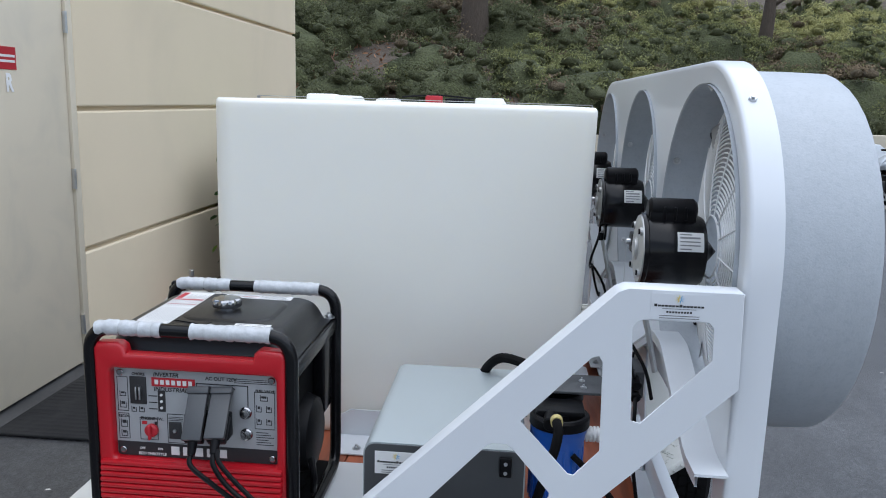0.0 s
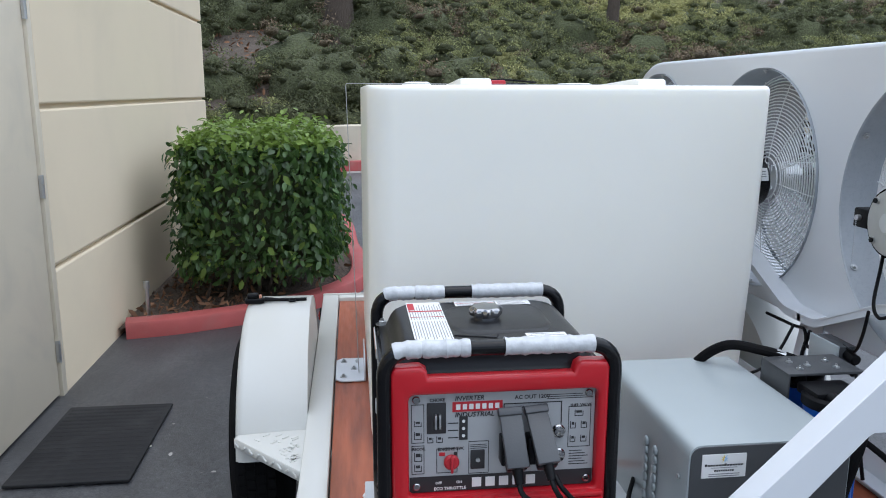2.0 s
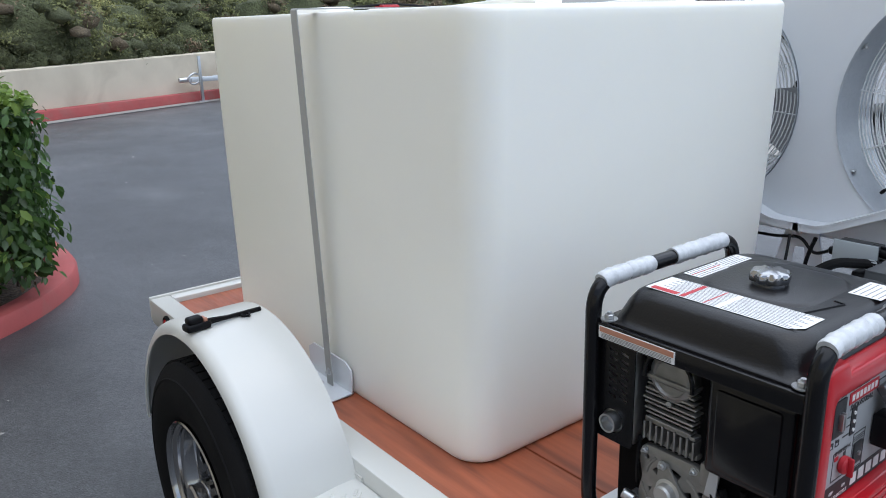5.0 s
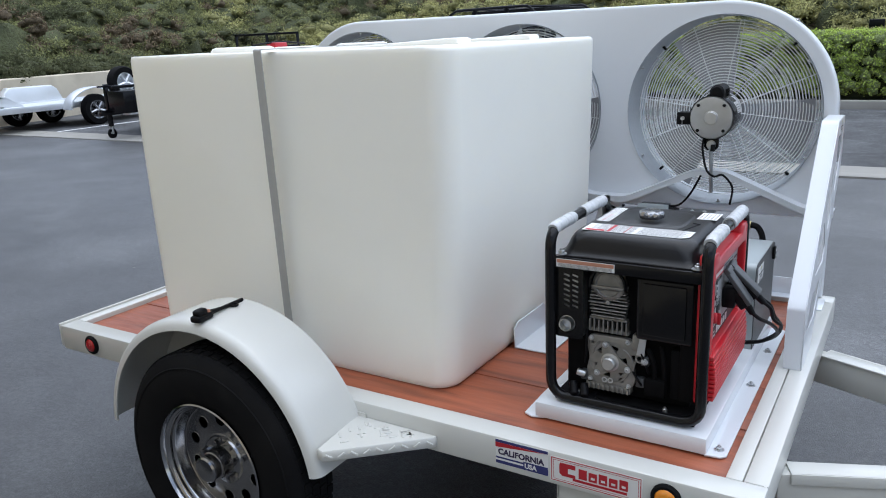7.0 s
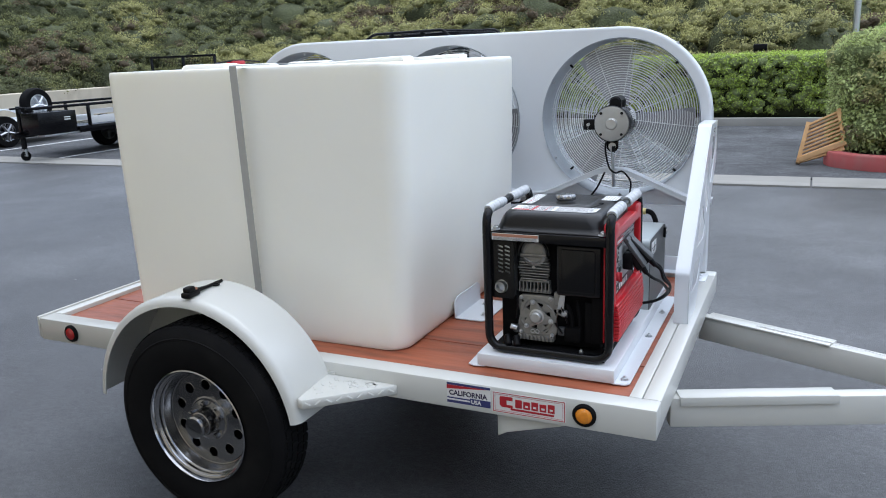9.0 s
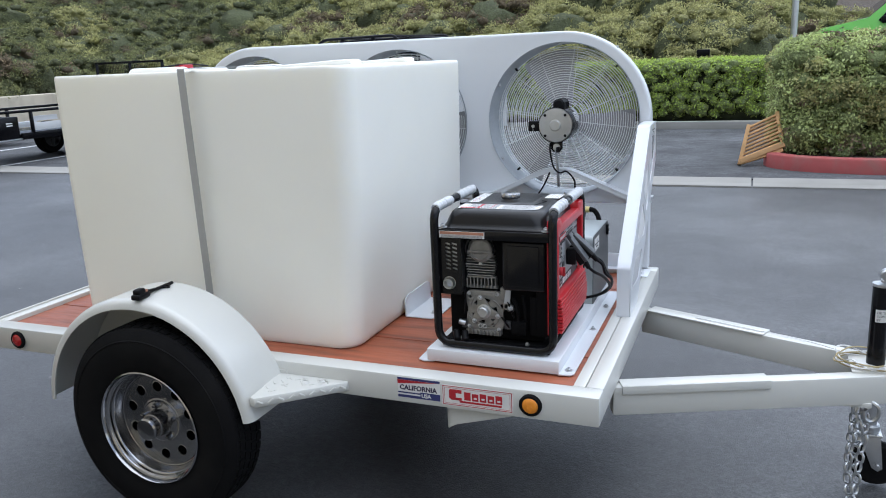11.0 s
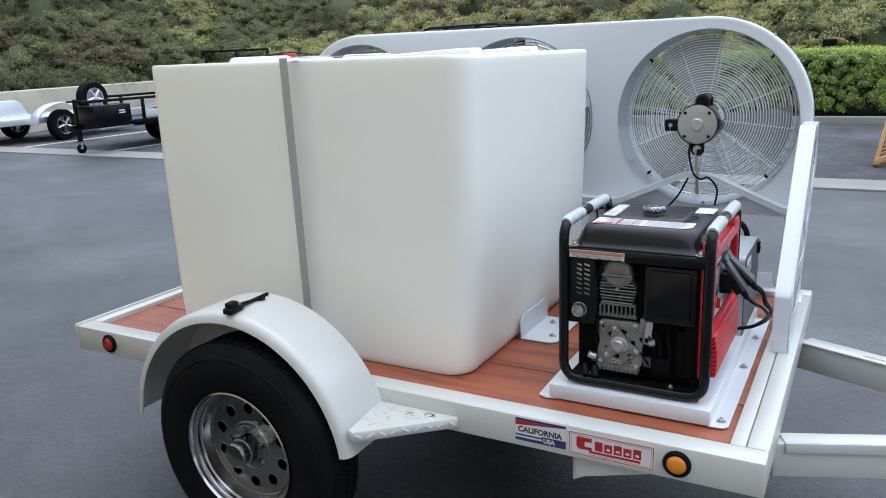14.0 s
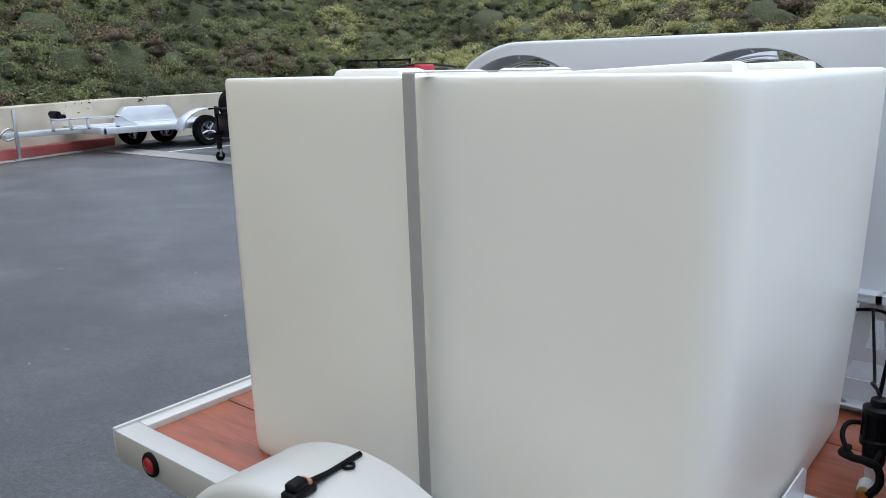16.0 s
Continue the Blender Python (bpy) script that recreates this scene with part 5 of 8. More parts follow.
# ratchet handle that lies on the fender
rat = thing("strap_ratchet", -0.12, 1.51, 0.81, "black strap ratchet with an orange button lying on the fender", "ratchet")
bm = B()
mm = Matrix.Translation((-0.190, 1.512, 0.8165)) @ Matrix.Rotation(math.atan2(0.02, 0.18), 4, "Z")
box(bm, -0.035, 0.03, -0.018, 0.018, -0.008, 0.012, 0.007, 3, m=mm)
box(bm, -0.028, 0.012, -0.0145, 0.0145, 0.008, 0.028, 0.008, 3, m=mm)
part("body", bm, M_BLACK, rat)
bm = B()
box(bm, 0.012, 0.022, -0.013, 0.013, 0.004, 0.02, 0.003, 2, m=mm)
part("button", bm, M_INKORANGE, rat, "orange button")
bm = B()
tube(bm, [mm @ Vector(v) for v in ((0.03, 0, 0.004), (0.08, 0, 0.0), (0.175, 0, -0.004))], [0.009, 0.006, 0.0065], 8)
lathe(bm, [(0.009, -0.003), (0.013, -0.003), (0.013, 0.003), (0.009, 0.003), (0.009, -0.003)], mm @ Vector((0.125, -0.012, -0.003)), (0, 0, 1), 14)
part("handle", bm, M_BLACK, rat)

# ---- water tank ----
TKX0, TKX1, TKY0, TKY1, TKZ0, TKZ1 = 0.194, 1.303, 0.885, 2.205, 0.537, 1.548


def rrect(x0, x1, y0, y1, r, n=8):
    """A rounded rectangle; r is one radius or four, from the corner at x1, y1 on."""
    out = []
    R = r if isinstance(r, tuple) else (r, r, r, r)
    for sx, sy, a0, q in ((1, 1, 0, R[0]), (0, 1, 90, R[1]), (0, 0, 180, R[2]), (1, 0, 270, R[3])):
        cx, cy = (x1 - q if sx else x0 + q), (y1 - q if sy else y0 + q)
        for k in range(n + 1):
            a = math.radians(a0 + 90 * k / n)
            out.append((cx + q * math.cos(a), cy + q * math.sin(a)))
    return out


def stack(bm, levels, cap=True, idx=0):
    """Joins outlines of equal length, given as (z, points), into a skin."""
    rings = [[bm.verts.new((x, y, z)) for x, y in pts] for z, pts in levels]
    for a, b in zip(rings, rings[1:]):
        for k in range(len(a)):
            bm.faces.new([a[k], a[(k + 1) % len(a)], b[(k + 1) % len(a)], b[k]]).material_index = idx
    if cap:
        bm.faces.new(rings[0][::-1]).material_index = idx
        bm.faces.new(rings[-1]).material_index = idx


tank = thing("water_tank", 0.75, 1.52, TKZ0, "tall white translucent polyethylene water tank on the deck", "tank")
bm = B()
lv = []
for t in [0, 0.006, 0.018, 0.04] + [0.04 + 0.905 * k / 12 for k in range(1, 13)] + [0.97, 0.985, 0.9915, 0.9965, 0.999, 1.0]:
    z = TKZ0 + (TKZ1 - TKZ0) * t
    taper = 0.026 * (1 - t) - 0.004 * math.sin(math.pi * t)
    e = 0.0
    if t < 0.04:
        e = 0.010 * (1 - math.sqrt(max(0, 1 - ((0.04 - t) / 0.04) ** 2)))
    if t > 0.962:
        e = 0.009 * (1 - math.sqrt(max(0, 1 - ((t - 0.985) / 0.015) ** 2))) if t > 0.985 else 0.0
    o = taper + e
    pts = []
    for x, y in rrect(TKX0 + o * 0.4 - 0.011 * (1 - t), TKX1 - o, TKY0 + o * 1.5 - 0.013 * (1 - t), TKY1 - o * 0.8, (0.05, 0.05, 0.074, 0.035), 10):
        # the broad faces wave a little
        w = 0.004 * noise.noise(Vector((x * 2.2, y * 2.2, z * 2.0)))
        pts.append((x + w, y + w))
    lv.append((z, pts))
stack(bm, lv)
part("shell", bm, M_POLY, tank, angle=50)
# moulded lids and pads on the top
for x0, x1, y0, y1, h in ((0.36, 0.44, 1.72, 1.95, 0.018), (0.55, 0.61, 1.66, 1.84, 0.012), (0.945, 1.03, 1.66, 1.86, 0.014)):
    bm = B()
    stack(bm, [(TKZ1 - 0.01, rrect(x0 - 0.015, x1 + 0.015, y0 - 0.015, y1 + 0.015, 0.03)), (TKZ1 + h * 0.75, rrect(x0 - 0.005, x1 + 0.005, y0 - 0.005, y1 + 0.005, 0.03)), (TKZ1 + h, rrect(x0 + 0.006, x1 - 0.006, y0 + 0.006, y1 - 0.006, 0.025))])
    part("top_boss", bm, M_POLY, tank)
# two wedges that fall away to the rear
for x0, x1 in ((0.452, 0.54), (0.955, 1.04)):
    bm = plate([[(0.995, TKZ1 - 0.01), (1.0, TKZ1 + 0.015), (1.012, TKZ1 + 0.019), (1.06, TKZ1 + 0.018), (1.42, TKZ1 + 0.002), (1.44, TKZ1 - 0.01)]], x1 - x0, Matrix.Translation(((x0 + x1) / 2, 0, 0)) @ YZ, 0.006)
    part("top_wedge", bm, M_POLY, tank)

strap = thing("hold_down_strap", 0.19, 1.51, 1.0, "flat grey steel strap bent square over the tank", "strap")
SX0, SX1, SY = 0.138, 1.345, 1.511
bm = B()
ribbon(bm, rounded([(0.162, SY, 0.545), (SX0, SY, TKZ1 + 0.009), (SX1, SY, TKZ1 + 0.006), (1.30, SY, 0.545)], 0.006, 4), (0, 1, 0), 0.031, 0.0025)
part("band", bm, M_STRAP, strap)
for x, s_ in ((0.163, -1), (1.30, 1)):
    bm = B()
    hexbolt(bm, (x + s_ * 0.002, SY, 0.585), (s_, 0, 0), 0.007)
    part("strap_bolt", bm, M_STEEL, strap)
rh = thing("ratchet_buckle", 0.73, 2.0, TKZ1, "black ratchet buckle with a red handle on the tank", "ratchet")
bm = B()
box(bm, 0.70, 0.77, 1.96, 2.01, TKZ1 - 0.002, TKZ1 + 0.028, 0.006)
part("red_handle", bm, M_INKRED, rh)
bm = B()
tube(bm, smoothed([(0.60, 1.985, TKZ1 + 0.02), (0.75, 1.985, TKZ1 + 0.03), (0.9, 1.985, TKZ1 + 0.02)], 5), 0.004, 6)
box(bm, 0.78, 0.86, 1.98, 2.02, TKZ1, TKZ1 + 0.018, 0.005)
part("frame", bm, M_BLACK, rh)


def bracket(name, p0, p1, inward, h, foot, label="folded white steel tank bracket bolted to the deck", bolts=2):
    """A folded angle along p0-p1 against the tank: an upright flange and a foot."""
    a, b = Vector(p0), Vector(p1)
    d, n = (b - a), Vector(inward)
    L = d.length
    rot = Matrix((d.normalized(), n, Vector((0, 0, 1)))).transposed().to_4x4()
    m = Matrix.Translation(a) @ rot
    root = thing(name, a.x, a.y, a.z, label, "bracket", "tank brackets")
    up = [(0, 0), (L, 0), (L, h * 0.8), (L - 0.03, h), (0.03, h), (0, h * 0.8)]
    bm = plate([up], 0.005, m @ Matrix.Translation((0, 0.0025, 0.003)) @ XZ, 0.001)
    part("flange", bm, M_WHITE, root, smooth=False)
    ft = [(0, 0), (L, 0), (L, -foot + 0.02), (L - 0.02, -foot), (0.02, -foot), (0, -foot + 0.02)]
    bm = plate([ft], 0.005, m @ Matrix.Translation((0, 0, 0.0035)), 0.001)
    part("foot", bm, M_WHITE, root, smooth=False)
    for k in range(bolts):
        bm = B()
        hexbolt(bm, m @ Vector((L * (k + 0.5) / bolts if bolts > 1 else L * 0.5, -foot * (0.35 if k % 2 else 0.72), 0.006)), (0, 0, 1), 0.008)
        part("bolt", bm, M_STEEL, root)


ZD = TZ - 0.016
bracket("tank_bracket", (0.585, 0.892, ZD), (0.85, 0.892, ZD), (0, 1, 0), 0.085, 0.13, bolts=2)
bracket("tank_bracket", (0.180, 1.66, ZD), (0.180, 1.425, ZD), (1, 0, 0), 0.088, 0.10, bolts=3)
bracket("tank_bracket", (1.292, 1.40, ZD), (1.292, 1.66, ZD), (-1, 0, 0), 0.12, 0.105, bolts=2)

# ---- fan housing ----
FY, FZ, FR = [0.452, 1.285, 2.14], 1.250, 0.359
PX = 1.482
house = thing("fan_housing", 1.55, 1.3, TZ, "white sheet steel housing for three fans with a grey shroud", "fan housing")


def stadium(r, n=24, square_foot=False):
    y0, y1 = FY[0], FY[2]
    pts = []
    if square_foot:
        for k in range(n + 1):
            a = math.radians(90 + 90 * k / n)
            pts.append((y0 + r * math.cos(a), FZ + r * math.sin(a)))
        pts += [(y0 - r, TZ + 0.002), (y0 - r + 0.068, TZ + 0.002), (y0 - r + 0.068, FZ - 0.39), (y1 + r - 0.068, FZ - 0.39), (y1 + r - 0.068, TZ + 0.002), (y1 + r, TZ + 0.002)]
        for k in range(n + 1):
            a = math.radians(90 * k / n)
            pts.append((y1 + r * math.cos(a), FZ + r * math.sin(a)))
        return pts
    for k in range(n + 1):
        a = math.radians(90 + 180 * k / n)
        pts.append((y0 + r * math.cos(a), FZ + r * math.sin(a)))
    for k in range(n + 1):
        a = math.radians(-90 + 180 * k / n)
        pts.append((y1 + r * math.cos(a), FZ + r * math.sin(a)))
    return pts


OUT = stadium(0.406, 24, True)


def inset(y, z, d):
    c0 = min(max(y, FY[0]), FY[2])
    v = Vector((y - c0, z - FZ))
    v = v * (1 - d / max(v.length, 1e-6))
    return c0 + v.x, FZ + v.y


bm = plate([[inset(y, z, 0.0125) for y, z in OUT]] + [circle(y, FZ, FR, 72) for y in FY], 0.004, Matrix.Translation((PX + 0.002, 0, 0)) @ YZ)
part("face_plate", bm, M_WHITE, house, smooth=False)
# rim folded back round the plate
bm = B()
fold = [[bm.verts.new((PX + x, *inset(y, z, d))) for y, z in OUT] for x, d in ((0.0, 0.0127), (0.001, 0.006), (0.0042, 0.0018), (0.011, 0.0), (0.062, 0.0), (0.062, 0.02))]
for r0, r1 in zip(fold, fold[1:]):
    for k in range(len(r0)):
        bm.faces.new([r0[k], r0[(k + 1) % len(r0)], r1[(k + 1) % len(r0)], r1[k]])
part("rim", bm, M_WHITE, house, angle=50)
# grey shroud outside
bm = B()
lv = [(PX + 0.06, stadium(0.386)), (PX + 0.16, stadium(0.386)), (PX + 0.228, stadium(0.384)), (PX + 0.240, stadium(0.376)), (PX + 0.242, stadium(0.362)), (PX + 0.225, stadium(0.358)), (PX + 0.06, stadium(0.358))]
rings = [[bm.verts.new((x, y, z)) for y, z in pts] for x, pts in lv]
for r0, r1 in zip(rings, rings[1:]):
    for k in range(len(r0)):
        bm.faces.new([r0[k], r0[(k + 1) % len(r0)], r1[(k + 1) % len(r0)], r1[k]])
part("shroud", bm, M_GREY, house, "speckled grey shroud")
bm = plate([stadium(0.37)] + [circle(y, FZ, FR - 0.004, 72) for y in FY], 0.004, Matrix.Translation((PX + 0.21, 0, 0)) @ YZ)
part("shroud_plate", bm, M_GREY, house, smooth=False)
for y, z in ((FY[0] - 0.403 * math.cos(0.92) - 0.0, FZ + 0.403 * math.sin(0.92)), (FY[2] + 0.403 * math.cos(0.92), FZ + 0.403 * math.sin(0.92))):
    dy, dz = (y - (FY[0] if y < 1 else FY[2])), z - FZ
    bm = B()
    hexbolt(bm, (PX + 0.028, y, z), (0, dy, dz), 0.008)
    part("rim_bolt", bm, M_STEEL, house)
# foot rail between the legs
bm = B()
box(bm, PX - 0.05, PX + 0.06, FY[0] - 0.30, FY[2] + 0.3, TZ, TZ + 0.006, 0.002)
box(bm, PX - 0.004, PX + 0.002, FY[0] - 0.30, FY[2] + 0.3, TZ, TZ + 0.07, 0.002)
part("foot_rail", bm, M_WHITE, house)
for y in (0.868, 1.713):
    bm = plate([[(y - 0.125, TZ + 0.004), (y + 0.125, TZ + 0.004), (y + 0.05, FZ - 0.365), (y - 0.05, FZ - 0.365)], [(y - 0.075, TZ + 0.075), (y + 0.075, TZ + 0.075), (y + 0.06, TZ + 0.135), (y - 0.045, TZ + 0.135)], [(y - 0.025, TZ + 0.18), (y + 0.025, TZ + 0.18), (y + 0.02, TZ + 0.27), (y - 0.012, TZ + 0.27)]], 0.006, Matrix.Translation((PX - 0.012, 0, 0)) @ YZ, 0.001)
    part("stay", bm, M_WHITE, house, "white stay plate with two cut-outs", smooth=False)
    bm = B()
    box(bm, PX - 0.075, PX - 0.012, y - 0.12, y + 0.12, TZ + 0.006, TZ + 0.011, 0.002)
    foot = part("stay_foot", bm, M_WHITE, house)
    for dy in (-0.07, 0.07):
        bm = B()
        hexbolt(bm, (PX - 0.05, y + dy, TZ + 0.011), (0, 0, 1), 0.008)
        part("bolt", bm, M_STEEL, foot)

# pressed bars below each fan: an inverted V that carries the motor cable
for y in FY:
    prof = [(y - 0.325, 0.905), (y - 0.30, 0.885), (y - 0.255, 0.905), (y - 0.02, 1.005), (y + 0.06, 1.008), (y + 0.29, 0.905), (y + 0.335, 0.885), (y + 0.43, 0.885), (y + 0.43, 0.878), (y + 0.33, 0.878)]
    up = [(y - 0.425, 0.905), (y - 0.33, 0.905), (y - 0.04, 1.03), (y + 0.07, 1.03), (y + 0.345, 0.905), (y + 0.425, 0.905)]
    bm = B()
    ribbon(bm, [(PX - 0.03, v.x, v.y) for v in rounded([(p[0], p[1], 0) for p in up], 0.03, 4)], (1, 0, 0), 0.06, 0.005)
    low = [(PX - 0.058, v.x, v.y - 0.022) for v in rounded([(p[0], p[1], 0) for p in up], 0.03, 4)]
    P0 = [bm.verts.new(q) for q in low]
    P1 = [bm.verts.new((q[0], q[1], q[2] + 0.046 - 0.022)) for q in low]
    P2 = [bm.verts.new((q[0] + 0.004, q[1], q[2])) for q in low]
    P3 = [bm.verts.new((q[0] + 0.004, q[1], q[2] + 0.024)) for q in low]
    for k in range(len(low) - 1):
        bm.faces.new([P0[k], P0[k + 1], P1[k + 1], P1[k]])
        bm.faces.new([P2[k], P2[k + 1], P3[k + 1], P3[k]])
        bm.faces.new([P0[k], P0[k + 1], P2[k + 1], P2[k]])
    part("brace_bar", bm, M_WHITE, house, "folded white brace bar")

# diagonal gusset at the front end
GY0, GY1 = 0.022, 0.075
outer = [(1.476, 1.245), (1.281, 1.246), (1.264, 1.239), (0.780, 0.764), (0.765, 0.745), (0.765, TZ), (0.96, TZ), (1.482, 1.072)]
holes = [[(1.106, 0.990), (1.226, 1.117), (1.238, 1.121), (1.245, 1.110), (1.25, 0.942), (1.206, 0.892), (1.196, 0.894)],
         [(1.293, 1.176), (1.299, 1.187), (1.31, 1.191), (1.421, 1.191), (1.430, 1.182), (1.433, 1.123), (1.318, 1.0), (1.301, 1.004)],
         [(0.925, 0.804), (0.938, 0.821), (1.046, 0.938), (1.056, 0.944), (1.082, 0.944), (1.092, 0.938), (1.164, 0.854), (1.164, 0.846), (1.125, 0.804)],
         [(0.79, 0.655), (0.89, 0.755), (1.08, 0.755), (0.985, 0.655)]]


def gusset(ya, yb):
    """A thin plate with cut-outs at ya and flanges folded back to yb along its edges."""
    s = 1 if yb > ya else -1
    bm = plate([outer] + holes, 0.004, Matrix.Translation((0, ya + s * 0.002, 0)) @ XZ, 0.001)
    g = part("gusset", bm, M_WHITE, house, "white folded gusset plate with cut-outs", smooth=False)
    edge = rounded([(x, (ya + yb) / 2, z) for x, z in outer[:6]], 0.008, 4)
    bm = B()
    vs = [[bm.verts.new((v[0] + dx, y, v[2] + dz)) for v in edge] for y, dx, dz in ((ya + s * 0.003, 0.002, -0.002), (ya + s * 0.0065, 0, 0), (yb, 0, 0), (yb, 0.004, -0.004), (ya + s * 0.006, 0.004, -0.004))]
    for r0, r1 in zip(vs, vs[1:]):
        for k in range(len(edge) - 1):
            bm.faces.new([r0[k], r0[k + 1], r1[k + 1], r1[k]])
    part("flange", bm, M_WHITE, g, angle=40)
    bm = B()
    lo = [(0.96, TZ), (1.482, 1.072)]
    q = [[bm.verts.new((x - o, y, z + o)) for x, z in lo] for y, o in ((ya + s * 0.004, 0), (yb, 0), (yb, 0.004), (ya + s * 0.004, 0.004))]
    for r0, r1 in zip(q, q[1:] + q[:1]):
        bm.faces.new([r0[0], r0[1], r1[1], r1[0]])
    part("lower_flange", bm, M_WHITE, g, smooth=False)


gusset(GY0, GY1)
gusset(FY[2] + 0.4, FY[2] + 0.347)
bm = B()
for x in (1.38, 1.43):
    hexbolt(bm, (x, 0.06, TZ + 0.001), (0, 0, 1), 0.009)
box(bm, 1.34, 1.47, 0.03, 0.095, TZ, TZ + 0.004, 0.001)
part("foot_plate", bm, M_WHITE, house)
# company sticker on the gusset: plain shapes, no words
st = part("sticker", (lambda b: (box(b, 1.32, 1.417, GY0 - 0.0012, GY0 - 0.0002, 1.1935, 1.2405), b)[1])(B()), M_WHITE, house, "white company sticker with a sun mark", smooth=False)


def company_mark(root, x0, x1, z0, z1, yf):
    """Sun and snow mark over bars of print, on a face that looks towards -y."""
    w, h = x1 - x0, z1 - z0
    cx, cz = (x0 + x1) / 2, z0 + h * 0.8
    for k in range(8):
        a = math.pi * k / 4 + 0.2
        bm = plate([[(cx + 0.2 * h * 0.25 * math.cos(a - 0.5), cz + 0.05 * h * math.sin(a - 0.5)), (cx + 0.18 * h * math.cos(a), cz + 0.18 * h * math.sin(a)), (cx + 0.05 * h * math.cos(a + 0.5), cz + 0.05 * h * math.sin(a + 0.5))]], 0.0004, Matrix.Translation((0, yf - 0.0004, 0)) @ XZ)
        part("ray", bm, M_INKYELLOW if math.cos(a) < 0 else M_INKSKY, root, smooth=False)
    bm = B()
    for k in range(14):
        a = x0 + w * (0.06 + 0.88 * k / 14)
        box(bm, a, a + w * 0.05, yf - 0.0006, yf - 0.0002, z0 + h * 0.5, z0 + h * (0.57 if k % 7 else 0.6))
    for k in range(9):
        a = x0 + w * (0.28 + 0.46 * k / 9)
        box(bm, a, a + w * 0.035, yf - 0.0006, yf - 0.0002, z0 + h * 0.27, z0 + h * 0.34)
    part("print_bar", bm, M_INK, root, smooth=False)
    bm = B()
    box(bm, x0 + w * 0.2, x0 + w * 0.8, yf - 0.0006, yf - 0.0002, z0 + h * 0.42, z0 + h * 0.44)
    box(bm, x0 + w * 0.16, x0 + w * 0.86, yf - 0.0006, yf - 0.0002, z0 + h * 0.15, z0 + h * 0.18)
    box(bm, x0 + w * 0.16, x0 + w * 0.86, yf - 0.0006, yf - 0.0002, z0 + h * 0.06, z0 + h * 0.09)
    part("print_line", bm, M_INKGREY, root, smooth=False)


company_mark(st, 1.32, 1.417, 1.1935, 1.2405, GY0 - 0.0012)


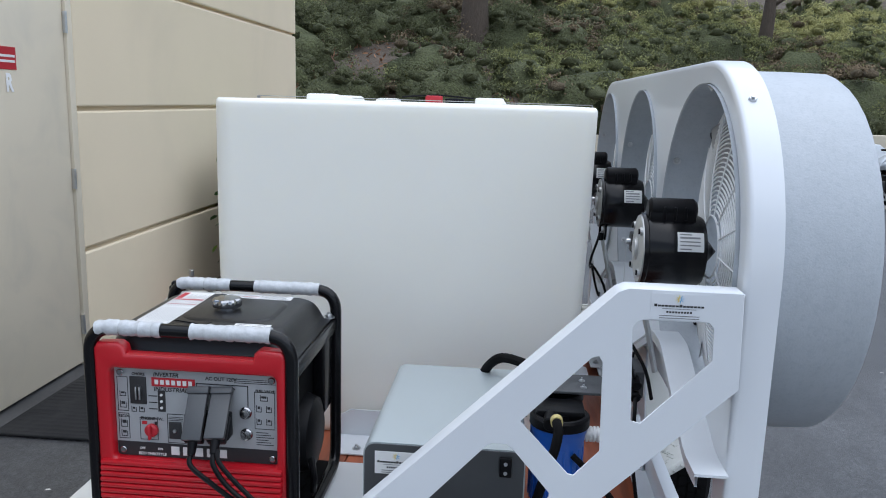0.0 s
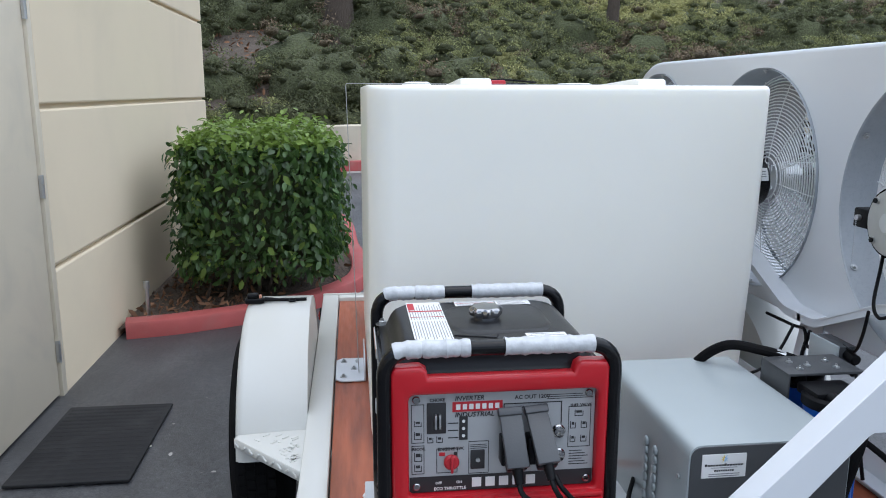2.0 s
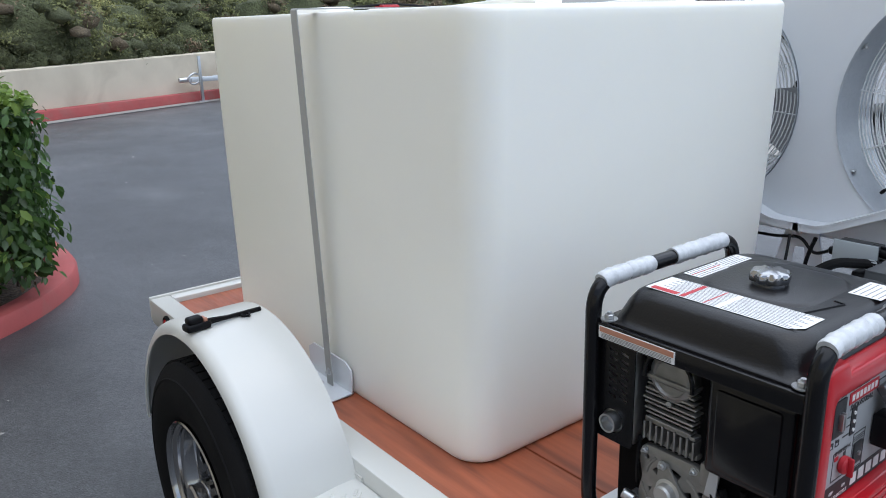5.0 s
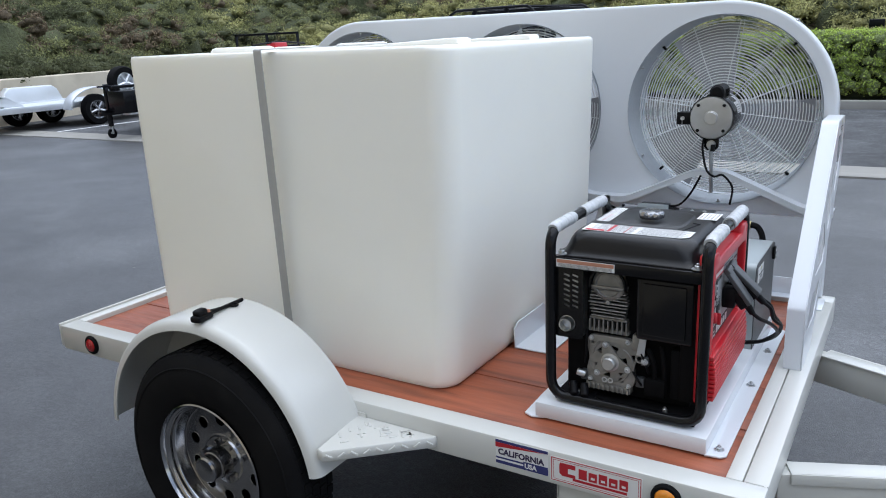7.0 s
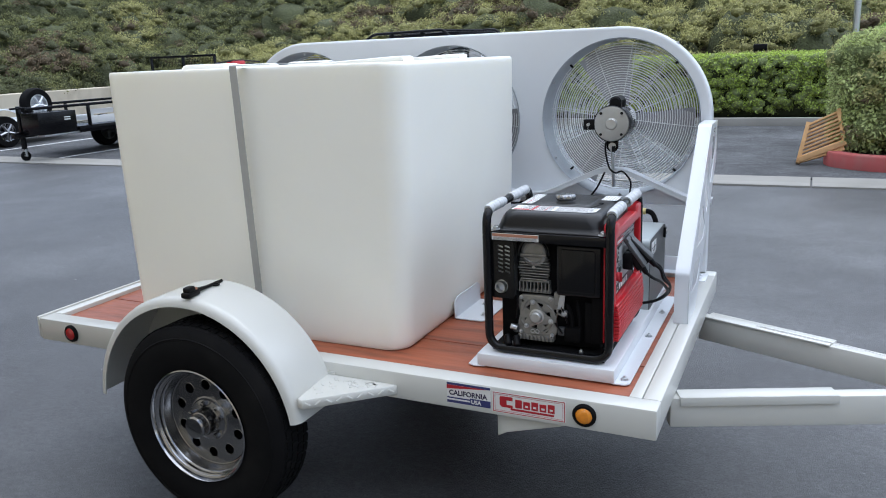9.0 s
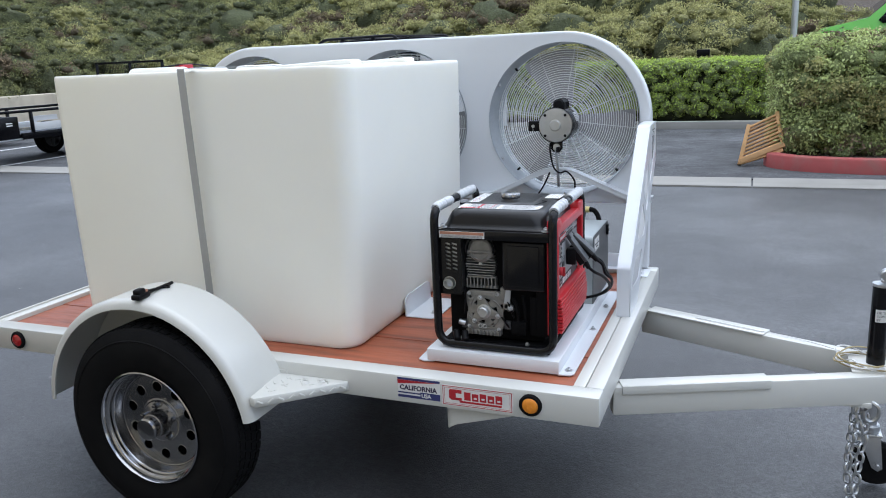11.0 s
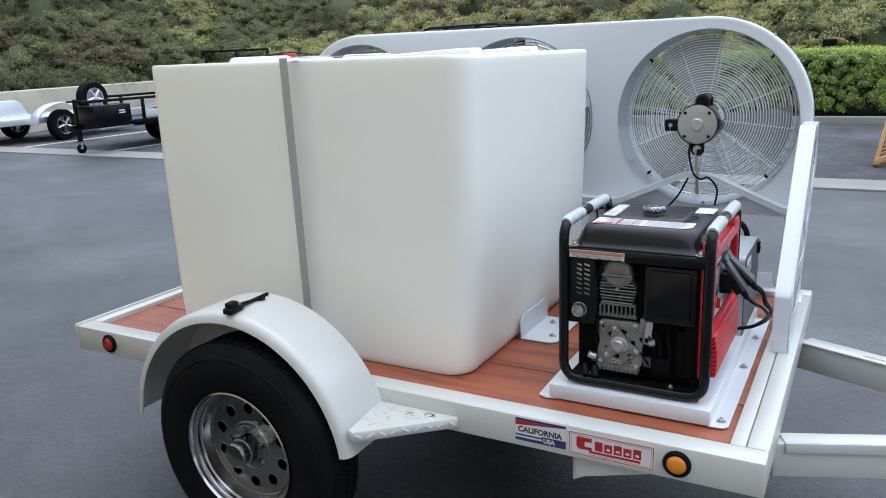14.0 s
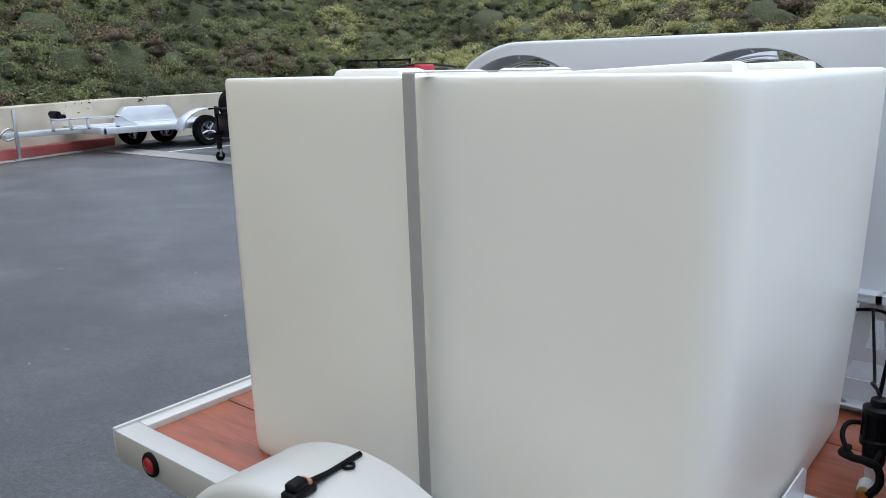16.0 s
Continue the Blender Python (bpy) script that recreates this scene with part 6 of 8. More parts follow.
# ---- one drum fan ----
def fan(y):
    c = Vector((PX, y, FZ))
    root = thing("drum_fan", PX, y, FZ, "white wire-guarded drum fan with a black motor in the housing", "fan", "fans in the housing")
    bm = B()
    prof = [(FR - 0.004, -0.004), (FR - 0.001, -0.008), (FR - 0.003, 0.004), (FR - 0.006, 0.03), (FR - 0.008, 0.19), (FR - 0.004, 0.19)]
    lathe(bm, prof, c, (1, 0, 0), 72)
    drum = part("drum", bm, M_GREY, root, "grey painted drum wall", angle=50)
    for k in range(6):
        bm = B()
        a = math.pi / 3 * k + 0.5
        hexbolt(bm, c + Vector((0.015, (FR - 0.007) * math.cos(a), (FR - 0.007) * math.sin(a))), (0, -math.cos(a), -math.sin(a)), 0.006, 0.004)
        part("drum_bolt", bm, M_STEEL, drum)

    def dome(r):
        return 0.085 - 0.045 * (1 - (r / 0.335) ** 2)

    for tag, sgn, off in (("rear_guard", 1, 0.0), ("front_guard", -1, 0.18)):
        bm = B()
        tube(bm, [c + Vector(((dome(0.07) - 0.003) if sgn > 0 else off + (0.02 - dome(0.07)) * 0.45 + 0.003, 0.07 * math.cos(2 * math.pi * i / 48), 0.07 * math.sin(2 * math.pi * i / 48))) for i in range(48)], 0.0026, 5, closed=True)
        rings, spokes = [], []
        for k in range(25):
            r = 0.084 + 0.252 * k / 24
            x = dome(r) if sgn > 0 else off + 0.0 + (0.02 - dome(r)) * 0.45
            if tag == "front_guard" and k % 2:
                continue
            rb = B()
            tube(rb, [c + Vector((x, r * math.cos(2 * math.pi * i / 48), r * math.sin(2 * math.pi * i / 48))) for i in range(48)], 0.0021 if sgn > 0 else 0.0017, 5, closed=True)
            rings.append(rb)
        for k in range(12):
            a = 2 * math.pi * k / 12 + 0.13
            pts = []
            for i in range(9):
                r = 0.07 + 0.27 * i / 8
                x = (dome(r) - 0.003) if sgn > 0 else off + (0.02 - dome(r)) * 0.45 + 0.003
                pts.append(c + Vector((x, r * math.cos(a), r * math.sin(a))))
            rb = B()
            tube(rb, pts, 0.0018, 5)
            spokes.append(rb)
        guard = part(tag, bm, M_GUARD, root, "white wire guard of many rings")
        if sgn > 0:
            for k in range(4):
                a = math.pi / 2 * k + 0.78
                u = Vector((0, math.cos(a), math.sin(a)))
                rb = B()
                box(rb, -0.008, 0.008, -0.009, 0.009, -0.005, 0.005, 0.003, m=Matrix.Translation(c + Vector((dome(0.336), 0, 0)) + u * 0.340) @ Matrix.Rotation(a, 4, "X"))
                part("guard_clip", rb, M_BLACK, guard, "black guard clip")
        for rb in rings:
            part("wire_ring", rb, M_GUARD, guard)
        for rb in spokes:
            part("wire_spoke", rb, M_GUARD, guard)
    # blades
    for k in range(3):
        bm = B()
        base = 2 * math.pi * k / 3 + 1.29
        rows = []
        for i in range(7):
            r = 0.06 + 0.265 * i / 6
            wd = 0.065 + 0.09 * i / 6
            tw = math.radians(52 - 26 * i / 6)
            row = []
            for j in range(6):
                s = (j / 5 - 0.5) * 2 * wd
                a = base + s * math.cos(tw) / r * 0.9
                row.append((c.x + 0.105 + s * math.sin(tw) * 0.55 + 0.012 * (1 - (2 * j / 5 - 1) ** 2), c.y + r * math.cos(a), c.z + r * math.sin(a)))
            rows.append(row)
        for dx in (0.0, 0.002):
            vs = [[bm.verts.new((x + dx, yy, z)) for x, yy, z in row] for row in rows]
            for i in range(6):
                for j in range(5):
                    bm.faces.new([vs[i][j], vs[i][j + 1], vs[i + 1][j + 1], vs[i + 1][j]])
        part("blade", bm, M_BLADE, root, "grey metal fan blade")
    bm = B()
    cyl(bm, c + Vector((0.08, 0, 0)), c + Vector((0.145, 0, 0)), 0.05, seg=28, bev=0.006)
    part("blade_hub", bm, M_STEEL, root)
    # motor: black can, steel end bell, capacitor cover on top
    ax = Vector((1, 0, 0))
    grow = lambda b, e_: (bmesh.ops.transform(b, matrix=Matrix.Translation(e_) @ Matrix.Diagonal((1.12, 1.21, 1.21, 1)) @ Matrix.Translation(-e_), verts=b.verts), b)[1]
    mz = FZ - 0.011
    e = Vector((1.356, y + 0.004, mz))
    bm = B()
    lathe(bm, [(0.064, 0.012), (0.066, 0.016), (0.066, 0.12), (0.062, 0.128), (0.03, 0.134), (0.012, 0.15), (0.0, 0.16)], e, ax, 40)
    lathe(bm, [(0.0665, 0.008), (0.0675, 0.010), (0.0675, 0.016), (0.066, 0.018)], e, ax, 40)
    motor = part("motor", grow(bm, e), M_BLACKGLOSS, root, "black electric motor")
    bm = B()
    lathe(bm, [(0.0, 0.0), (0.02, 0.0), (0.022, 0.003), (0.05, 0.0035), (0.0625, 0.006), (0.0655, 0.013)], e, ax, 40)
    for k in range(4):
        a = math.pi / 4 + math.pi / 2 * k
        cyl(bm, e + Vector((0.001, 0.054 * math.cos(a), 0.054 * math.sin(a))), e + Vector((0.008, 0.054 * math.cos(a), 0.054 * math.sin(a))), 0.0075, seg=10)
    part("end_bell", grow(bm, e), M_BELL, motor, "bare steel end bell")
    for k in range(4):
        bm = B()
        a = math.pi / 4 + math.pi / 2 * k
        cyl(bm, e + Vector((-0.002, 0.054 * math.cos(a), 0.054 * math.sin(a))), e + Vector((0.002, 0.054 * math.cos(a), 0.054 * math.sin(a))), 0.0055, seg=6)
        part("end_bolt", grow(bm, e), M_BLACK, motor)
    bm = B()
    cyl(bm, e + Vector((-0.003, 0, 0)), e + Vector((0.001, 0, 0)), 0.0185, seg=24, bev=0.001)
    part("bearing_cap", grow(bm, e), M_STEEL, motor, "pale round bearing cap")
    bm = B()
    cc = e + Vector((0.0, 0.0, 0.0))
    cyl(bm, (e.x + 0.018, e.y - 0.01, e.z + 0.076), (e.x + 0.112, e.y - 0.01, e.z + 0.076), 0.022, seg=24, bev=0.006)
    box(bm, e.x + 0.02, e.x + 0.11, e.y - 0.032, e.y + 0.012, e.z + 0.05, e.z + 0.076, 0.004)
    for k in range(3):
        box(bm, e.x + 0.045 + 0.02 * k, e.x + 0.051 + 0.02 * k, e.y - 0.0345, e.y - 0.026, e.z + 0.06, e.z + 0.084, 0.002)
    part("capacitor_cover", grow(bm, e), M_BLACK, motor)
    bm = B()
    n = 6
    A = [math.radians(180 - 39 + 31 * k / n) for k in range(n + 1)]
    for x0, x1, rr in ((0.070, 0.120, 0.0666),):
        vs = [[bm.verts.new((e.x + x, e.y + rr * math.cos(a), e.z + rr * math.sin(a))) for a in A] for x in (x0, x1)]
        for k in range(n):
            bm.faces.new([vs[0][k], vs[0][k + 1], vs[1][k + 1], vs[1][k]])
    lab = part("rating_label", grow(bm, e), M_LABEL, motor, "white rating label with small print")
    bm = B()
    for k in range(5):
        a = math.radians(145 + 5.8 * k)
        w = 0.038 if k not in (0, 4) else 0.022
        p = Vector((e.x + 0.075, e.y + 0.0668 * math.cos(a), e.z + 0.0668 * math.sin(a)))
        m = Matrix.Translation(p) @ Matrix.Rotation(a, 4, "X")
        box(bm, 0, w, -0.0002, 0.0003, -0.0011 * (2 if k == 1 else 1), 0.0011, 0, m=m)
    part("print_bar", grow(bm, e), M_INKGREY, lab, smooth=False)
    # switch box on the side and foot bracket below
    bm = B()
    box(bm, e.x + 0.005, e.x + 0.05, e.y + 0.062, e.y + 0.105, e.z - 0.022, e.z + 0.016, 0.003)
    sw = part("switch_box", grow(bm, e), M_BLACK, motor)
    bm = B()
    cyl(bm, (e.x + 0.006, e.y + 0.085, e.z - 0.002), (e.x - 0.004, e.y + 0.085, e.z - 0.002), 0.006, seg=10)
    for k in range(22):
        bmesh.ops.create_icosphere(bm, subdivisions=1, radius=0.0015, matrix=Matrix.Translation((e.x - 0.003, e.y + 0.085, e.z - 0.006 - 0.004 * k)))
    part("pull_chain", grow(bm, e), M_STEEL, sw)
    loops = [[(e.y - 0.022, e.z - 0.06), (e.y + 0.022, e.z - 0.06), (e.y + 0.022, e.z - 0.092), (e.y + 0.012, e.z - 0.102), (e.y - 0.012, e.z - 0.102), (e.y - 0.022, e.z - 0.092)]]
    bm = plate(loops, 0.005, Matrix.Translation((e.x + 0.03, 0, 0)) @ YZ, 0.001)
    part("foot_bracket", grow(bm, e), M_BLACKGLOSS, motor)
    bm = B()
    hexbolt(bm, (e.x + 0.028, e.y, e.z - 0.085), (-1, 0, 0), 0.009)
    cyl(bm, (e.x + 0.02, e.y, e.z - 0.085), (e.x + 0.06, e.y, e.z - 0.24), 0.006, seg=8)
    part("foot_bolt", grow(bm, e), M_STEEL, motor)
    # cable
    bm = B()
    tube(bm, smoothed([(e.x + 0.02, y + 0.03, mz - 0.08), (e.x + 0.018, y + 0.032, mz - 0.12), (e.x - 0.005, y + 0.01, mz - 0.19), (e.x - 0.01, y - 0.02, mz - 0.215), (e.x, y - 0.05, mz - 0.21), (e.x + 0.03, y - 0.08, mz - 0.26), (e.x + 0.05, y - 0.07, mz - 0.33)], 6), 0.0042, 7)
    tube(bm, smoothed([(e.x + 0.0, y + 0.03, mz - 0.215), (e.x + 0.02, y + 0.07, mz - 0.29), (e.x + 0.04, y + 0.12, mz - 0.345), (e.x + 0.05, y + 0.18, mz - 0.35)], 6), 0.0042, 7)
    tube(bm, [(e.x + 0.022, y - 0.004, mz - 0.1), (e.x + 0.02, y - 0.004, mz - 0.125)], 0.009, 8)
    part("cable", bm, M_BLACK, motor, "black motor cable")


for y in FY:
    fan(y)

# ---- tray and generator ----
tray = thing("equipment_tray", 0.6, 0.4, ZD, "white folded steel tray under the generator", "tray")
bm = B()
box(bm, 0.168, 1.12, 0.162, 0.626, ZD + 0.004, ZD + 0.049, 0.004)
part("pan", bm, M_WHITE, tray)
bm = plate([[(0.168, 0.166), (0.172, 0.128), (0.185, 0.116), (1.11, 0.116), (1.12, 0.128), (1.12, 0.166)]], 0.005, Matrix.Translation((0, 0, ZD + 0.0045)), 0.001)
part("front_flange", bm, M_WHITE, tray, smooth=False)
bm = plate([[(0.172, 0.60), (0.162, 0.634), (0.174, 0.660), (0.30, 0.664), (1.10, 0.664), (1.12, 0.63), (1.12, 0.60)]], 0.005, Matrix.Translation((0, 0, ZD + 0.0042)), 0.001)
part("rear_flange", bm, M_WHITE, tray, smooth=False)
for x in (0.208, 0.62, 0.90):
    bm = B()
    hexbolt(bm, (x, 0.139, ZD + 0.007), (0, 0, 1), 0.008)
    part("bolt", bm, M_STEEL, tray)
GZ = ZD + 0.049

gen = thing("generator", 0.42, 0.39, GZ, "red and black inverter generator in a black tube frame", "generator")
xa, xb, ya, yb, zb, zt = 0.203, 0.636, 0.188, 0.592, GZ + 0.016, 1.071
loop = rounded([(xb, ya, zt), (xa, ya, zt), (xa, ya, zb), (xa, yb, zb), (xa, yb, zt), (xb, yb, zt), (xb, yb, zb), (xb, ya, zb)], 0.055, 7, True)
bm = B()
tube(bm, loop, 0.0145, 14, closed=True)
part("tube_frame", bm, M_BLACKGLOSS, gen, "bent black steel tube frame")
for y in (ya, yb):
    for x0, x1 in ((xa + 0.018, xa + 0.158), (xa + 0.222, xb - 0.042)):
        bm = B()
        n = 22
        pts = []
        for k in range(n + 1):
            x = x0 + (x1 - x0) * k / n
            e = min(1, (x - xa) / 0.05, (xb - x) / 0.05)
            pts.append((x, y, zt + 0.001 - 0.010 * (1 - max(0.0, e)) ** 2))
        tube(bm, pts, [0.0166 + 0.0011 * math.sin(k * 2.3 + x0 * 50) + 0.0007 * math.sin(k * 5.1 + y * 40) for k in range(n + 1)], 14)
        part("foam_sleeve", bm, M_TAPE, gen, "white foam wrap on the handle")
# black core
bm = B()
box(bm, 0.25, 0.60, 0.225, 0.565, GZ + 0.03, 0.99, 0.01)
box(bm, xa - 0.004, xb + 0.004, 0.20, 0.58, GZ + 0.006, GZ + 0.024, 0.004)
part("inner_body", bm, M_MATT, gen)
for x in (xa - 0.006, xb - 0.008):
    bm = B()
    box(bm, x, x + 0.014, 0.195, 0.585, 0.972, 1.003, 0.003)
    part("top_rail", bm, M_BLACKGLOSS, gen)
bm = B()
box(bm, xa - 0.0078, xa - 0.0062, 0.414, 0.572, 0.9765, 0.9985)
warn = part("warning_strip", bm, M_LABEL, gen, "orange and grey warning strip", smooth=False)
bm = B()
box(bm, xa - 0.0084, xa - 0.0078, 0.416, 0.57, 0.988, 0.9975)
part("orange_band", bm, M_INKORANGE, warn, smooth=False)
bm = B()
for k in range(4):
    box(bm, xa - 0.0083, xa - 0.0078, 0.42, 0.566, 0.978 + k * 0.0024, 0.9791 + k * 0.0024)
part("print_bar", bm, M_INKGREY, warn, smooth=False)

# fuel tank
bm = B()
f = lambda o, r: rrect(xa + 0.004 + o, xb - 0.004 - o, 0.199 + o, 0.582 - o, r, 6)
stack(bm, [(0.998, f(0.0, 0.035)), (1.006, f(0.0, 0.035)), (1.008, f(0.012, 0.035)), (1.022, f(0.017, 0.04)), (1.040, f(0.023, 0.045)), (1.053, f(0.030, 0.05)), (1.0605, f(0.040, 0.05)), (1.0632, f(0.050, 0.05)), (1.064, f(0.07, 0.05))])
ft = part("fuel_tank", bm, M_TANKBLACK, gen, "black plastic fuel tank with rounded shoulders", angle=60)
bm = B()
stack(bm, [(1.060, rrect(0.335, 0.56, 0.285, 0.50, 0.06)), (1.0665, rrect(0.345, 0.55, 0.295, 0.49, 0.055)), (1.068, rrect(0.352, 0.543, 0.302, 0.483, 0.05))])
part("cap_dish", bm, M_TANKBLACK, ft)
bm = B()
tube(bm, [(0.345, 0.285, 1.0645), (0.425, 0.262, 1.0645), (0.43, 0.28, 1.0645)], 0.0018, 5)
part("moulded_rib", bm, M_BLACK, ft)
bm = B()
prof = []
cap = (0.425, 0.391, 1.066)
rings = []
for r, h in ((0.0, 0.0), (0.026, 0.0), (0.026, 0.006), (0.031, 0.008), (0.0325, 0.012), (0.032, 0.022), (0.028, 0.0265), (0.012, 0.0285), (0.0, 0.0285)):
    if r == 0:
        rings.append([bm.verts.new((cap[0], cap[1], cap[2] + h))])
    else:
        rings.append([bm.verts.new((cap[0] + r * (1 + (0.09 * math.cos(8 * a) if h > 0.007 and r > 0.02 else 0)) * math.cos(a), cap[1] + r * (1 + (0.09 * math.cos(8 * a) if h > 0.007 and r > 0.02 else 0)) * math.sin(a), cap[2] + h)) for a in [2 * math.pi * k / 48 for k in range(48)]])
for r0, r1 in zip(rings, rings[1:]):
    for k in range(48):
        q = [r0[k % len(r0)], r0[(k + 1) % len(r0)], r1[(k + 1) % len(r1)], r1[k % len(r1)]]
        q = [v for i, v in enumerate(q) if v not in q[:i]]
        bm.faces.new(q)
part("fuel_cap", bm, M_CHROME, ft, "bright metal fuel cap")
for x, y in ((xa + 0.012, 0.213), (xa + 0.012, 0.566), (xb - 0.012, 0.213), (xb - 0.012, 0.566)):
    bm = B()
    hexbolt(bm, (x, y, 1.006), (0, 0, 1), 0.009, 0.008, 1.7)
    part("bolt", bm, M_STEEL, ft)


def paper(x0, x1, y0, y1, z, root, rows, across="x", band=None, slope=0.0, cut=0.0):
    bm = B()
    lo, hi = z, z
    pts = [(x0, y0 + cut), (x0 + cut, y0), (x1, y0), (x1, y1), (x0, y1)] if cut else [(x0, y0), (x1, y0), (x1, y1), (x0, y1)]
    b = plate([pts], 0.0006, Matrix.Translation((0, 0, z)))
    lab = part("warning_label", b, M_LABEL, root, "white warning label with small print", smooth=False)
    for k in range(rows):
        if across == "x":
            a = y0 + (y1 - y0) * (k + 0.6) / (rows + 0.4)
            box(bm, x0 + 0.004, x1 - 0.004 - 0.006 * (k % 3), a, a + 0.0018, z + 0.0003, z + 0.0006)
        else:
            a = x0 + (x1 - x0) * (k + 0.6) / (rows + 0.4)
            box(bm, a, a + 0.0016, y0 + 0.006 + 0.01 * (k % 3), y0 + (y1 - y0) * 0.48, z + 0.0003, z + 0.0006)
            box(bm, a, a + 0.0016, y0 + (y1 - y0) * 0.52, y0 + (y1 - y0) * (0.93 - 0.05 * (k % 2)), z + 0.0003, z + 0.0006)
    part("print_bar", bm, M_INKGREY, lab, smooth=False)
    if band:
        for a0, a1, b0, b1 in band:
            bm = B()
            box(bm, a0, a1, b0, b1, z + 0.0003, z + 0.0007)
            part("red_band", bm, M_INKRED, lab, smooth=False)
    return lab


paper(0.266, 0.342, 0.252, 0.53, 1.0645, ft, 13, "y", [(0.268, 0.34, 0.455, 0.4635), (0.268, 0.34, 0.415, 0.4175), (0.268, 0.282, 0.47, 0.522)], cut=0.018)
paper(0.375, 0.465, 0.494, 0.530, 1.0645, ft, 5, "x", [(0.377, 0.463, 0.512, 0.514)])
paper(0.468, 0.545, 0.496, 0.530, 1.0645, ft, 5, "x")
paper(0.485, 0.565, 0.232, 0.285, 1.0645, ft, 5, "x")

# engine seen from its side
eng = part("engine_block", (lambda b: (box(b, 0.246, 0.30, 0.376, 0.50, 0.655, 0.80, 0.012, 3), b)[1])(B()), M_MATT, gen, "dark engine block")
# cast crankcase face: a lobed casting with three curved openings round the shaft boss
EY, EZ = 0.432, 0.718


def polar(r, deg, sy=1.0, sz=1.0):
    return EY + sy * r * math.cos(math.radians(deg)), EZ + sz * r * math.sin(math.radians(deg))


out = rounded([(EY + y, EZ + z, 0) for y, z in ((0.064, 0.070), (0.066, 0.030), (0.058, 0.005), (0.068, -0.030), (0.060, -0.068), (-0.058, -0.072), (-0.070, -0.040), (-0.062, -0.008), (-0.074, 0.022), (-0.070, 0.052), (-0.052, 0.072))], 0.02, 4, True)
slots = []
for d0, d1 in ((35, 118), (158, 232), (272, 345)):
    arc = [d0 + (d1 - d0) * i / 8 for i in range(9)]
    slots.append([polar(0.045, d) for d in arc] + [polar(0.031, d) for d in arc[::-1]])
slots += [circle(EY - 0.062, EZ + 0.020, 0.008, 14), circle(EY - 0.030, EZ - 0.049, 0.0065, 14), circle(EY + 0.050, EZ + 0.047, 0.004, 12)]
bm = plate([[(v.x, v.y) for v in out]] + slots, 0.014, Matrix.Translation((0.237, 0, 0)) @ YZ, 0.002)
case = part("crankcase", bm, M_ALU, eng, "cast aluminium crankcase face")
# three-armed bearing plate with its bolts
tri = []
for k in range(3):
    d = 75 + 120 * k
    tri += [(*polar(0.030, d - 38), 0), (*polar(0.056, d - 9), 0), (*polar(0.056, d + 9), 0)]
bm = plate([[(v.x, v.y) for v in rounded(tri, 0.010, 4, True)]], 0.006, Matrix.Translation((0.2275, 0, 0)) @ YZ, 0.0015)
part("bearing_plate", bm, M_ALU, eng)
bm = B()
lathe(bm, [(0.0, -0.022), (0.015, -0.022), (0.0185, -0.018), (0.0195, -0.006), (0.026, -0.003), (0.027, 0.004)], (0.228, EY, EZ), (1, 0, 0), 32)
part("shaft_boss", bm, M_BELL, eng)
for k in range(3):
    y, z = polar(0.050, 75 + 120 * k)
    bm = B()
    hexbolt(bm, (0.2245, y, z), (-1, 0, 0), 0.0062, 0.005, 1.4)
    part("bolt", bm, M_STEEL, eng)
for y, z in ((EY + 0.054, EZ + 0.060), (EY - 0.046, EZ + 0.062), (EY + 0.056, EZ - 0.058), (EY - 0.050, EZ - 0.062)):
    bm = B()
    hexbolt(bm, (0.230, y, z), (-1, 0, 0), 0.0052, 0.005, 1.35)
    part("bolt", bm, M_STEEL, eng)
# curved webs over the casting
for d0, d1, r0, r1 in ((20, 60, 0.052, 0.060), (130, 175, 0.052, 0.062), (200, 262, 0.054, 0.060), (300, 352, 0.053, 0.060)):
    bm = B()
    tube(bm, [(0.2305, *polar(r0 + (r1 - r0) * i / 6, d0 + (d1 - d0) * i / 6)) for i in range(7)], 0.0032, 6)
    part("web", bm, M_ALU, eng)
for y in (0.430, 0.446):
    bm = B()
    lathe(bm, [(0.0055, 0.0), (0.008, -0.006), (0.0045, -0.006), (0.004, 0.002), (0.0, 0.002)], (0.229, y, 0.666), (1, 0, 0), 14)
    part("plug_hole", bm, M_STEEL, eng)
# ear with a bushing and the bright tin plate above it
bm = B()
lathe(bm, [(0.0075, -0.008), (0.0125, -0.008), (0.014, -0.004), (0.014, 0.012), (0.0075, 0.012), (0.0075, -0.008)], (0.232, 0.352, 0.742), (1, 0, 0), 20)
part("bushing", bm, M_ALU, eng)
bm = plate([[(0.361, 0.752), (0.352, 0.806), (0.335, 0.806), (0.340, 0.752)]], 0.004, Matrix.Translation((0.224, 0, 0)) @ YZ, 0.001)
hexbolt(bm, (0.222, 0.338, 0.738), (-1, 0, 0), 0.0065, 0.005, 1.4)
part("tin_plate", bm, M_LABELGREY, eng, "bright tin plate")
bm = B()
box(bm, 0.246, 0.31, 0.4, 0.484, 0.80, 0.925, 0.004)
part("cylinder", bm, M_MATT, eng)
for k in range(9):
    z = 0.842 + 0.0092 * k
    bm = B()
    box(bm, 0.226 + 0.003 * (k % 2), 0.30, 0.388 + 0.002 * abs(k - 4), 0.495 - 0.002 * abs(k - 4), z, z + 0.0036, 0.0012, 1)
    part("cooling_fin", bm, M_ALU, eng)
for k in range(9):
    y = 0.389 + 0.0125 * k
    bm = B()
    box(bm, 0.228, 0.255, y, y + 0.0042, 0.798, 0.832 + 0.004 * (k % 2), 0.0013, 1)
    part("cooling_rib", bm, M_ALU, eng)
bm = B()
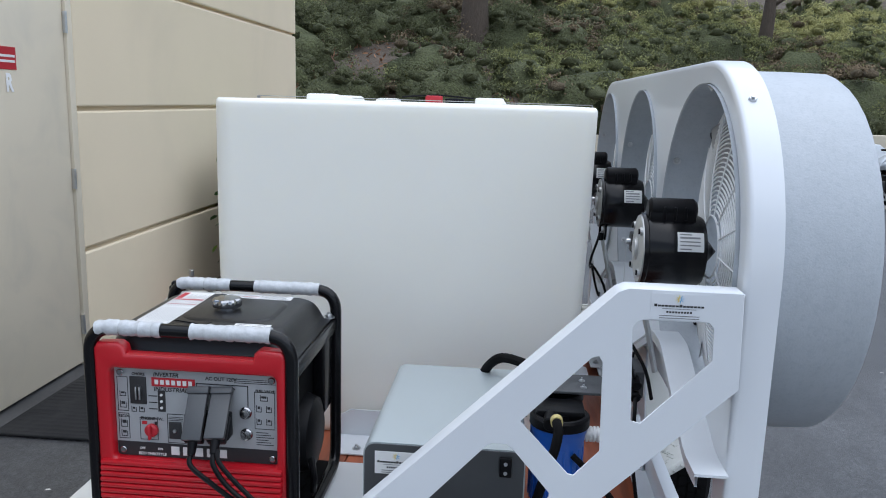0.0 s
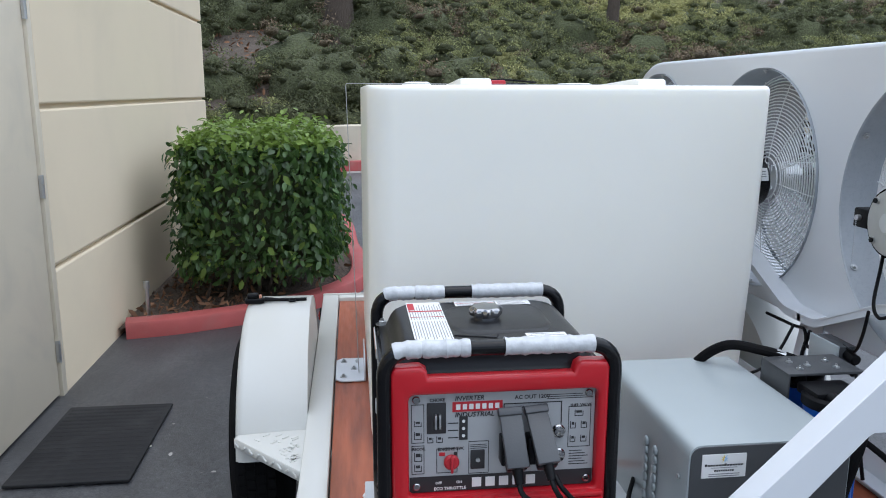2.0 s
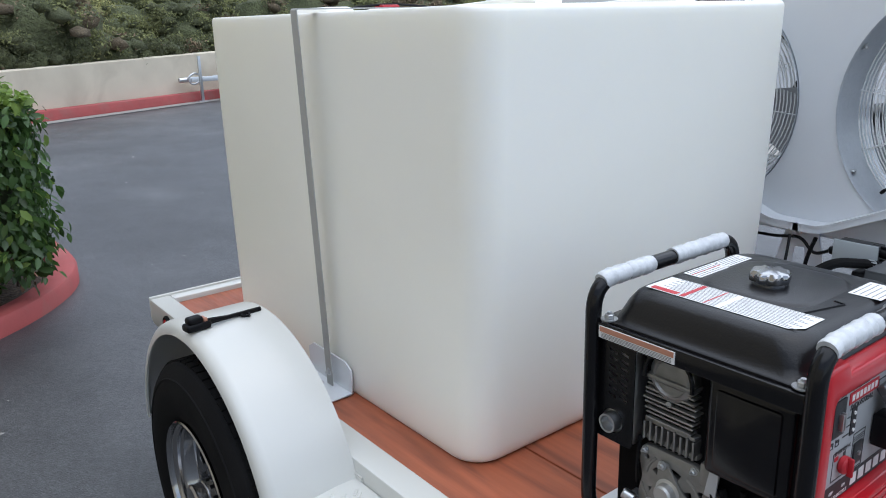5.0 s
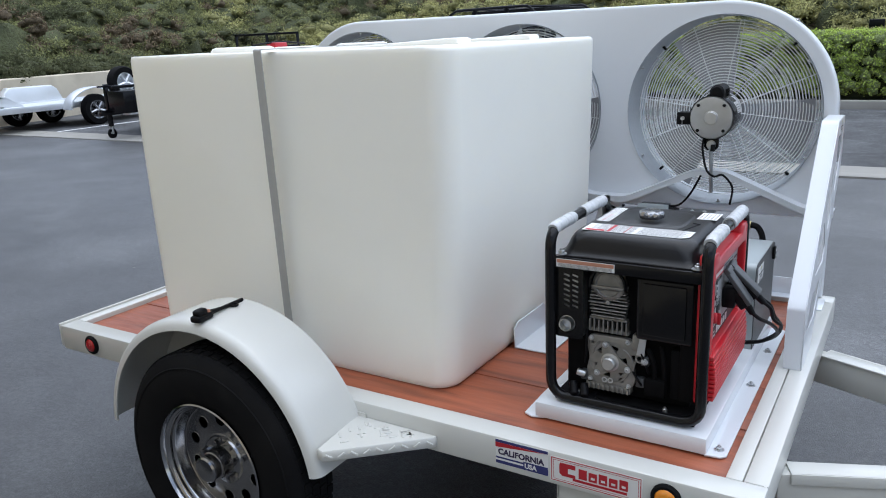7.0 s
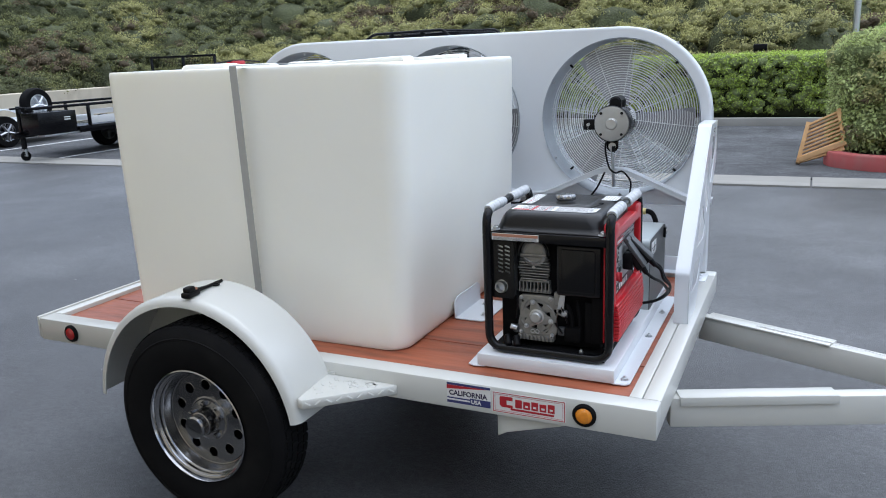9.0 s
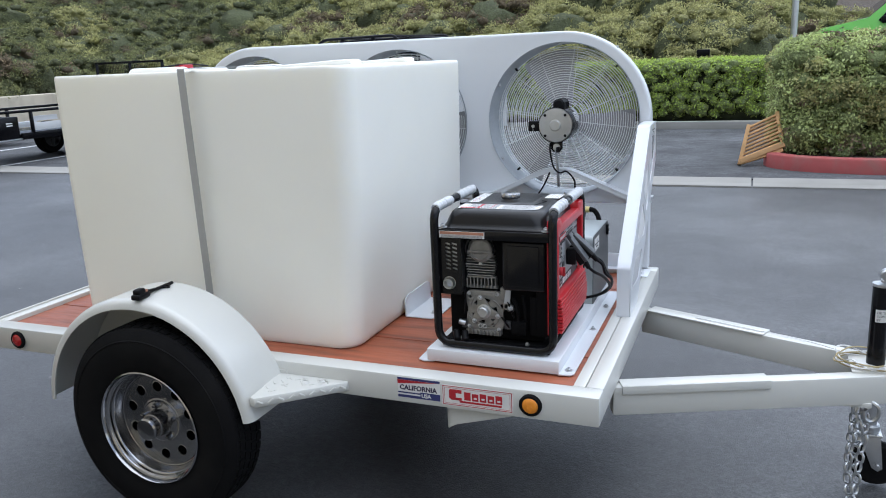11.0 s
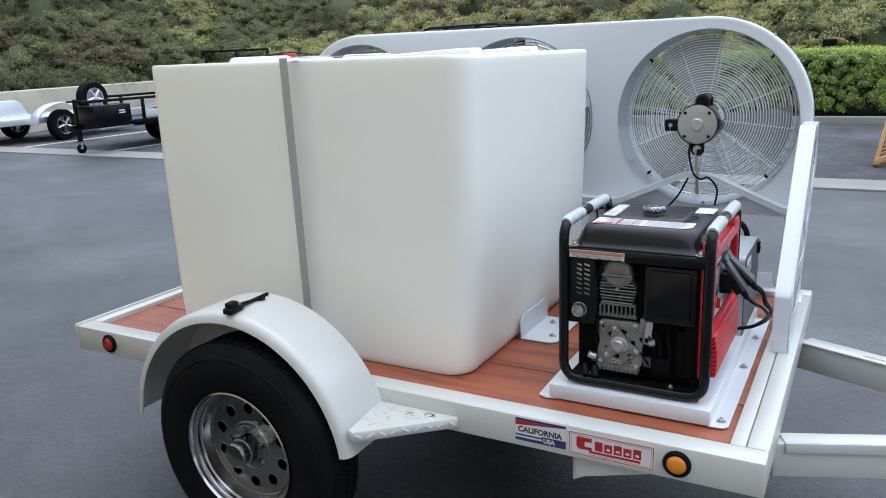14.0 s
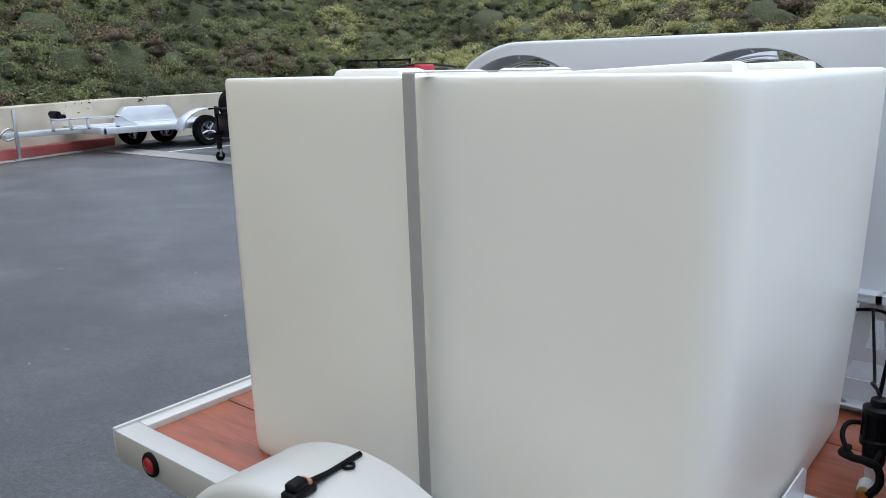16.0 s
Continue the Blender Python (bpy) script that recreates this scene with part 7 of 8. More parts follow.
box(bm, 0.236, 0.29, 0.386, 0.498, 0.795, 0.806, 0.003)
box(bm, 0.232, 0.29, 0.39, 0.492, 0.832, 0.839, 0.002)
part("flange", bm, M_ALU, eng)
bm = B()
lathe(bm, [(0.0, -0.006), (0.03, -0.006), (0.033, -0.010), (0.039, -0.008), (0.044, -0.002), (0.044, 0.03)], (0.234, 0.441, 0.932), (1, 0, 0), 36)
part("head_cover", bm, M_ALU, eng, "round aluminium head cover")
bm = B()
box(bm, 0.222, 0.30, 0.393, 0.489, 0.921, 0.929, 0.002)
part("head_bar", bm, M_ALU, eng)
bm = B()
tube(bm, [(0.220, 0.441 + 0.048 * math.cos(a), 0.932 + 0.048 * math.sin(a)) for a in [math.radians(-10 + 20 * k) for k in range(11)]], 0.004, 6)
part("guard_wire", bm, M_BLACKGLOSS, eng)
bm = B()
cyl(bm, (0.226, 0.441, 0.884), (0.24, 0.441, 0.884), 0.006, seg=10)
part("stud", bm, M_STEEL, eng)
bm = B()
box(bm, 0.226, 0.30, 0.375, 0.50, 0.632, 0.652, 0.004)
part("sump", bm, M_ALU, eng)
for k in range(9):
    bm = B()
    box(bm, 0.219, 0.228, 0.379 + 0.0132 * k, 0.3845 + 0.0132 * k, 0.635, 0.65, 0.001, 1)
    part("sump_rib", bm, M_ALU, eng)
bm = B()
cyl(bm, (0.222, 0.500, 0.672), (0.214, 0.520, 0.680), 0.010, seg=12, bev=0.002)
part("oil_filler", bm, M_STEEL, eng)
bm = B()
box(bm, 0.226, 0.26, 0.350, 0.374, 0.762, 0.805, 0.004)
part("carburettor", bm, M_ALU, eng, "small bright carburettor body")
for y0, z0, y1, z1 in ((0.500, 0.80, 0.505, 0.70), (0.372, 0.70, 0.345, 0.66), (0.36, 0.78, 0.33, 0.70)):
    bm = B()
    tube(bm, smoothed([(0.232, y0, z0), (0.222, (y0 + y1) / 2 - 0.006, (z0 + z1) / 2), (0.236, y1, z1)], 5), 0.0035, 6)
    part("lead", bm, M_BLACK, eng)
for y, z in ((0.505, 0.665), (0.352, 0.672), (0.34, 0.735)):
    bm = B()
    box(bm, 0.228, 0.25, y - 0.011, y + 0.011, z - 0.013, z + 0.013, 0.003)
    part("bracket", bm, M_DARKGREY, eng)

bm = B()
tube(bm, smoothed([(0.235, 0.335, 0.77), (0.232, 0.32, 0.74), (0.235, 0.315, 0.70), (0.24, 0.318, 0.66)], 5), 0.007, 8)
tube(bm, smoothed([(0.24, 0.30, 0.78), (0.236, 0.292, 0.73), (0.24, 0.29, 0.68)], 5), 0.006, 8)
box(bm, 0.225, 0.27, 0.285, 0.34, 0.64, 0.69, 0.006)
box(bm, 0.232, 0.27, 0.225, 0.275, 0.64, 0.78, 0.008)
part("fuel_hose", bm, M_MATT, gen)
bm = B()
for k in range(2):
    cyl(bm, (0.20, 0.522 - 0.03 * k, GZ + 0.03), (0.225, 0.535 - 0.03 * k, GZ + 0.055), 0.012, seg=12, bev=0.003)
box(bm, 0.212, 0.25, 0.47, 0.53, GZ + 0.018, GZ + 0.028, 0.003)
part("drain_boot", bm, M_BLACK, gen)
for y in (0.28, 0.515):
    bm = B()
    hexbolt(bm, (xa + 0.012, y, GZ + 0.022), (0, 0, 1), 0.007, 0.012, 1.4)
    part("bolt", bm, M_STEEL, gen)
bm = B()
box(bm, 0.214, 0.45, 0.215, 0.364, 0.798, 0.970, 0.012, 3)
box(bm, 0.2085, 0.22, 0.235, 0.345, 0.815, 0.955, 0.006)
part("air_cleaner", bm, M_BLACKGLOSS, gen, "black plastic air cleaner box")
# muffler box with slots and outlet
bm = plate([rrect(0.503, 0.583, 0.775, 0.972, 0.008, 3)] + [[(y, z), (y + 0.018, z + 0.005), (y + 0.018, z + 0.0115), (y, z + 0.0065)] for y in (0.517, 0.541) for z in [0.860 + 0.0142 * k for k in range(7)]] + [circle(0.548, 0.815, 0.023, 24)], 0.003, Matrix.Translation((0.2125, 0, 0)) @ YZ)
part("muffler_cover", bm, M_BLACKGLOSS, gen, "slotted black muffler cover", smooth=False)
# bright metal chosen here so the slots look lit from behind
bm = B()
box(bm, 0.217, 0.45, 0.505, 0.582, 0.78, 0.97, 0.004)
part("muffler_box", bm, M_STEEL, gen, "box behind the slots, bright to stand for light showing through")
bm = B()
lathe(bm, [(0.0145, 0.012), (0.0145, -0.016), (0.0180, -0.016), (0.0185, 0.004), (0.0225, 0.005), (0.0225, 0.009)], (0.212, 0.548, 0.815), (1, 0, 0), 24)
part("exhaust_outlet", bm, M_STEEL, gen, "steel exhaust outlet")
bm = B()
box(bm, 0.6, 0.632, 0.49, 0.58, 0.78, 0.97, 0.004)
part("muffler_side", bm, M_BLACKGLOSS, gen)
bm = B()
lathe(bm, [(0.0, 0.034), (0.06, 0.034), (0.085, 0.025), (0.095, 0.0), (0.095, -0.02)], (0.60, 0.42, 0.76), (1, 0, 0), 36)
part("recoil_cover", bm, M_BLACK, gen, "round black recoil starter cover")
bm = B()
tube(bm, smoothed([(0.632, 0.36, 0.72), (0.645, 0.33, 0.69), (0.64, 0.34, 0.65)], 4), 0.008, 8)
part("starter_grip", bm, M_BLACK, gen)

# red front
bm = plate([[(0.215, 0.655), (0.215, 1.028), (0.222, 1.04), (0.268, 1.042), (0.28, 1.034), (0.284, 1.018), (0.556, 1.018), (0.56, 1.034), (0.572, 1.042), (0.618, 1.04), (0.625, 1.028), (0.625, 0.655)], rrect(0.247, 0.605, 0.783, 0.986, 0.012, 4)], 0.036, Matrix.Translation((0, 0.194, 0)) @ XZ, 0.007)
front = part("front_cover", bm, M_RED, gen, "glossy red plastic front cover", angle=50)
for k in range(10):
    z = 0.662 + 0.0122 * k
    b = 0.006 + 0.010 * math.sin(math.pi * (0.25 + 0.7 * k / 10))
    bm = B()
    box(bm, 0.222, 0.618, 0.176 - b, 0.20, z, z + 0.0100, 0.0032, 2)
    part("rib", bm, M_RED, front)
bm = B()
box(bm, 0.222, 0.618, 0.205, 0.25, 0.645, 1.01, 0.006)
part("rear_shell", bm, M_MATT, front)
PY = 0.196
bm = B()
box(bm, 0.248, 0.604, PY, PY + 0.006, 0.784, 0.985)
panel = part("control_panel", bm, M_LABELGREY, gen, "silver control panel with switches and sockets", smooth=False)


def on_panel(name, x0, x1, z0, z1, out, mat, r=0.002, label="", parent=None):
    bm = B()
    box(bm, x0, x1, PY - out, PY + 0.001, z0, z1, min(r, out * 0.45))
    return part(name, bm, mat, parent or panel, label)


on_panel("black_strip", 0.249, 0.603, 0.7845, 0.816, 0.0008, M_INK, 0)
bm = B()
x = 0.368
for k in range(5):
    box(bm, x, x + 0.018, PY - 0.0016, PY - 0.0008, 0.791, 0.810)
    x += 0.0262
part("maker_mark", bm, M_LABEL, panel, "white maker mark in five blocks", smooth=False)
for x, z in ((0.262, 0.972), (0.591, 0.972), (0.262, 0.797), (0.591, 0.797)):
    bm = B()
    cyl(bm, (x, PY, z), (x, PY - 0.005, z), 0.0075, seg=18, bev=0.0015)
    part("screw", bm, M_CHROME, panel)
choke = on_panel("choke_well", 0.282, 0.318, 0.903, 0.964, 0.003, M_INK, 0.0012)
bm = B()
for x in (0.296, 0.304):
    box(bm, x, x + 0.004, PY - 0.010, PY - 0.002, 0.915, 0.943, 0.001)
part("choke_lever", bm, M_STEEL, choke)
bm = B()
cyl(bm, (0.328, PY, 0.846), (0.328, PY - 0.012, 0.846), 0.0145, seg=24, bev=0.003)
box(bm, 0.3255, 0.3305, PY - 0.02, PY - 0.010, 0.829, 0.861, 0.002)
part("engine_switch", bm, M_INKRED, panel, "red engine switch knob")
led = on_panel("indicator_strip", 0.343, 0.359, 0.888, 0.935, 0.0015, M_INK, 0)
for k in range(3):
    bm = B()
    cyl(bm, (0.351, PY - 0.001, 0.897 + 0.0145 * k), (0.351, PY - 0.0035, 0.897 + 0.0145 * k), 0.003, seg=10)
    part("indicator", bm, M_LABEL, led)
cow = on_panel("alarm_box", 0.365, 0.392, 0.828, 0.866, 0.003, M_INK, 0.001)
bm = B()
cyl(bm, (0.3785, PY - 0.002, 0.847), (0.3785, PY - 0.006, 0.847), 0.004, seg=10)
part("alarm_button", bm, M_STEEL, cow)
on_panel("model_bar", 0.330, 0.425, 0.9445, 0.964, 0.001, M_INKRED, 0, "red and black model plate")
bm = B()
for k in range(7):
    box(bm, 0.337 + k * 0.0123, 0.345 + k * 0.0123, PY - 0.0016, PY - 0.001, 0.949, 0.9595)
part("print_bar", bm, M_LABEL, panel, smooth=False)
for x, z in ((0.534, 0.897), (0.535, 0.849)):
    bm = B()
    lathe(bm, [(0.0135, 0.0), (0.0135, -0.003), (0.011, -0.006), (0.0095, -0.006), (0.009, -0.013), (0.0, -0.015)], (x, PY, z), (0, 1, 0), 24)
    part("breaker", bm, M_CHROME, panel, "round silver circuit breaker")
def panel_mark(*bars):
    bm = B()
    for x0, x1, z0, z1 in bars:
        box(bm, x0, x1, PY - 0.0006, PY, z0, z1)
    part("panel_line", bm, M_INK, panel, smooth=False)


panel_mark((0.427, 0.54, 0.955, 0.957), (0.538, 0.54, 0.91, 0.9548), (0.427, 0.429, 0.945, 0.9548))
for x0, x1, z0, z1 in ((0.553, 0.597, 0.862, 0.945), (0.253, 0.277, 0.885, 0.962), (0.253, 0.277, 0.822, 0.88), (0.30, 0.340, 0.822, 0.872), (0.361, 0.40, 0.818, 0.884)):
    panel_mark((x0, x1, z0, z0 + 0.0012), (x0, x1, z1 - 0.0012, z1), (x0, x0 + 0.0012, z0 + 0.0012, z1 - 0.0012), (x1 - 0.0012, x1, z0 + 0.0012, z1 - 0.0012))
for k in range(6):
    panel_mark((0.556, 0.594 - 0.006 * (k % 3), 0.826 + 0.0055 * k, 0.8275 + 0.0055 * k))
for k in range(3):
    panel_mark((0.364, 0.396, 0.869 + 0.0035 * k, 0.870 + 0.0035 * k))
    panel_mark((0.322, 0.341, 0.892 + 0.0145 * k, 0.894 + 0.0145 * k))
    panel_mark((0.51, 0.60 - 0.01 * k, 0.962 + 0.004 * k, 0.9632 + 0.004 * k))
for x0, x1, z0, z1 in ((0.258, 0.272, 0.892, 0.908), (0.258, 0.272, 0.918, 0.93), (0.258, 0.273, 0.848, 0.866), (0.258, 0.272, 0.827, 0.842), (0.565, 0.582, 0.925, 0.938), (0.557, 0.568, 0.90, 0.915), (0.578, 0.59, 0.90, 0.915), (0.557, 0.568, 0.872, 0.886), (0.578, 0.59, 0.872, 0.886), (0.283, 0.294, 0.884, 0.897), (0.300, 0.312, 0.884, 0.897)):
    e = 0.0014
    panel_mark((x0, x1, z0, z0 + e), (x0, x0 + e, z0 + e, z1), (x1 - e, x1, z0 + e, z1 - 0.003), (x0 + 0.003, x1 - 0.003, (z0 + z1) / 2, z1 - 0.002))
on_panel("off_mark", 0.305, 0.316, 0.857, 0.864, 0.0009, M_INKRED, 0)
on_panel("on_mark", 0.333, 0.339, 0.857, 0.864, 0.0009, M_INK, 0)
for body, x, z, s, col in (("INVERTER", 0.334, 0.967, 0.0125, M_INK), ("INDUSTRIAL", 0.334, 0.934, 0.0135, M_INK), ("CHOKE", 0.287, 0.967, 0.0085, M_INK), ("ENGINE SW.", 0.303, 0.868, 0.009, M_INK), ("AC OUT 120V", 0.448, 0.965, 0.011, M_INK), ("FUEL VALVE", 0.556, 0.945, 0.0078, M_INK), ("RECOIL", 0.254, 0.871, 0.0075, M_INK), ("25A", 0.455, 0.9465, 0.007, M_INK), ("25A", 0.50, 0.9465, 0.007, M_INK), ("ECO THROTTLE", 0.295, 0.7875, 0.0085, M_LABEL), ("OFF", 0.298, 0.800, 0.007, M_LABEL), ("ON", 0.338, 0.800, 0.007, M_LABEL)):
    letters(body, s, Matrix.Translation((x, PY - 0.0012, z)) @ FACE_Y, col, panel, th=0.0004, shear=0.2 if body in ("INVERTER", "INDUSTRIAL") else 0.0, bold=0.0002)

# two heavy plugs and their cords
for k, x in enumerate((0.437, 0.487)):
    plug = thing("power_plug", x, 0.17, 0.9, "dark grey rubber power plug pushed into the panel", "plug", "power plugs")
    bm = B()
    m = Matrix.Translation((x, PY - 0.002, 0.943)) @ Matrix.Rotation(math.radians(-36 - 10 * k), 4, "X") @ Matrix.Rotation(math.radians(-3 - 2 * k), 4, "Y")
    box(bm, -0.021, 0.021, -0.012, 0.0, -0.108, -0.004, 0.003, 2, m=m)
    box(bm, -0.023, 0.023, -0.016, -0.001, -0.012, 0.004, 0.003, 2, m=m)
    part("flap", bm, M_DARKGREY, plug)
    bm = B()
    box(bm, x - 0.019, x + 0.019, PY - 0.034, PY - 0.001, 0.845, 0.90, 0.004)
    box(bm, -0.019, 0.019, 0.0, 0.022, -0.11, -0.05, 0.004, 2, m=m)
    cyl(bm, m @ Vector((0, 0.004, -0.105)), m @ Vector((0, 0.006, -0.135)), 0.011, 0.008, seg=12)
    part("socket_body", bm, M_BLACK, plug)
    bm = B()
    s = m @ Vector((0, 0.006, -0.13))
    run = [s, s + Vector((0.006, -0.02, -0.018)), (0.50 + 0.035 * k, 0.085 - 0.006 * k, 0.79), (0.565 + 0.03 * k, 0.075 - 0.008 * k, 0.752), (0.63 + 0.02 * k, 0.08, 0.712), (0.668 + 0.01 * k, 0.105, 0.68), (0.69, 0.15, 0.652), (0.725, 0.26, 0.622), (0.76, 0.40, 0.615), (0.79, 0.45, 0.65)]
    tube(bm, smoothed(run, 7), 0.0052, 8)
    part("cord", bm, M_BLACK, plug, "black power cord")
    if k:
        bm = B()
        run = [s + Vector((0.008, 0, 0.004)), s + Vector((0.018, -0.018, -0.014)), (0.56, 0.08, 0.79), (0.625, 0.07, 0.74), (0.668, 0.088, 0.692), (0.70, 0.135, 0.655), (0.74, 0.22, 0.622)]
        tube(bm, smoothed(run, 7), 0.0048, 8)
        part("cord", bm, M_BLACK, plug, "black power cord")

# ---- pump box, filters, hoses and wiring on the deck ----
pump = thing("pump_box", 0.95, 0.39, GZ, "grey steel pump enclosure with louvred sides", "equipment box")
bx0, bx1, by0, by1, bz1 = 0.790, 1.125, 0.174, 0.660, 0.861
prof = rounded([(bx0, GZ, 0), (bx0, bz1, 0), (bx1, bz1, 0), (bx1, GZ, 0)], 0.028, 6)
bm = plate([[(v.x, v.y) for v in prof]], by1 - by0, Matrix.Translation((0, (by0 + by1) / 2, 0)) @ XZ)
part("cover", bm, M_BOXGREY, pump, "glossy light grey folded cover")
bm = plate([[(v.x, v.y) for v in rounded([(bx0 + 0.003, GZ, 0), (bx0 + 0.003, bz1 - 0.003, 0), (bx1 - 0.003, bz1 - 0.003, 0), (bx1 - 0.003, GZ, 0)], 0.026, 6)]], 0.004, Matrix.Translation((0, by0 - 0.001, 0)) @ XZ)
part("front_panel", bm, M_DARKGREY, pump, "dark grey front panel", smooth=False)
bm = plate([[(v.x, v.y) for v in rounded([(bx0 + 0.003, GZ, 0), (bx0 + 0.003, bz1 - 0.003, 0), (bx1 - 0.003, bz1 - 0.003, 0), (bx1 - 0.003, GZ, 0)], 0.026, 6)]], 0.004, Matrix.Translation((0, by1 + 0.001, 0)) @ XZ)
part("rear_panel", bm, M_DARKGREY, pump, smooth=False)
for r in range(2):
    for k in range(8):
        bm = B()
        y, z = 0.33 + 0.05 * r, 0.63 + 0.021 * k
        lathe(bm, [(0.011, 0.0), (0.0095, 0.004), (0.005, 0.006), (0, 0.0065)], (bx0 - 0.002, y, z), (-1, 0, 0), 12)
        part("louvre", bm, M_BOXGREY, pump)
bm = B()
cyl(bm, (bx0 - 0.002, 0.21, 0.78), (bx0 - 0.006, 0.21, 0.78), 0.005, seg=12)
part("screw", bm, M_STEEL, pump)
st = part("sticker", (lambda b: (box(b, 0.815, 0.905, by0 - 0.0045, by0 - 0.002, 0.794, 0.843), b)[1])(B()), M_LABEL, pump, "white company sticker with a sun mark", smooth=False)
company_mark(st, 0.815, 0.905, 0.794, 0.843, by0 - 0.0045)
bm = B()
box(bm, 1.072, 1.097, by0 - 0.012, by0 - 0.002, 0.806, 0.848, 0.003)
sk = part("switch", bm, M_BLACK, pump)
bm = B()
for z in (0.816, 0.836):
    cyl(bm, (1.0845, by0 - 0.0115, z), (1.0845, by0 - 0.0135, z), 0.004, seg=10)
part("switch_pin", bm, M_STEEL, sk)

filt = thing("filter_unit", 1.2, 0.4, TZ, "two blue water filters with black caps under a grey bracket", "water filter")
bm = B()
box(bm, 1.126, 1.31, 0.41, 0.53, 0.898, 0.905, 0.002)
box(bm, 1.126, 1.132, 0.41, 0.53, 0.836, 0.903, 0.002)
part("bracket", bm, M_DARKGREY, filt, "dark grey folded bracket")
for x, y in ((1.17, 0.44), (1.26, 0.44), (1.17, 0.485), (1.20, 0.46), (1.26, 0.485)):
    bm = B()
    hexbolt(bm, (x, y, 0.905), (0, 0, 1), 0.005, 0.003)
    part("bolt", bm, M_STEEL, filt)
FCX = 1.202
for FCY in (0.512, 0.352):
    bm = B()
    lathe(bm, [(0, 0.0), (0.045, 0.0), (0.05, 0.012), (0.057, 0.245), (0.06, 0.262), (0.062, 0.268), (0.062, 0.282), (0.0, 0.282)], (FCX, FCY, TZ + 0.02), (0, 0, 1), 36)
    h = part("filter_bowl", bm, M_BLUE, filt, "ribbed blue filter bowl")
    for k in range(18):
        a = 2 * math.pi * k / 18
        m = Matrix.Translation((FCX, FCY, TZ + 0.04)) @ Matrix.Rotation(a, 4, "Z")
        bm = B()
        box(bm, 0.049, 0.0575, -0.003, 0.003, 0.0, 0.215, 0.001, 1, m=m)
        part("bowl_rib", bm, M_BLUE, h)
    bm = B()
    lathe(bm, [(0.062, 0.278), (0.067, 0.28), (0.067, 0.3), (0.062, 0.305), (0.055, 0.305), (0.053, 0.294), (0.03, 0.292), (0.028, 0.305), (0.0, 0.306)], (FCX, FCY, TZ + 0.02), (0, 0, 1), 36)
    box(bm, FCX - 0.055, FCX + 0.055, FCY - 0.022, FCY + 0.06, TZ + 0.31, TZ + 0.335, 0.006)
    cyl(bm, (FCX - 0.02, FCY - 0.02, TZ + 0.322), (FCX - 0.025, FCY - 0.07, TZ + 0.322), 0.016, seg=16, bev=0.003)
    part("filter_cap", bm, M_BLACK, h, "black filter cap")
bm = B()
for k in range(5):
    cyl(bm, (1.262 + 0.008 * k, FCY, 0.83), (1.267 + 0.008 * k, FCY, 0.83), 0.018, seg=14)
cyl(bm, (1.25, FCY, 0.83), (1.31, FCY, 0.83), 0.015, seg=14)
part("white_fitting", bm, M_LABEL, filt)


def hose(pts, r, label, mat=None, group=""):
    root = thing("hose", *pts[0], label, "hose", group)
    bm = B()
    tube(bm, smoothed(pts, 8), r, 10)
    part("hose_body", bm, mat or M_RUBBER, root)
    return root


h = hose([(1.05, 0.68, 0.62), (1.02, 0.69, 0.72), (1.015, 0.665, 0.83), (1.06, 0.59, 0.915), (1.14, 0.555, 0.912), (1.213, 0.53, 0.893), (1.24, 0.50, 0.88)], 0.0125, "thick black rubber hose arching over the pump box")
bm = B()
cyl(bm, (1.17, 0.547, 0.906), (1.19, 0.54, 0.90), 0.0135, seg=12)
part("clamp", bm, M_STEEL, h)
h = hose([(1.19, 0.285, 0.888), (1.19, 0.255, 0.888), (1.192, 0.238, 0.878), (1.185, 0.222, 0.845), (1.165, 0.215, 0.78), (1.145, 0.215, 0.70), (1.13, 0.21, 0.62), (1.125, 0.2, 0.565)], 0.0105, "black rubber hose from the water filter")
bm = B()
cyl(bm, (1.19, 0.282, 0.888), (1.19, 0.264, 0.888), 0.0135, seg=12)
part("yellow_ring", bm, M_YELLOW, h)
hose([(1.23, 0.30, 0.80), (1.30, 0.27, 0.74), (1.345, 0.26, 0.66), (1.33, 0.25, 0.56)], 0.007, "thin black cable hanging behind the gusset")
# strainer with hose coil by the tank
SX, SY = 0.985, 0.775
strn = thing("strainer", SX, SY, TZ, "black water strainer with a hose loop on the deck", "strainer")
bm = B()
lathe(bm, [(0, 0.0), (0.022, 0.0), (0.026, 0.012), (0.028, 0.05), (0.036, 0.056), (0.036, 0.07), (0.031, 0.074), (0.033, 0.135), (0.036, 0.139), (0.036, 0.15), (0.022, 0.156), (0.02, 0.172), (0.012, 0.176), (0, 0.177)], (SX, SY, 0.6), (0, 0, 1), 28)
body = part("body", bm, M_BLACK, strn)
for k in range(10):
    a = 2 * math.pi * k / 10
    bm = B()
    box(bm, 0.031, 0.0355, -0.003, 0.003, 0.0, 0.06, m=Matrix.Translation((SX, SY, 0.676)) @ Matrix.Rotation(a, 4, "Z"))
    part("rib", bm, M_BLACK, body, smooth=False)
bm = B()
cyl(bm, (SX, SY, ZD), (SX, SY, 0.602), 0.016, seg=16, bev=0.004)
part("white_pipe", bm, M_LABEL, strn, "white plastic pipe stub")
bm = B()
cyl(bm, (SX - 0.085, SY - 0.0, 0.566), (SX - 0.05, SY, 0.574), 0.018, seg=14, bev=0.003)
part("white_coupling", bm, M_LABEL, strn)
bm = B()
cyl(bm, (SX - 0.1, SY - 0.004, 0.563), (SX - 0.085, SY, 0.566), 0.016, seg=8)
part("brass_nut", bm, M_BRASS, strn)
bm = B()
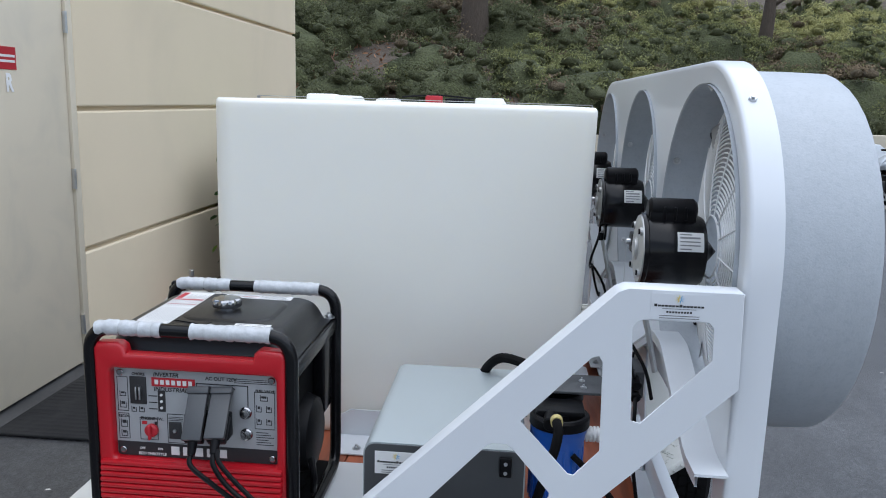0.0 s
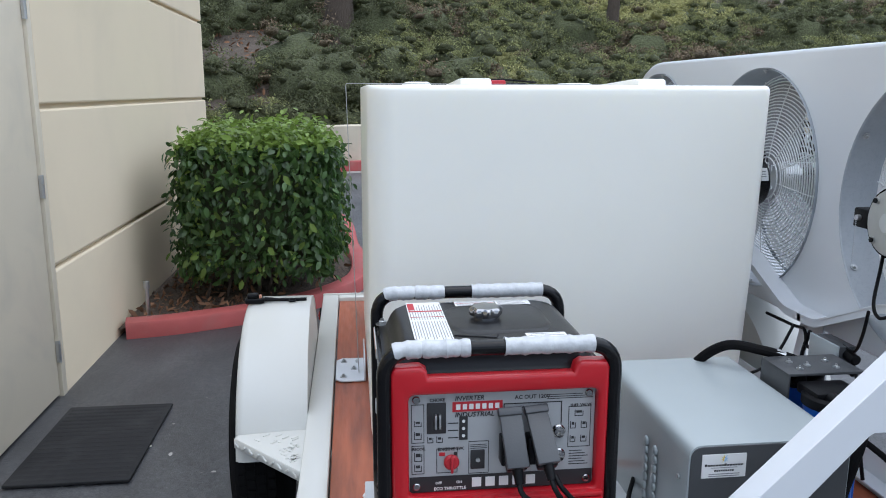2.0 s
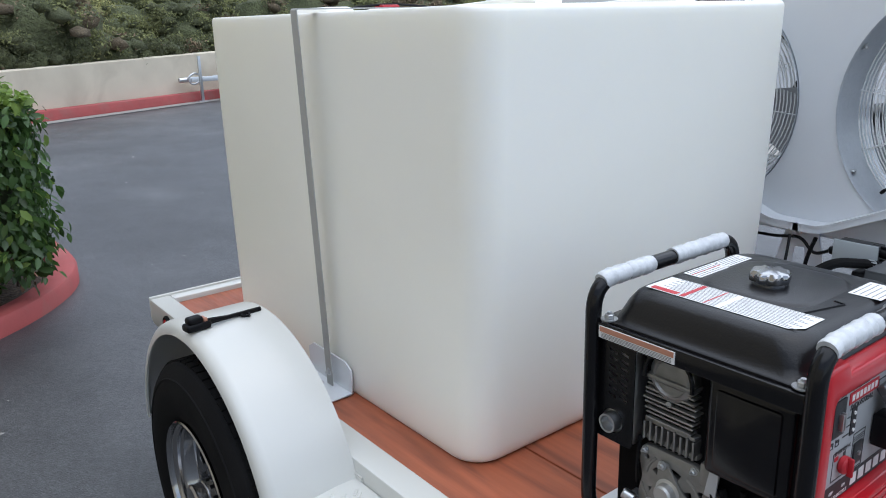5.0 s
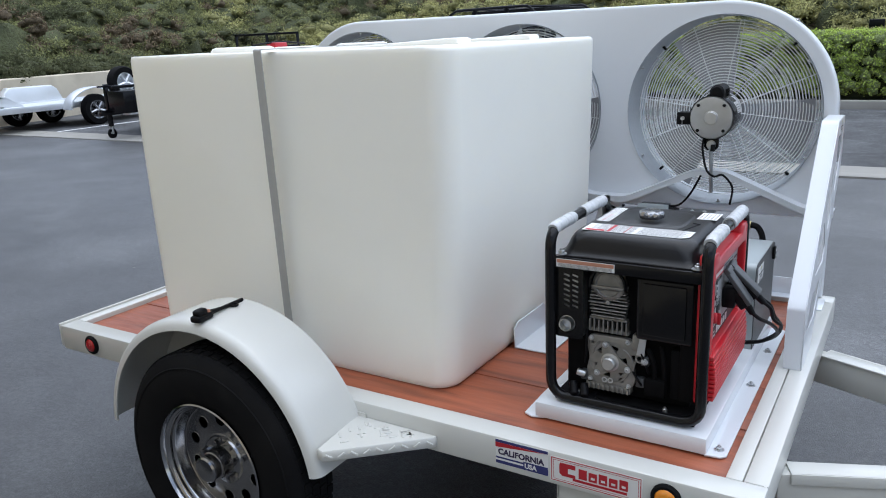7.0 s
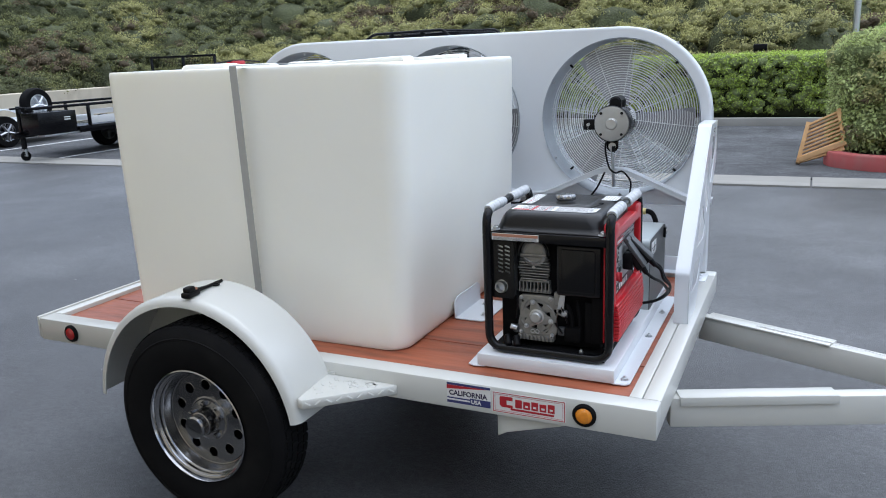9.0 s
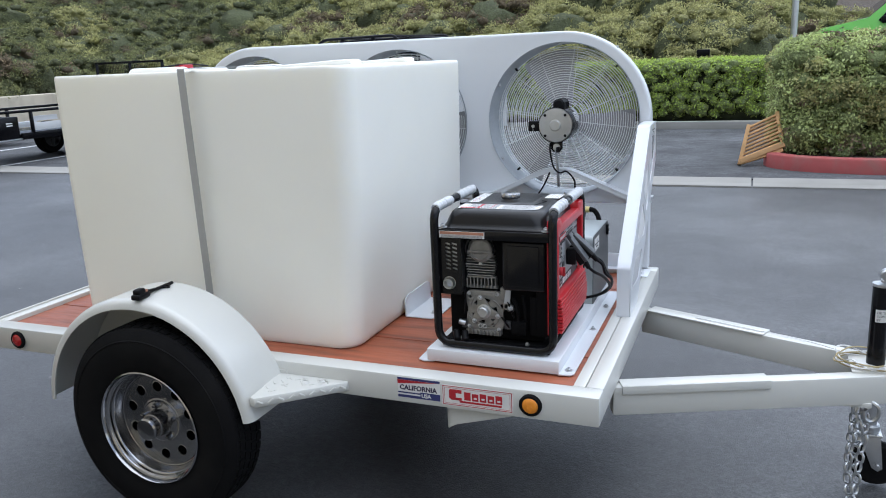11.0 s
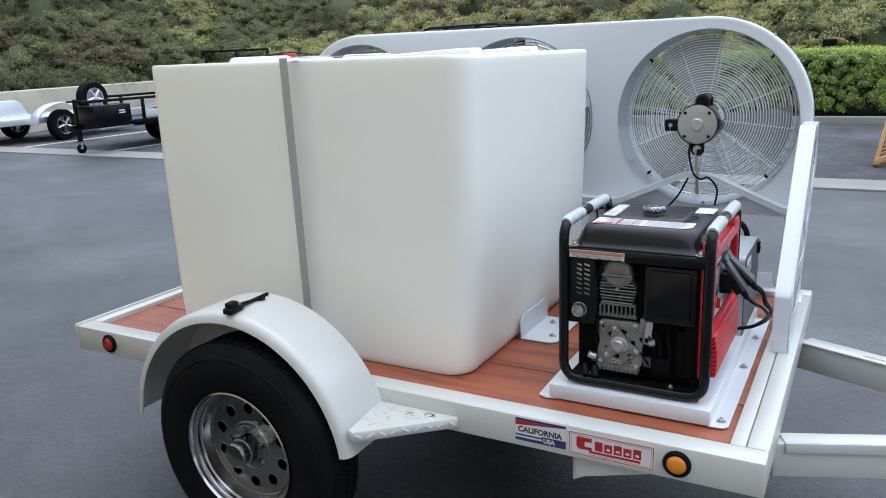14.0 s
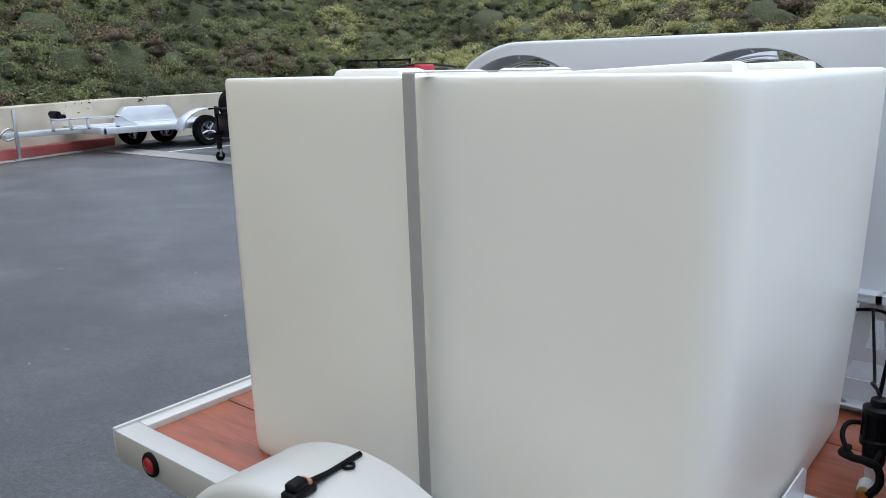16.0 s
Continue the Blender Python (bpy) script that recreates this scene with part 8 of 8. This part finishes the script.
tube(bm, smoothed([(SX + 0.03, SY, 0.69), (SX - 0.02, SY + 0.055, 0.705), (SX - 0.075, SY + 0.06, 0.69), (SX - 0.105, SY + 0.03, 0.66), (SX - 0.09, SY - 0.01, 0.645), (SX - 0.045, SY - 0.02, 0.66)], 8), 0.006, 8)
part("hose_loop", bm, M_RUBBER, strn)
bm = B()
tube(bm, smoothed([(SX + 0.02, SY + 0.06, 0.62), (SX - 0.06, SY + 0.06, 0.64), (SX - 0.115, SY + 0.03, 0.66), (SX - 0.105, SY - 0.02, 0.65), (SX - 0.09, SY - 0.03, 0.60), (SX - 0.1, SY - 0.01, 0.566)], 8), 0.0095, 8)
part("hose_loop", bm, M_RUBBER, strn)
bm = B()
tube(bm, smoothed([(SX, SY, 0.77), (SX + 0.01, SY + 0.01, 0.79), (SX + 0.06, SY + 0.03, 0.785), (1.18, 0.82, 0.74), (1.33, 0.85, 0.76), (1.42, 0.88, 0.87)], 8), 0.0045, 7)
part("cord", bm, M_BLACK, strn, "thin black cord")

junc = thing("junction_box", 1.44, 0.66, 0.83, "small grey metal junction box under the brace", "junction box")
bm = B()
box(bm, 1.378, 1.43, 0.61, 0.722, 0.822, 0.892, 0.003)
part("box", bm, M_DARKGREY, junc)
bm = B()
box(bm, 1.372, 1.379, 0.605, 0.727, 0.818, 0.896, 0.002)
part("lid", bm, M_BOXGREY, junc, "light grey lid")
bm = B()
for z in (0.842, 0.873):
    bm = B()
    cyl(bm, (1.405, 0.612, z), (1.405, 0.572, z - 0.006), 0.014, seg=12, bev=0.003)
    part("gland", bm, M_BLACK, junc)
bm = B()
cyl(bm, (1.405, 0.72, 0.857), (1.405, 0.75, 0.85), 0.012, seg=12, bev=0.003)
part("gland", bm, M_BLACK, junc)
bm = B()
tube(bm, smoothed([(1.405, 0.745, 0.852), (1.415, 0.80, 0.83), (1.44, 0.86, 0.86), (1.46, 0.95, 0.845), (1.46, 1.1, 0.84)], 5), 0.005, 7)
tube(bm, smoothed([(1.405, 0.574, 0.836), (1.40, 0.54, 0.80), (1.40, 0.53, 0.70), (1.42, 0.52, 0.57)], 5), 0.005, 7)
tube(bm, smoothed([(1.42, 0.80, 0.875), (1.415, 0.82, 0.80), (1.42, 0.83, 0.70), (1.43, 0.84, 0.60)], 5), 0.006, 7)
part("cable", bm, M_BLACK, junc)

# ---- parked trailers, cars and other far things ----
def far_wheel(root, x, y, z, r, w, s, rim_mat, name="wheel", axis=(0, 1, 0)):
    """A simple wheel with tyre and spoked rim; s says which way along the axis its outside looks."""
    ax = Vector(axis) * s
    bm = B()
    lathe(bm, [(r * 0.6, -w / 2), (r * 0.9, -w / 2), (r, -w * 0.3), (r, w * 0.3), (r * 0.93, w / 2), (r * 0.62, w / 2), (r * 0.6, w * 0.35)], (x, y, z), ax, 32)
    ty = part(name, bm, M_RUBBER, root, "black tyre")
    bm = B()
    c = Vector((x, y, z))
    lathe(bm, [(r * 0.62, w * 0.46), (r * 0.6, w * 0.5), (r * 0.54, w * 0.48), (r * 0.52, w * 0.1), (0, w * 0.1)], c, ax, 28)
    u, v, d = frame_of(ax)
    for k in range(5):
        a = 2 * math.pi * k / 5 + 0.3
        tube(bm, [c + d * w * 0.42, c + d * w * 0.44 + (u * math.cos(a) + v * math.sin(a)) * r * 0.56], [r * 0.11, r * 0.08], 6)
    cyl(bm, c + d * w * 0.3, c + d * w * 0.55, r * 0.15, seg=14)
    part("rim", bm, rim_mat, ty, "bright alloy rim")


def far_fender(root, xc, y0, y1, zc, r, mat):
    bm = B()
    pr = [(r * math.cos(math.radians(a)), r * math.sin(math.radians(a))) for a in range(0, 181, 9)]
    pr = [(a * 1.35, b * 0.86) for a, b in pr]
    inn = [(a * 0.94, b * 0.94) for a, b in pr][::-1]
    m = Matrix.Translation((xc, (y0 + y1) / 2, zc)) @ XZ
    bm = plate([pr + inn], y1 - y0, m, 0.01)
    part("fender", bm, mat, root)


flat = thing("car_trailer", 9.0, 16.3, 0, "bright aluminium flat car trailer parked by the retaining wall", "trailer")
for name, b in (("deck", (7.0, 11.6, 15.62, 17.0, 0.44, 0.50)), ("side_rail", (6.9, 11.7, 15.55, 15.66, 0.40, 0.53)), ("side_rail", (6.9, 11.7, 16.97, 17.08, 0.40, 0.53)), ("front_rail", (6.85, 6.97, 15.55, 17.08, 0.40, 0.54)), ("tongue_beam", (5.3, 7.0, 16.2, 16.32, 0.42, 0.52)), ("tongue_beam", (5.9, 7.0, 16.44, 16.54, 0.42, 0.52))):
    bm = B()
    box(bm, *b, 0.01)
    part(name, bm, M_SILVERTRAILER, flat)
for b in ((6.1, 7.5, 15.98, 16.03, 0.70, 0.74), (6.1, 6.15, 15.98, 16.03, 0.50, 0.74), (6.8, 6.85, 15.98, 16.03, 0.50, 0.74), (6.45, 6.5, 15.98, 16.03, 0.50, 0.74), (6.1, 7.5, 15.98, 16.03, 0.50, 0.54)):
    bm = B()
    box(bm, *b, 0.006)
    part("guard_bar", bm, M_SILVERTRAILER, flat)
bm = plate([[(7.4, 0.50), (7.4, 0.74), (7.55, 0.74), (7.95, 0.50)]], 0.04, Matrix.Translation((0, 16.0, 0)) @ XZ, 0.005)
part("guard_plate", bm, M_SILVERTRAILER, flat, smooth=False)
bm = B()
box(bm, 6.2, 6.42, 16.0, 16.3, 0.74, 0.82, 0.03)
cyl(bm, (6.25, 15.98, 0.83), (6.25, 16.3, 0.83), 0.06, seg=14, bev=0.01)
part("winch", bm, M_BLACK, flat, "dark winch")
bm = B()
box(bm, 5.47, 5.53, 16.16, 16.22, 0.02, 0.95, 0.006)
box(bm, 5.38, 5.62, 16.08, 16.3, 0.0, 0.02, 0.004)
tube(bm, smoothed([(5.5, 16.19, 0.55), (5.35, 16.15, 0.6), (5.22, 16.15, 0.5), (5.3, 16.15, 0.38), (5.45, 16.17, 0.42)], 5), 0.02, 7)
part("stand", bm, M_STEEL, flat, "steel drop-leg stand")
bm = B()
cyl(bm, (5.3, 16.26, 0.47), (5.05, 16.26, 0.47), 0.05, seg=12, bev=0.01)
part("coupler", bm, M_STEEL, flat)
far_fender(flat, 9.2, 15.25, 15.55, 0.38, 0.52, M_SILVERTRAILER)
bm = plate([[(8.0, 0.42), (8.2, 0.78), (8.3, 0.86), (9.3, 0.86), (9.42, 0.78), (9.6, 0.42)]], 0.26, Matrix.Translation((0, 17.2, 0)) @ XZ, 0.03)
part("fender", bm, M_SILVERTRAILER, flat)
far_wheel(flat, 9.2, 15.42, 0.335, 0.335, 0.2, -1, M_CHROME)
far_wheel(flat, 8.45, 17.2, 0.335, 0.335, 0.2, -1, M_CHROME)
far_wheel(flat, 9.25, 17.2, 0.335, 0.335, 0.2, -1, M_CHROME)

util = thing("black_trailer", 9.5, 12.6, 0, "black utility trailer with a tool box and spare wheel", "trailer")
for name, b, mt in (("tongue_beam", (7.3, 8.3, 12.52, 12.62, 0.42, 0.52), M_BLACKGLOSS), ("bed", (8.25, 12.3, 12.0, 13.5, 0.48, 0.54), M_BLACKGLOSS), ("top_rail", (7.2, 12.3, 11.97, 12.02, 0.92, 0.97), M_BLACKGLOSS), ("top_rail", (8.25, 12.3, 13.48, 13.53, 0.92, 0.97), M_BLACKGLOSS), ("side_rail", (8.25, 12.3, 11.97, 12.03, 0.44, 0.56), M_BLACKGLOSS), ("tool_box", (7.42, 8.22, 12.0, 12.45, 0.47, 0.86), M_BLACKGLOSS), ("board", (8.58, 9.2, 12.03, 12.06, 0.58, 0.72), M_LABEL), ("board", (9.3, 10.3, 12.03, 12.06, 0.58, 0.74), M_LABEL), ("board", (8.6, 9.15, 12.06, 12.08, 0.75, 0.84), M_LABEL), ("label", (7.95, 8.08, 11.985, 11.996, 0.70, 0.72), M_LABEL), ("label", (7.95, 8.08, 11.985, 11.996, 0.74, 0.76), M_LABEL), ("box_shelf", (7.5, 8.3, 11.99, 12.2, 0.43, 0.465), M_STEEL)):
    bm = B()
    box(bm, *b, 0.006 if b[3] - b[2] > 0.02 else 0)
    part(name, bm, mt, util)
for x in (8.48, 9.23, 11.0, 12.25):
    for y in (11.97, 13.48):
        bm = B()
        box(bm, x, x + 0.05, y, y + 0.05, 0.54, 0.93, 0.004)
        part("post", bm, M_BLACKGLOSS, util)
bm = B()
box(bm, 7.45, 7.52, 12.53, 12.6, 0.2, 0.98, 0.006)
box(bm, 7.3, 7.7, 12.5, 12.56, 0.93, 0.96, 0.004)
part("jack", bm, M_BLACKGLOSS, util)
bm = B()
cyl(bm, (7.485, 12.565, 0.08), (7.485, 12.565, 0.22), 0.04, seg=12)
part("jack_tube", bm, M_STEEL, util)
far_wheel(util, 7.485, 12.56, 0.09, 0.09, 0.05, -1, M_BLACK, "jack_wheel")
far_wheel(util, 8.0, 12.75, 0.98, 0.30, 0.19, -1, M_SILVERTRAILER, "spare_wheel")
far_wheel(util, 9.9, 13.2, 0.33, 0.33, 0.2, -1, M_DARKGREY)
far_wheel(util, 10.7, 13.2, 0.33, 0.33, 0.2, -1, M_DARKGREY)
gate = thing("ramp_gate", 12.5, 13.2, 0.5, "black mesh ramp gate folded up on a trailer", "gate")
for b in ((12.45, 12.5, 12.25, 14.25, 1.76, 1.81), (12.45, 12.5, 12.25, 12.3, 0.5, 1.76), (12.45, 12.5, 14.2, 14.25, 0.5, 1.76), (12.45, 12.5, 13.2, 13.25, 0.5, 1.76), (12.45, 12.5, 12.25, 14.25, 1.1, 1.14)):
    bm = B()
    box(bm, *b, 0.004)
    part("frame_bar", bm, M_BLACKGLOSS, gate)
bm = B()
for k in range(40):
    y = 12.3 + 1.9 * k / 39
    box(bm, 12.47, 12.474, y, y + 0.004, 0.5, 1.76)
for k in range(26):
    z = 0.5 + 1.26 * k / 25
    box(bm, 12.474, 12.478, 12.3, 14.2, z, z + 0.004)
tagged(part("mesh", bm, M_BLACKGLOSS, gate, smooth=False), kind="stuff")
util2 = thing("black_trailer", 10.5, 9.6, 0, "long black utility trailer with pale side boards", "trailer")
for name, b, mt in (("bed", (8.6, 12.6, 9.0, 10.6, 0.50, 0.56), M_BLACKGLOSS), ("top_rail", (8.5, 12.6, 8.97, 9.02, 0.95, 1.0), M_BLACKGLOSS), ("side_rail", (8.5, 12.6, 8.97, 9.03, 0.46, 0.58), M_BLACKGLOSS), ("board", (8.7, 9.6, 9.03, 9.06, 0.60, 0.76), M_LABEL), ("board", (9.7, 10.9, 9.03, 9.06, 0.60, 0.78), M_LABEL), ("top_rail", (8.5, 12.6, 10.57, 10.62, 0.95, 1.0), M_BLACKGLOSS), ("tongue_beam", (7.9, 8.7, 9.7, 9.82, 0.46, 0.54), M_BLACKGLOSS)):
    bm = B()
    box(bm, *b, 0.006)
    part(name, bm, mt, util2)
for x in (8.5, 9.62, 11.0, 12.5):
    bm = B()
    box(bm, x, x + 0.05, 8.97, 9.02, 0.56, 0.96, 0.004)
    part("post", bm, M_BLACKGLOSS, util2)
far_wheel(util2, 9.9, 8.85, 0.34, 0.34, 0.22, -1, M_SILVERTRAILER)
far_wheel(util2, 10.7, 8.85, 0.34, 0.34, 0.22, -1, M_SILVERTRAILER)


def car_body(root, m, prof, half, mat, roof_in):
    """A car shell from a side profile of (along, height) pairs, narrower towards the roof."""
    bm = B()
    zmax = max(z for _, z in prof)
    rings = []
    for sy, f in ((-1, 0.93), (-1, 1.0), (1, 1.0), (1, 0.93)):
        ring = []
        for a, z in prof:
            k = max(0.0, (z - 1.0) / max(zmax - 1.0, 0.1))
            w = half * (1 - roof_in * k) * (f if abs(f) == 1 else f)
            ring.append(bm.verts.new(m @ Vector((a if f == 1.0 else a * 0.985, sy * w if f == 1.0 else sy * w * 0.97, z if f == 1 else z * 0.99 + 0.008))))
        rings.append(ring)
    r0, r1 = rings[1], rings[2]
    n = len(prof)
    for k in range(n):
        bm.faces.new([r0[k], r0[(k + 1) % n], r1[(k + 1) % n], r1[k]])
    bm.faces.new(r0[::-1]), bm.faces.new(r1)
    for v in rings[0] + rings[3]:
        bm.verts.remove(v)
    bmesh.ops.bevel(bm, geom=[e for e in bm.edges if e.is_boundary or len(e.link_faces) == 2 and e.calc_face_angle(0) > 0.9], offset=0.06, segments=3, affect="EDGES")
    return part("body", bm, mat, root, angle=40)


suv = thing("suv", 11.2, 6.3, 0, "white sport utility car with black roof rails", "car")
m = Matrix.Translation((11.2, 6.3, 0)) @ Matrix.Rotation(math.atan2(2.7, 0.85), 4, "Z")
car_body(suv, m, [(-2.4, 0.35), (-2.4, 0.95), (-2.25, 1.08), (-2.1, 1.75), (-1.9, 1.86), (0.6, 1.88), (0.95, 1.8), (1.45, 1.12), (2.3, 0.98), (2.42, 0.8), (2.42, 0.35)], 0.92, M_CARWHITE, 0.16)
for sy in (1, -1):
    for a0, a1 in ((-2.0, -1.2), (-1.12, -0.2), (-0.12, 0.85)):
        bm = B()
        for v in ((a0, 1.14), (a1 + (0.35 if a1 > 0.5 else 0), 1.14), (a1, 1.7), (a0 + (0.12 if a0 < -1.5 else 0), 1.7)):
            k = (v[1] - 1.0) / 0.88
            bm.verts.new(m @ Vector((v[0], sy * (0.925 * (1 - 0.16 * k)), v[1])))
        bm.verts.ensure_lookup_table()
        bm.faces.new(bm.verts[:])
        bmesh.ops.solidify(bm, geom=bm.faces[:], thickness=0.01)
        part("side_window", bm, M_GLASS, suv, smooth=False)
    bm = B()
    tube(bm, [m @ v for v in rounded([Vector((-1.4, sy * 0.70, 1.84)), Vector((-1.25, sy * 0.70, 1.98)), Vector((0.5, sy * 0.70, 1.98)), Vector((0.78, sy * 0.70, 1.83))], 0.12, 5)], 0.025, 8)
    for a in (-0.75, 0.0):
        box(bm, a - 0.04, a + 0.04, sy * 0.70 - 0.02, sy * 0.70 + 0.02, 1.84, 1.98, 0.006, m=m)
    part("roof_rail", bm, M_BLACK, suv, "black roof rail")
    for a in (-1.5, 1.45):
        far_wheel(suv, *(m @ Vector((a, sy * 0.86, 0.37))), 0.37, 0.22, sy, M_SILVERTRAILER, axis=(m.to_3x3() @ Vector((0, 1, 0))))
bm = B()
for a in (-0.95, 0.3):
    tube(bm, [m @ Vector((a, -0.70, 1.985)), m @ Vector((a, 0.70, 1.985))], 0.022, 6)
box(bm, -1.4, 0.3, -0.5, 0.5, 1.90, 1.95, 0.01, m=m)
part("roof_bar", bm, M_BLACK, suv)

van = thing("green_van", 22.4, -4.2, 0.98, "bright green van parked on the upper road", "van")
m = Matrix.Translation((22.4, -4.2, 0.98)) @ Matrix.Rotation(math.radians(93), 4, "Z")
car_body(van, m, [(-2.9, 0.35), (-2.9, 1.85), (-2.65, 1.95), (0.1, 1.95), (0.45, 1.88), (1.24, 1.17), (2.1, 0.99), (2.34, 0.84), (2.32, 0.35)], 0.92, M_CARGREEN, 0.12)
for sy in (1, -1):
    for outline in (((-0.3, 1.02), (0.9, 1.02), (1.0, 1.1), (0.46, 1.76), (-0.3, 1.76)), ((-2.4, 1.02), (-0.4, 1.02), (-0.4, 1.76), (-2.4, 1.76))):
        bm = B()
        for v in outline:
            k = (v[1] - 1.0) / 0.95
            bm.verts.new(m @ Vector((v[0], sy * (0.925 * (1 - 0.12 * k)), v[1])))
        bm.verts.ensure_lookup_table()
        bm.faces.new(bm.verts[:])
        bmesh.ops.solidify(bm, geom=bm.faces[:], thickness=0.01)
        part("side_window", bm, M_GLASS, van, smooth=False)
    bm = B()
    box(bm, 0.8, 0.95, sy * 0.95 - 0.06, sy * 0.95 + 0.08, 1.04, 1.2, 0.03, m=m)
    part("side_mirror", bm, M_BLACK, van)
bm = B()
for v in ((0.5, -0.76, 1.84), (0.5, 0.76, 1.84), (1.2, 0.86, 1.21), (1.2, -0.86, 1.21)):
    bm.verts.new(m @ Vector((v[0] + 0.012, v[1], v[2])))
bm.verts.ensure_lookup_table()
bm.faces.new(bm.verts[:])
part("windscreen", bm, M_GLASS, van, smooth=False)
for sy in (1, -1):
    for a in (-1.6, 1.5):
        far_wheel(van, *(m @ Vector((a, sy * 0.85, 0.33))), 0.33, 0.2, sy, M_SILVERTRAILER, axis=(m.to_3x3() @ Vector((0, 1, 0))))
bm = B()
box(bm, 20.0, 40, -30, -1.8, 0.0, 0.98)
solid("upper_road", bm, M_ASPHALT, "asphalt road on the higher ground", "road", kind="structure", smooth=False)

pole = thing("lamp_pole", 19.9, -1.2, 0, "grey metal lamp pole behind the hedge", "pole")
bm = B()
cyl(bm, (19.9, -1.2, 0.0), (19.9, -1.2, 7.0), 0.085, 0.065, seg=16)
part("shaft", bm, M_STEEL, pole)
bm = B()
cyl(bm, (19.9, -1.2, 0.0), (19.9, -1.2, 0.45), 0.2, seg=16, bev=0.03)
part("foot", bm, M_CONCRETE, pole)
flood = thing("flood_light", 16.9, 0.72, 0.2, "black ground flood light on a short post by the hedge", "flood light")
bm = B()
box(bm, 16.8, 16.95, 0.62, 0.9, 1.38, 1.53, 0.015)
part("head", bm, M_BLACK, flood)
bm = B()
cyl(bm, (16.88, 0.76, 0.0), (16.88, 0.76, 1.39), 0.03, seg=10)
part("stem", bm, M_BLACK, flood)

# slatted wooden rack that leans on the bush
rack = thing("wooden_rack", 10.0, -0.5, 0, "new pine slatted rack leaning against the bush", "rack")
a0, a1 = Vector((8.93, -0.235, 0.045)), Vector((9.1, -0.32, 0.51))
b0, b1 = Vector((9.02, -0.755, 0.265)), Vector((9.22, -0.665, 0.67))


def board(name, p, q, wide, thick, off=0.0):
    """A sawn board from p to q in the plane of the rack."""
    s = (q - p).normalized()
    n = (b0 - a0).cross(a1 - a0).normalized()
    n = (n - s * n.dot(s)).normalized()
    R = Matrix((s, n.cross(s), n)).transposed().to_4x4()
    bm = B()
    box(bm, 0.0, (q - p).length, -wide / 2, wide / 2, off - thick / 2, off + thick / 2, 0.004, m=Matrix.Translation(p) @ R)
    part(name, bm, M_PALLET, rack)


board("stile", a0 - (a1 - a0) * 0.05, a1 + (a1 - a0) * 0.04, 0.05, 0.085)
board("stile", b0 - (b1 - b0) * 0.05, b1 + (b1 - b0) * 0.04, 0.05, 0.085)
for k in range(9):
    f = 0.1 + 0.86 * k / 8
    board("slat", a0.lerp(a1, f), b0.lerp(b1, f), 0.027, 0.05, 0.012)
board("rail", a0, b0, 0.06, 0.04, 0.06)
board("rail", a0 + Vector((-0.02, 0, -0.005)), b0 + Vector((-0.02, 0, -0.06)), 0.05, 0.05, 0.03)
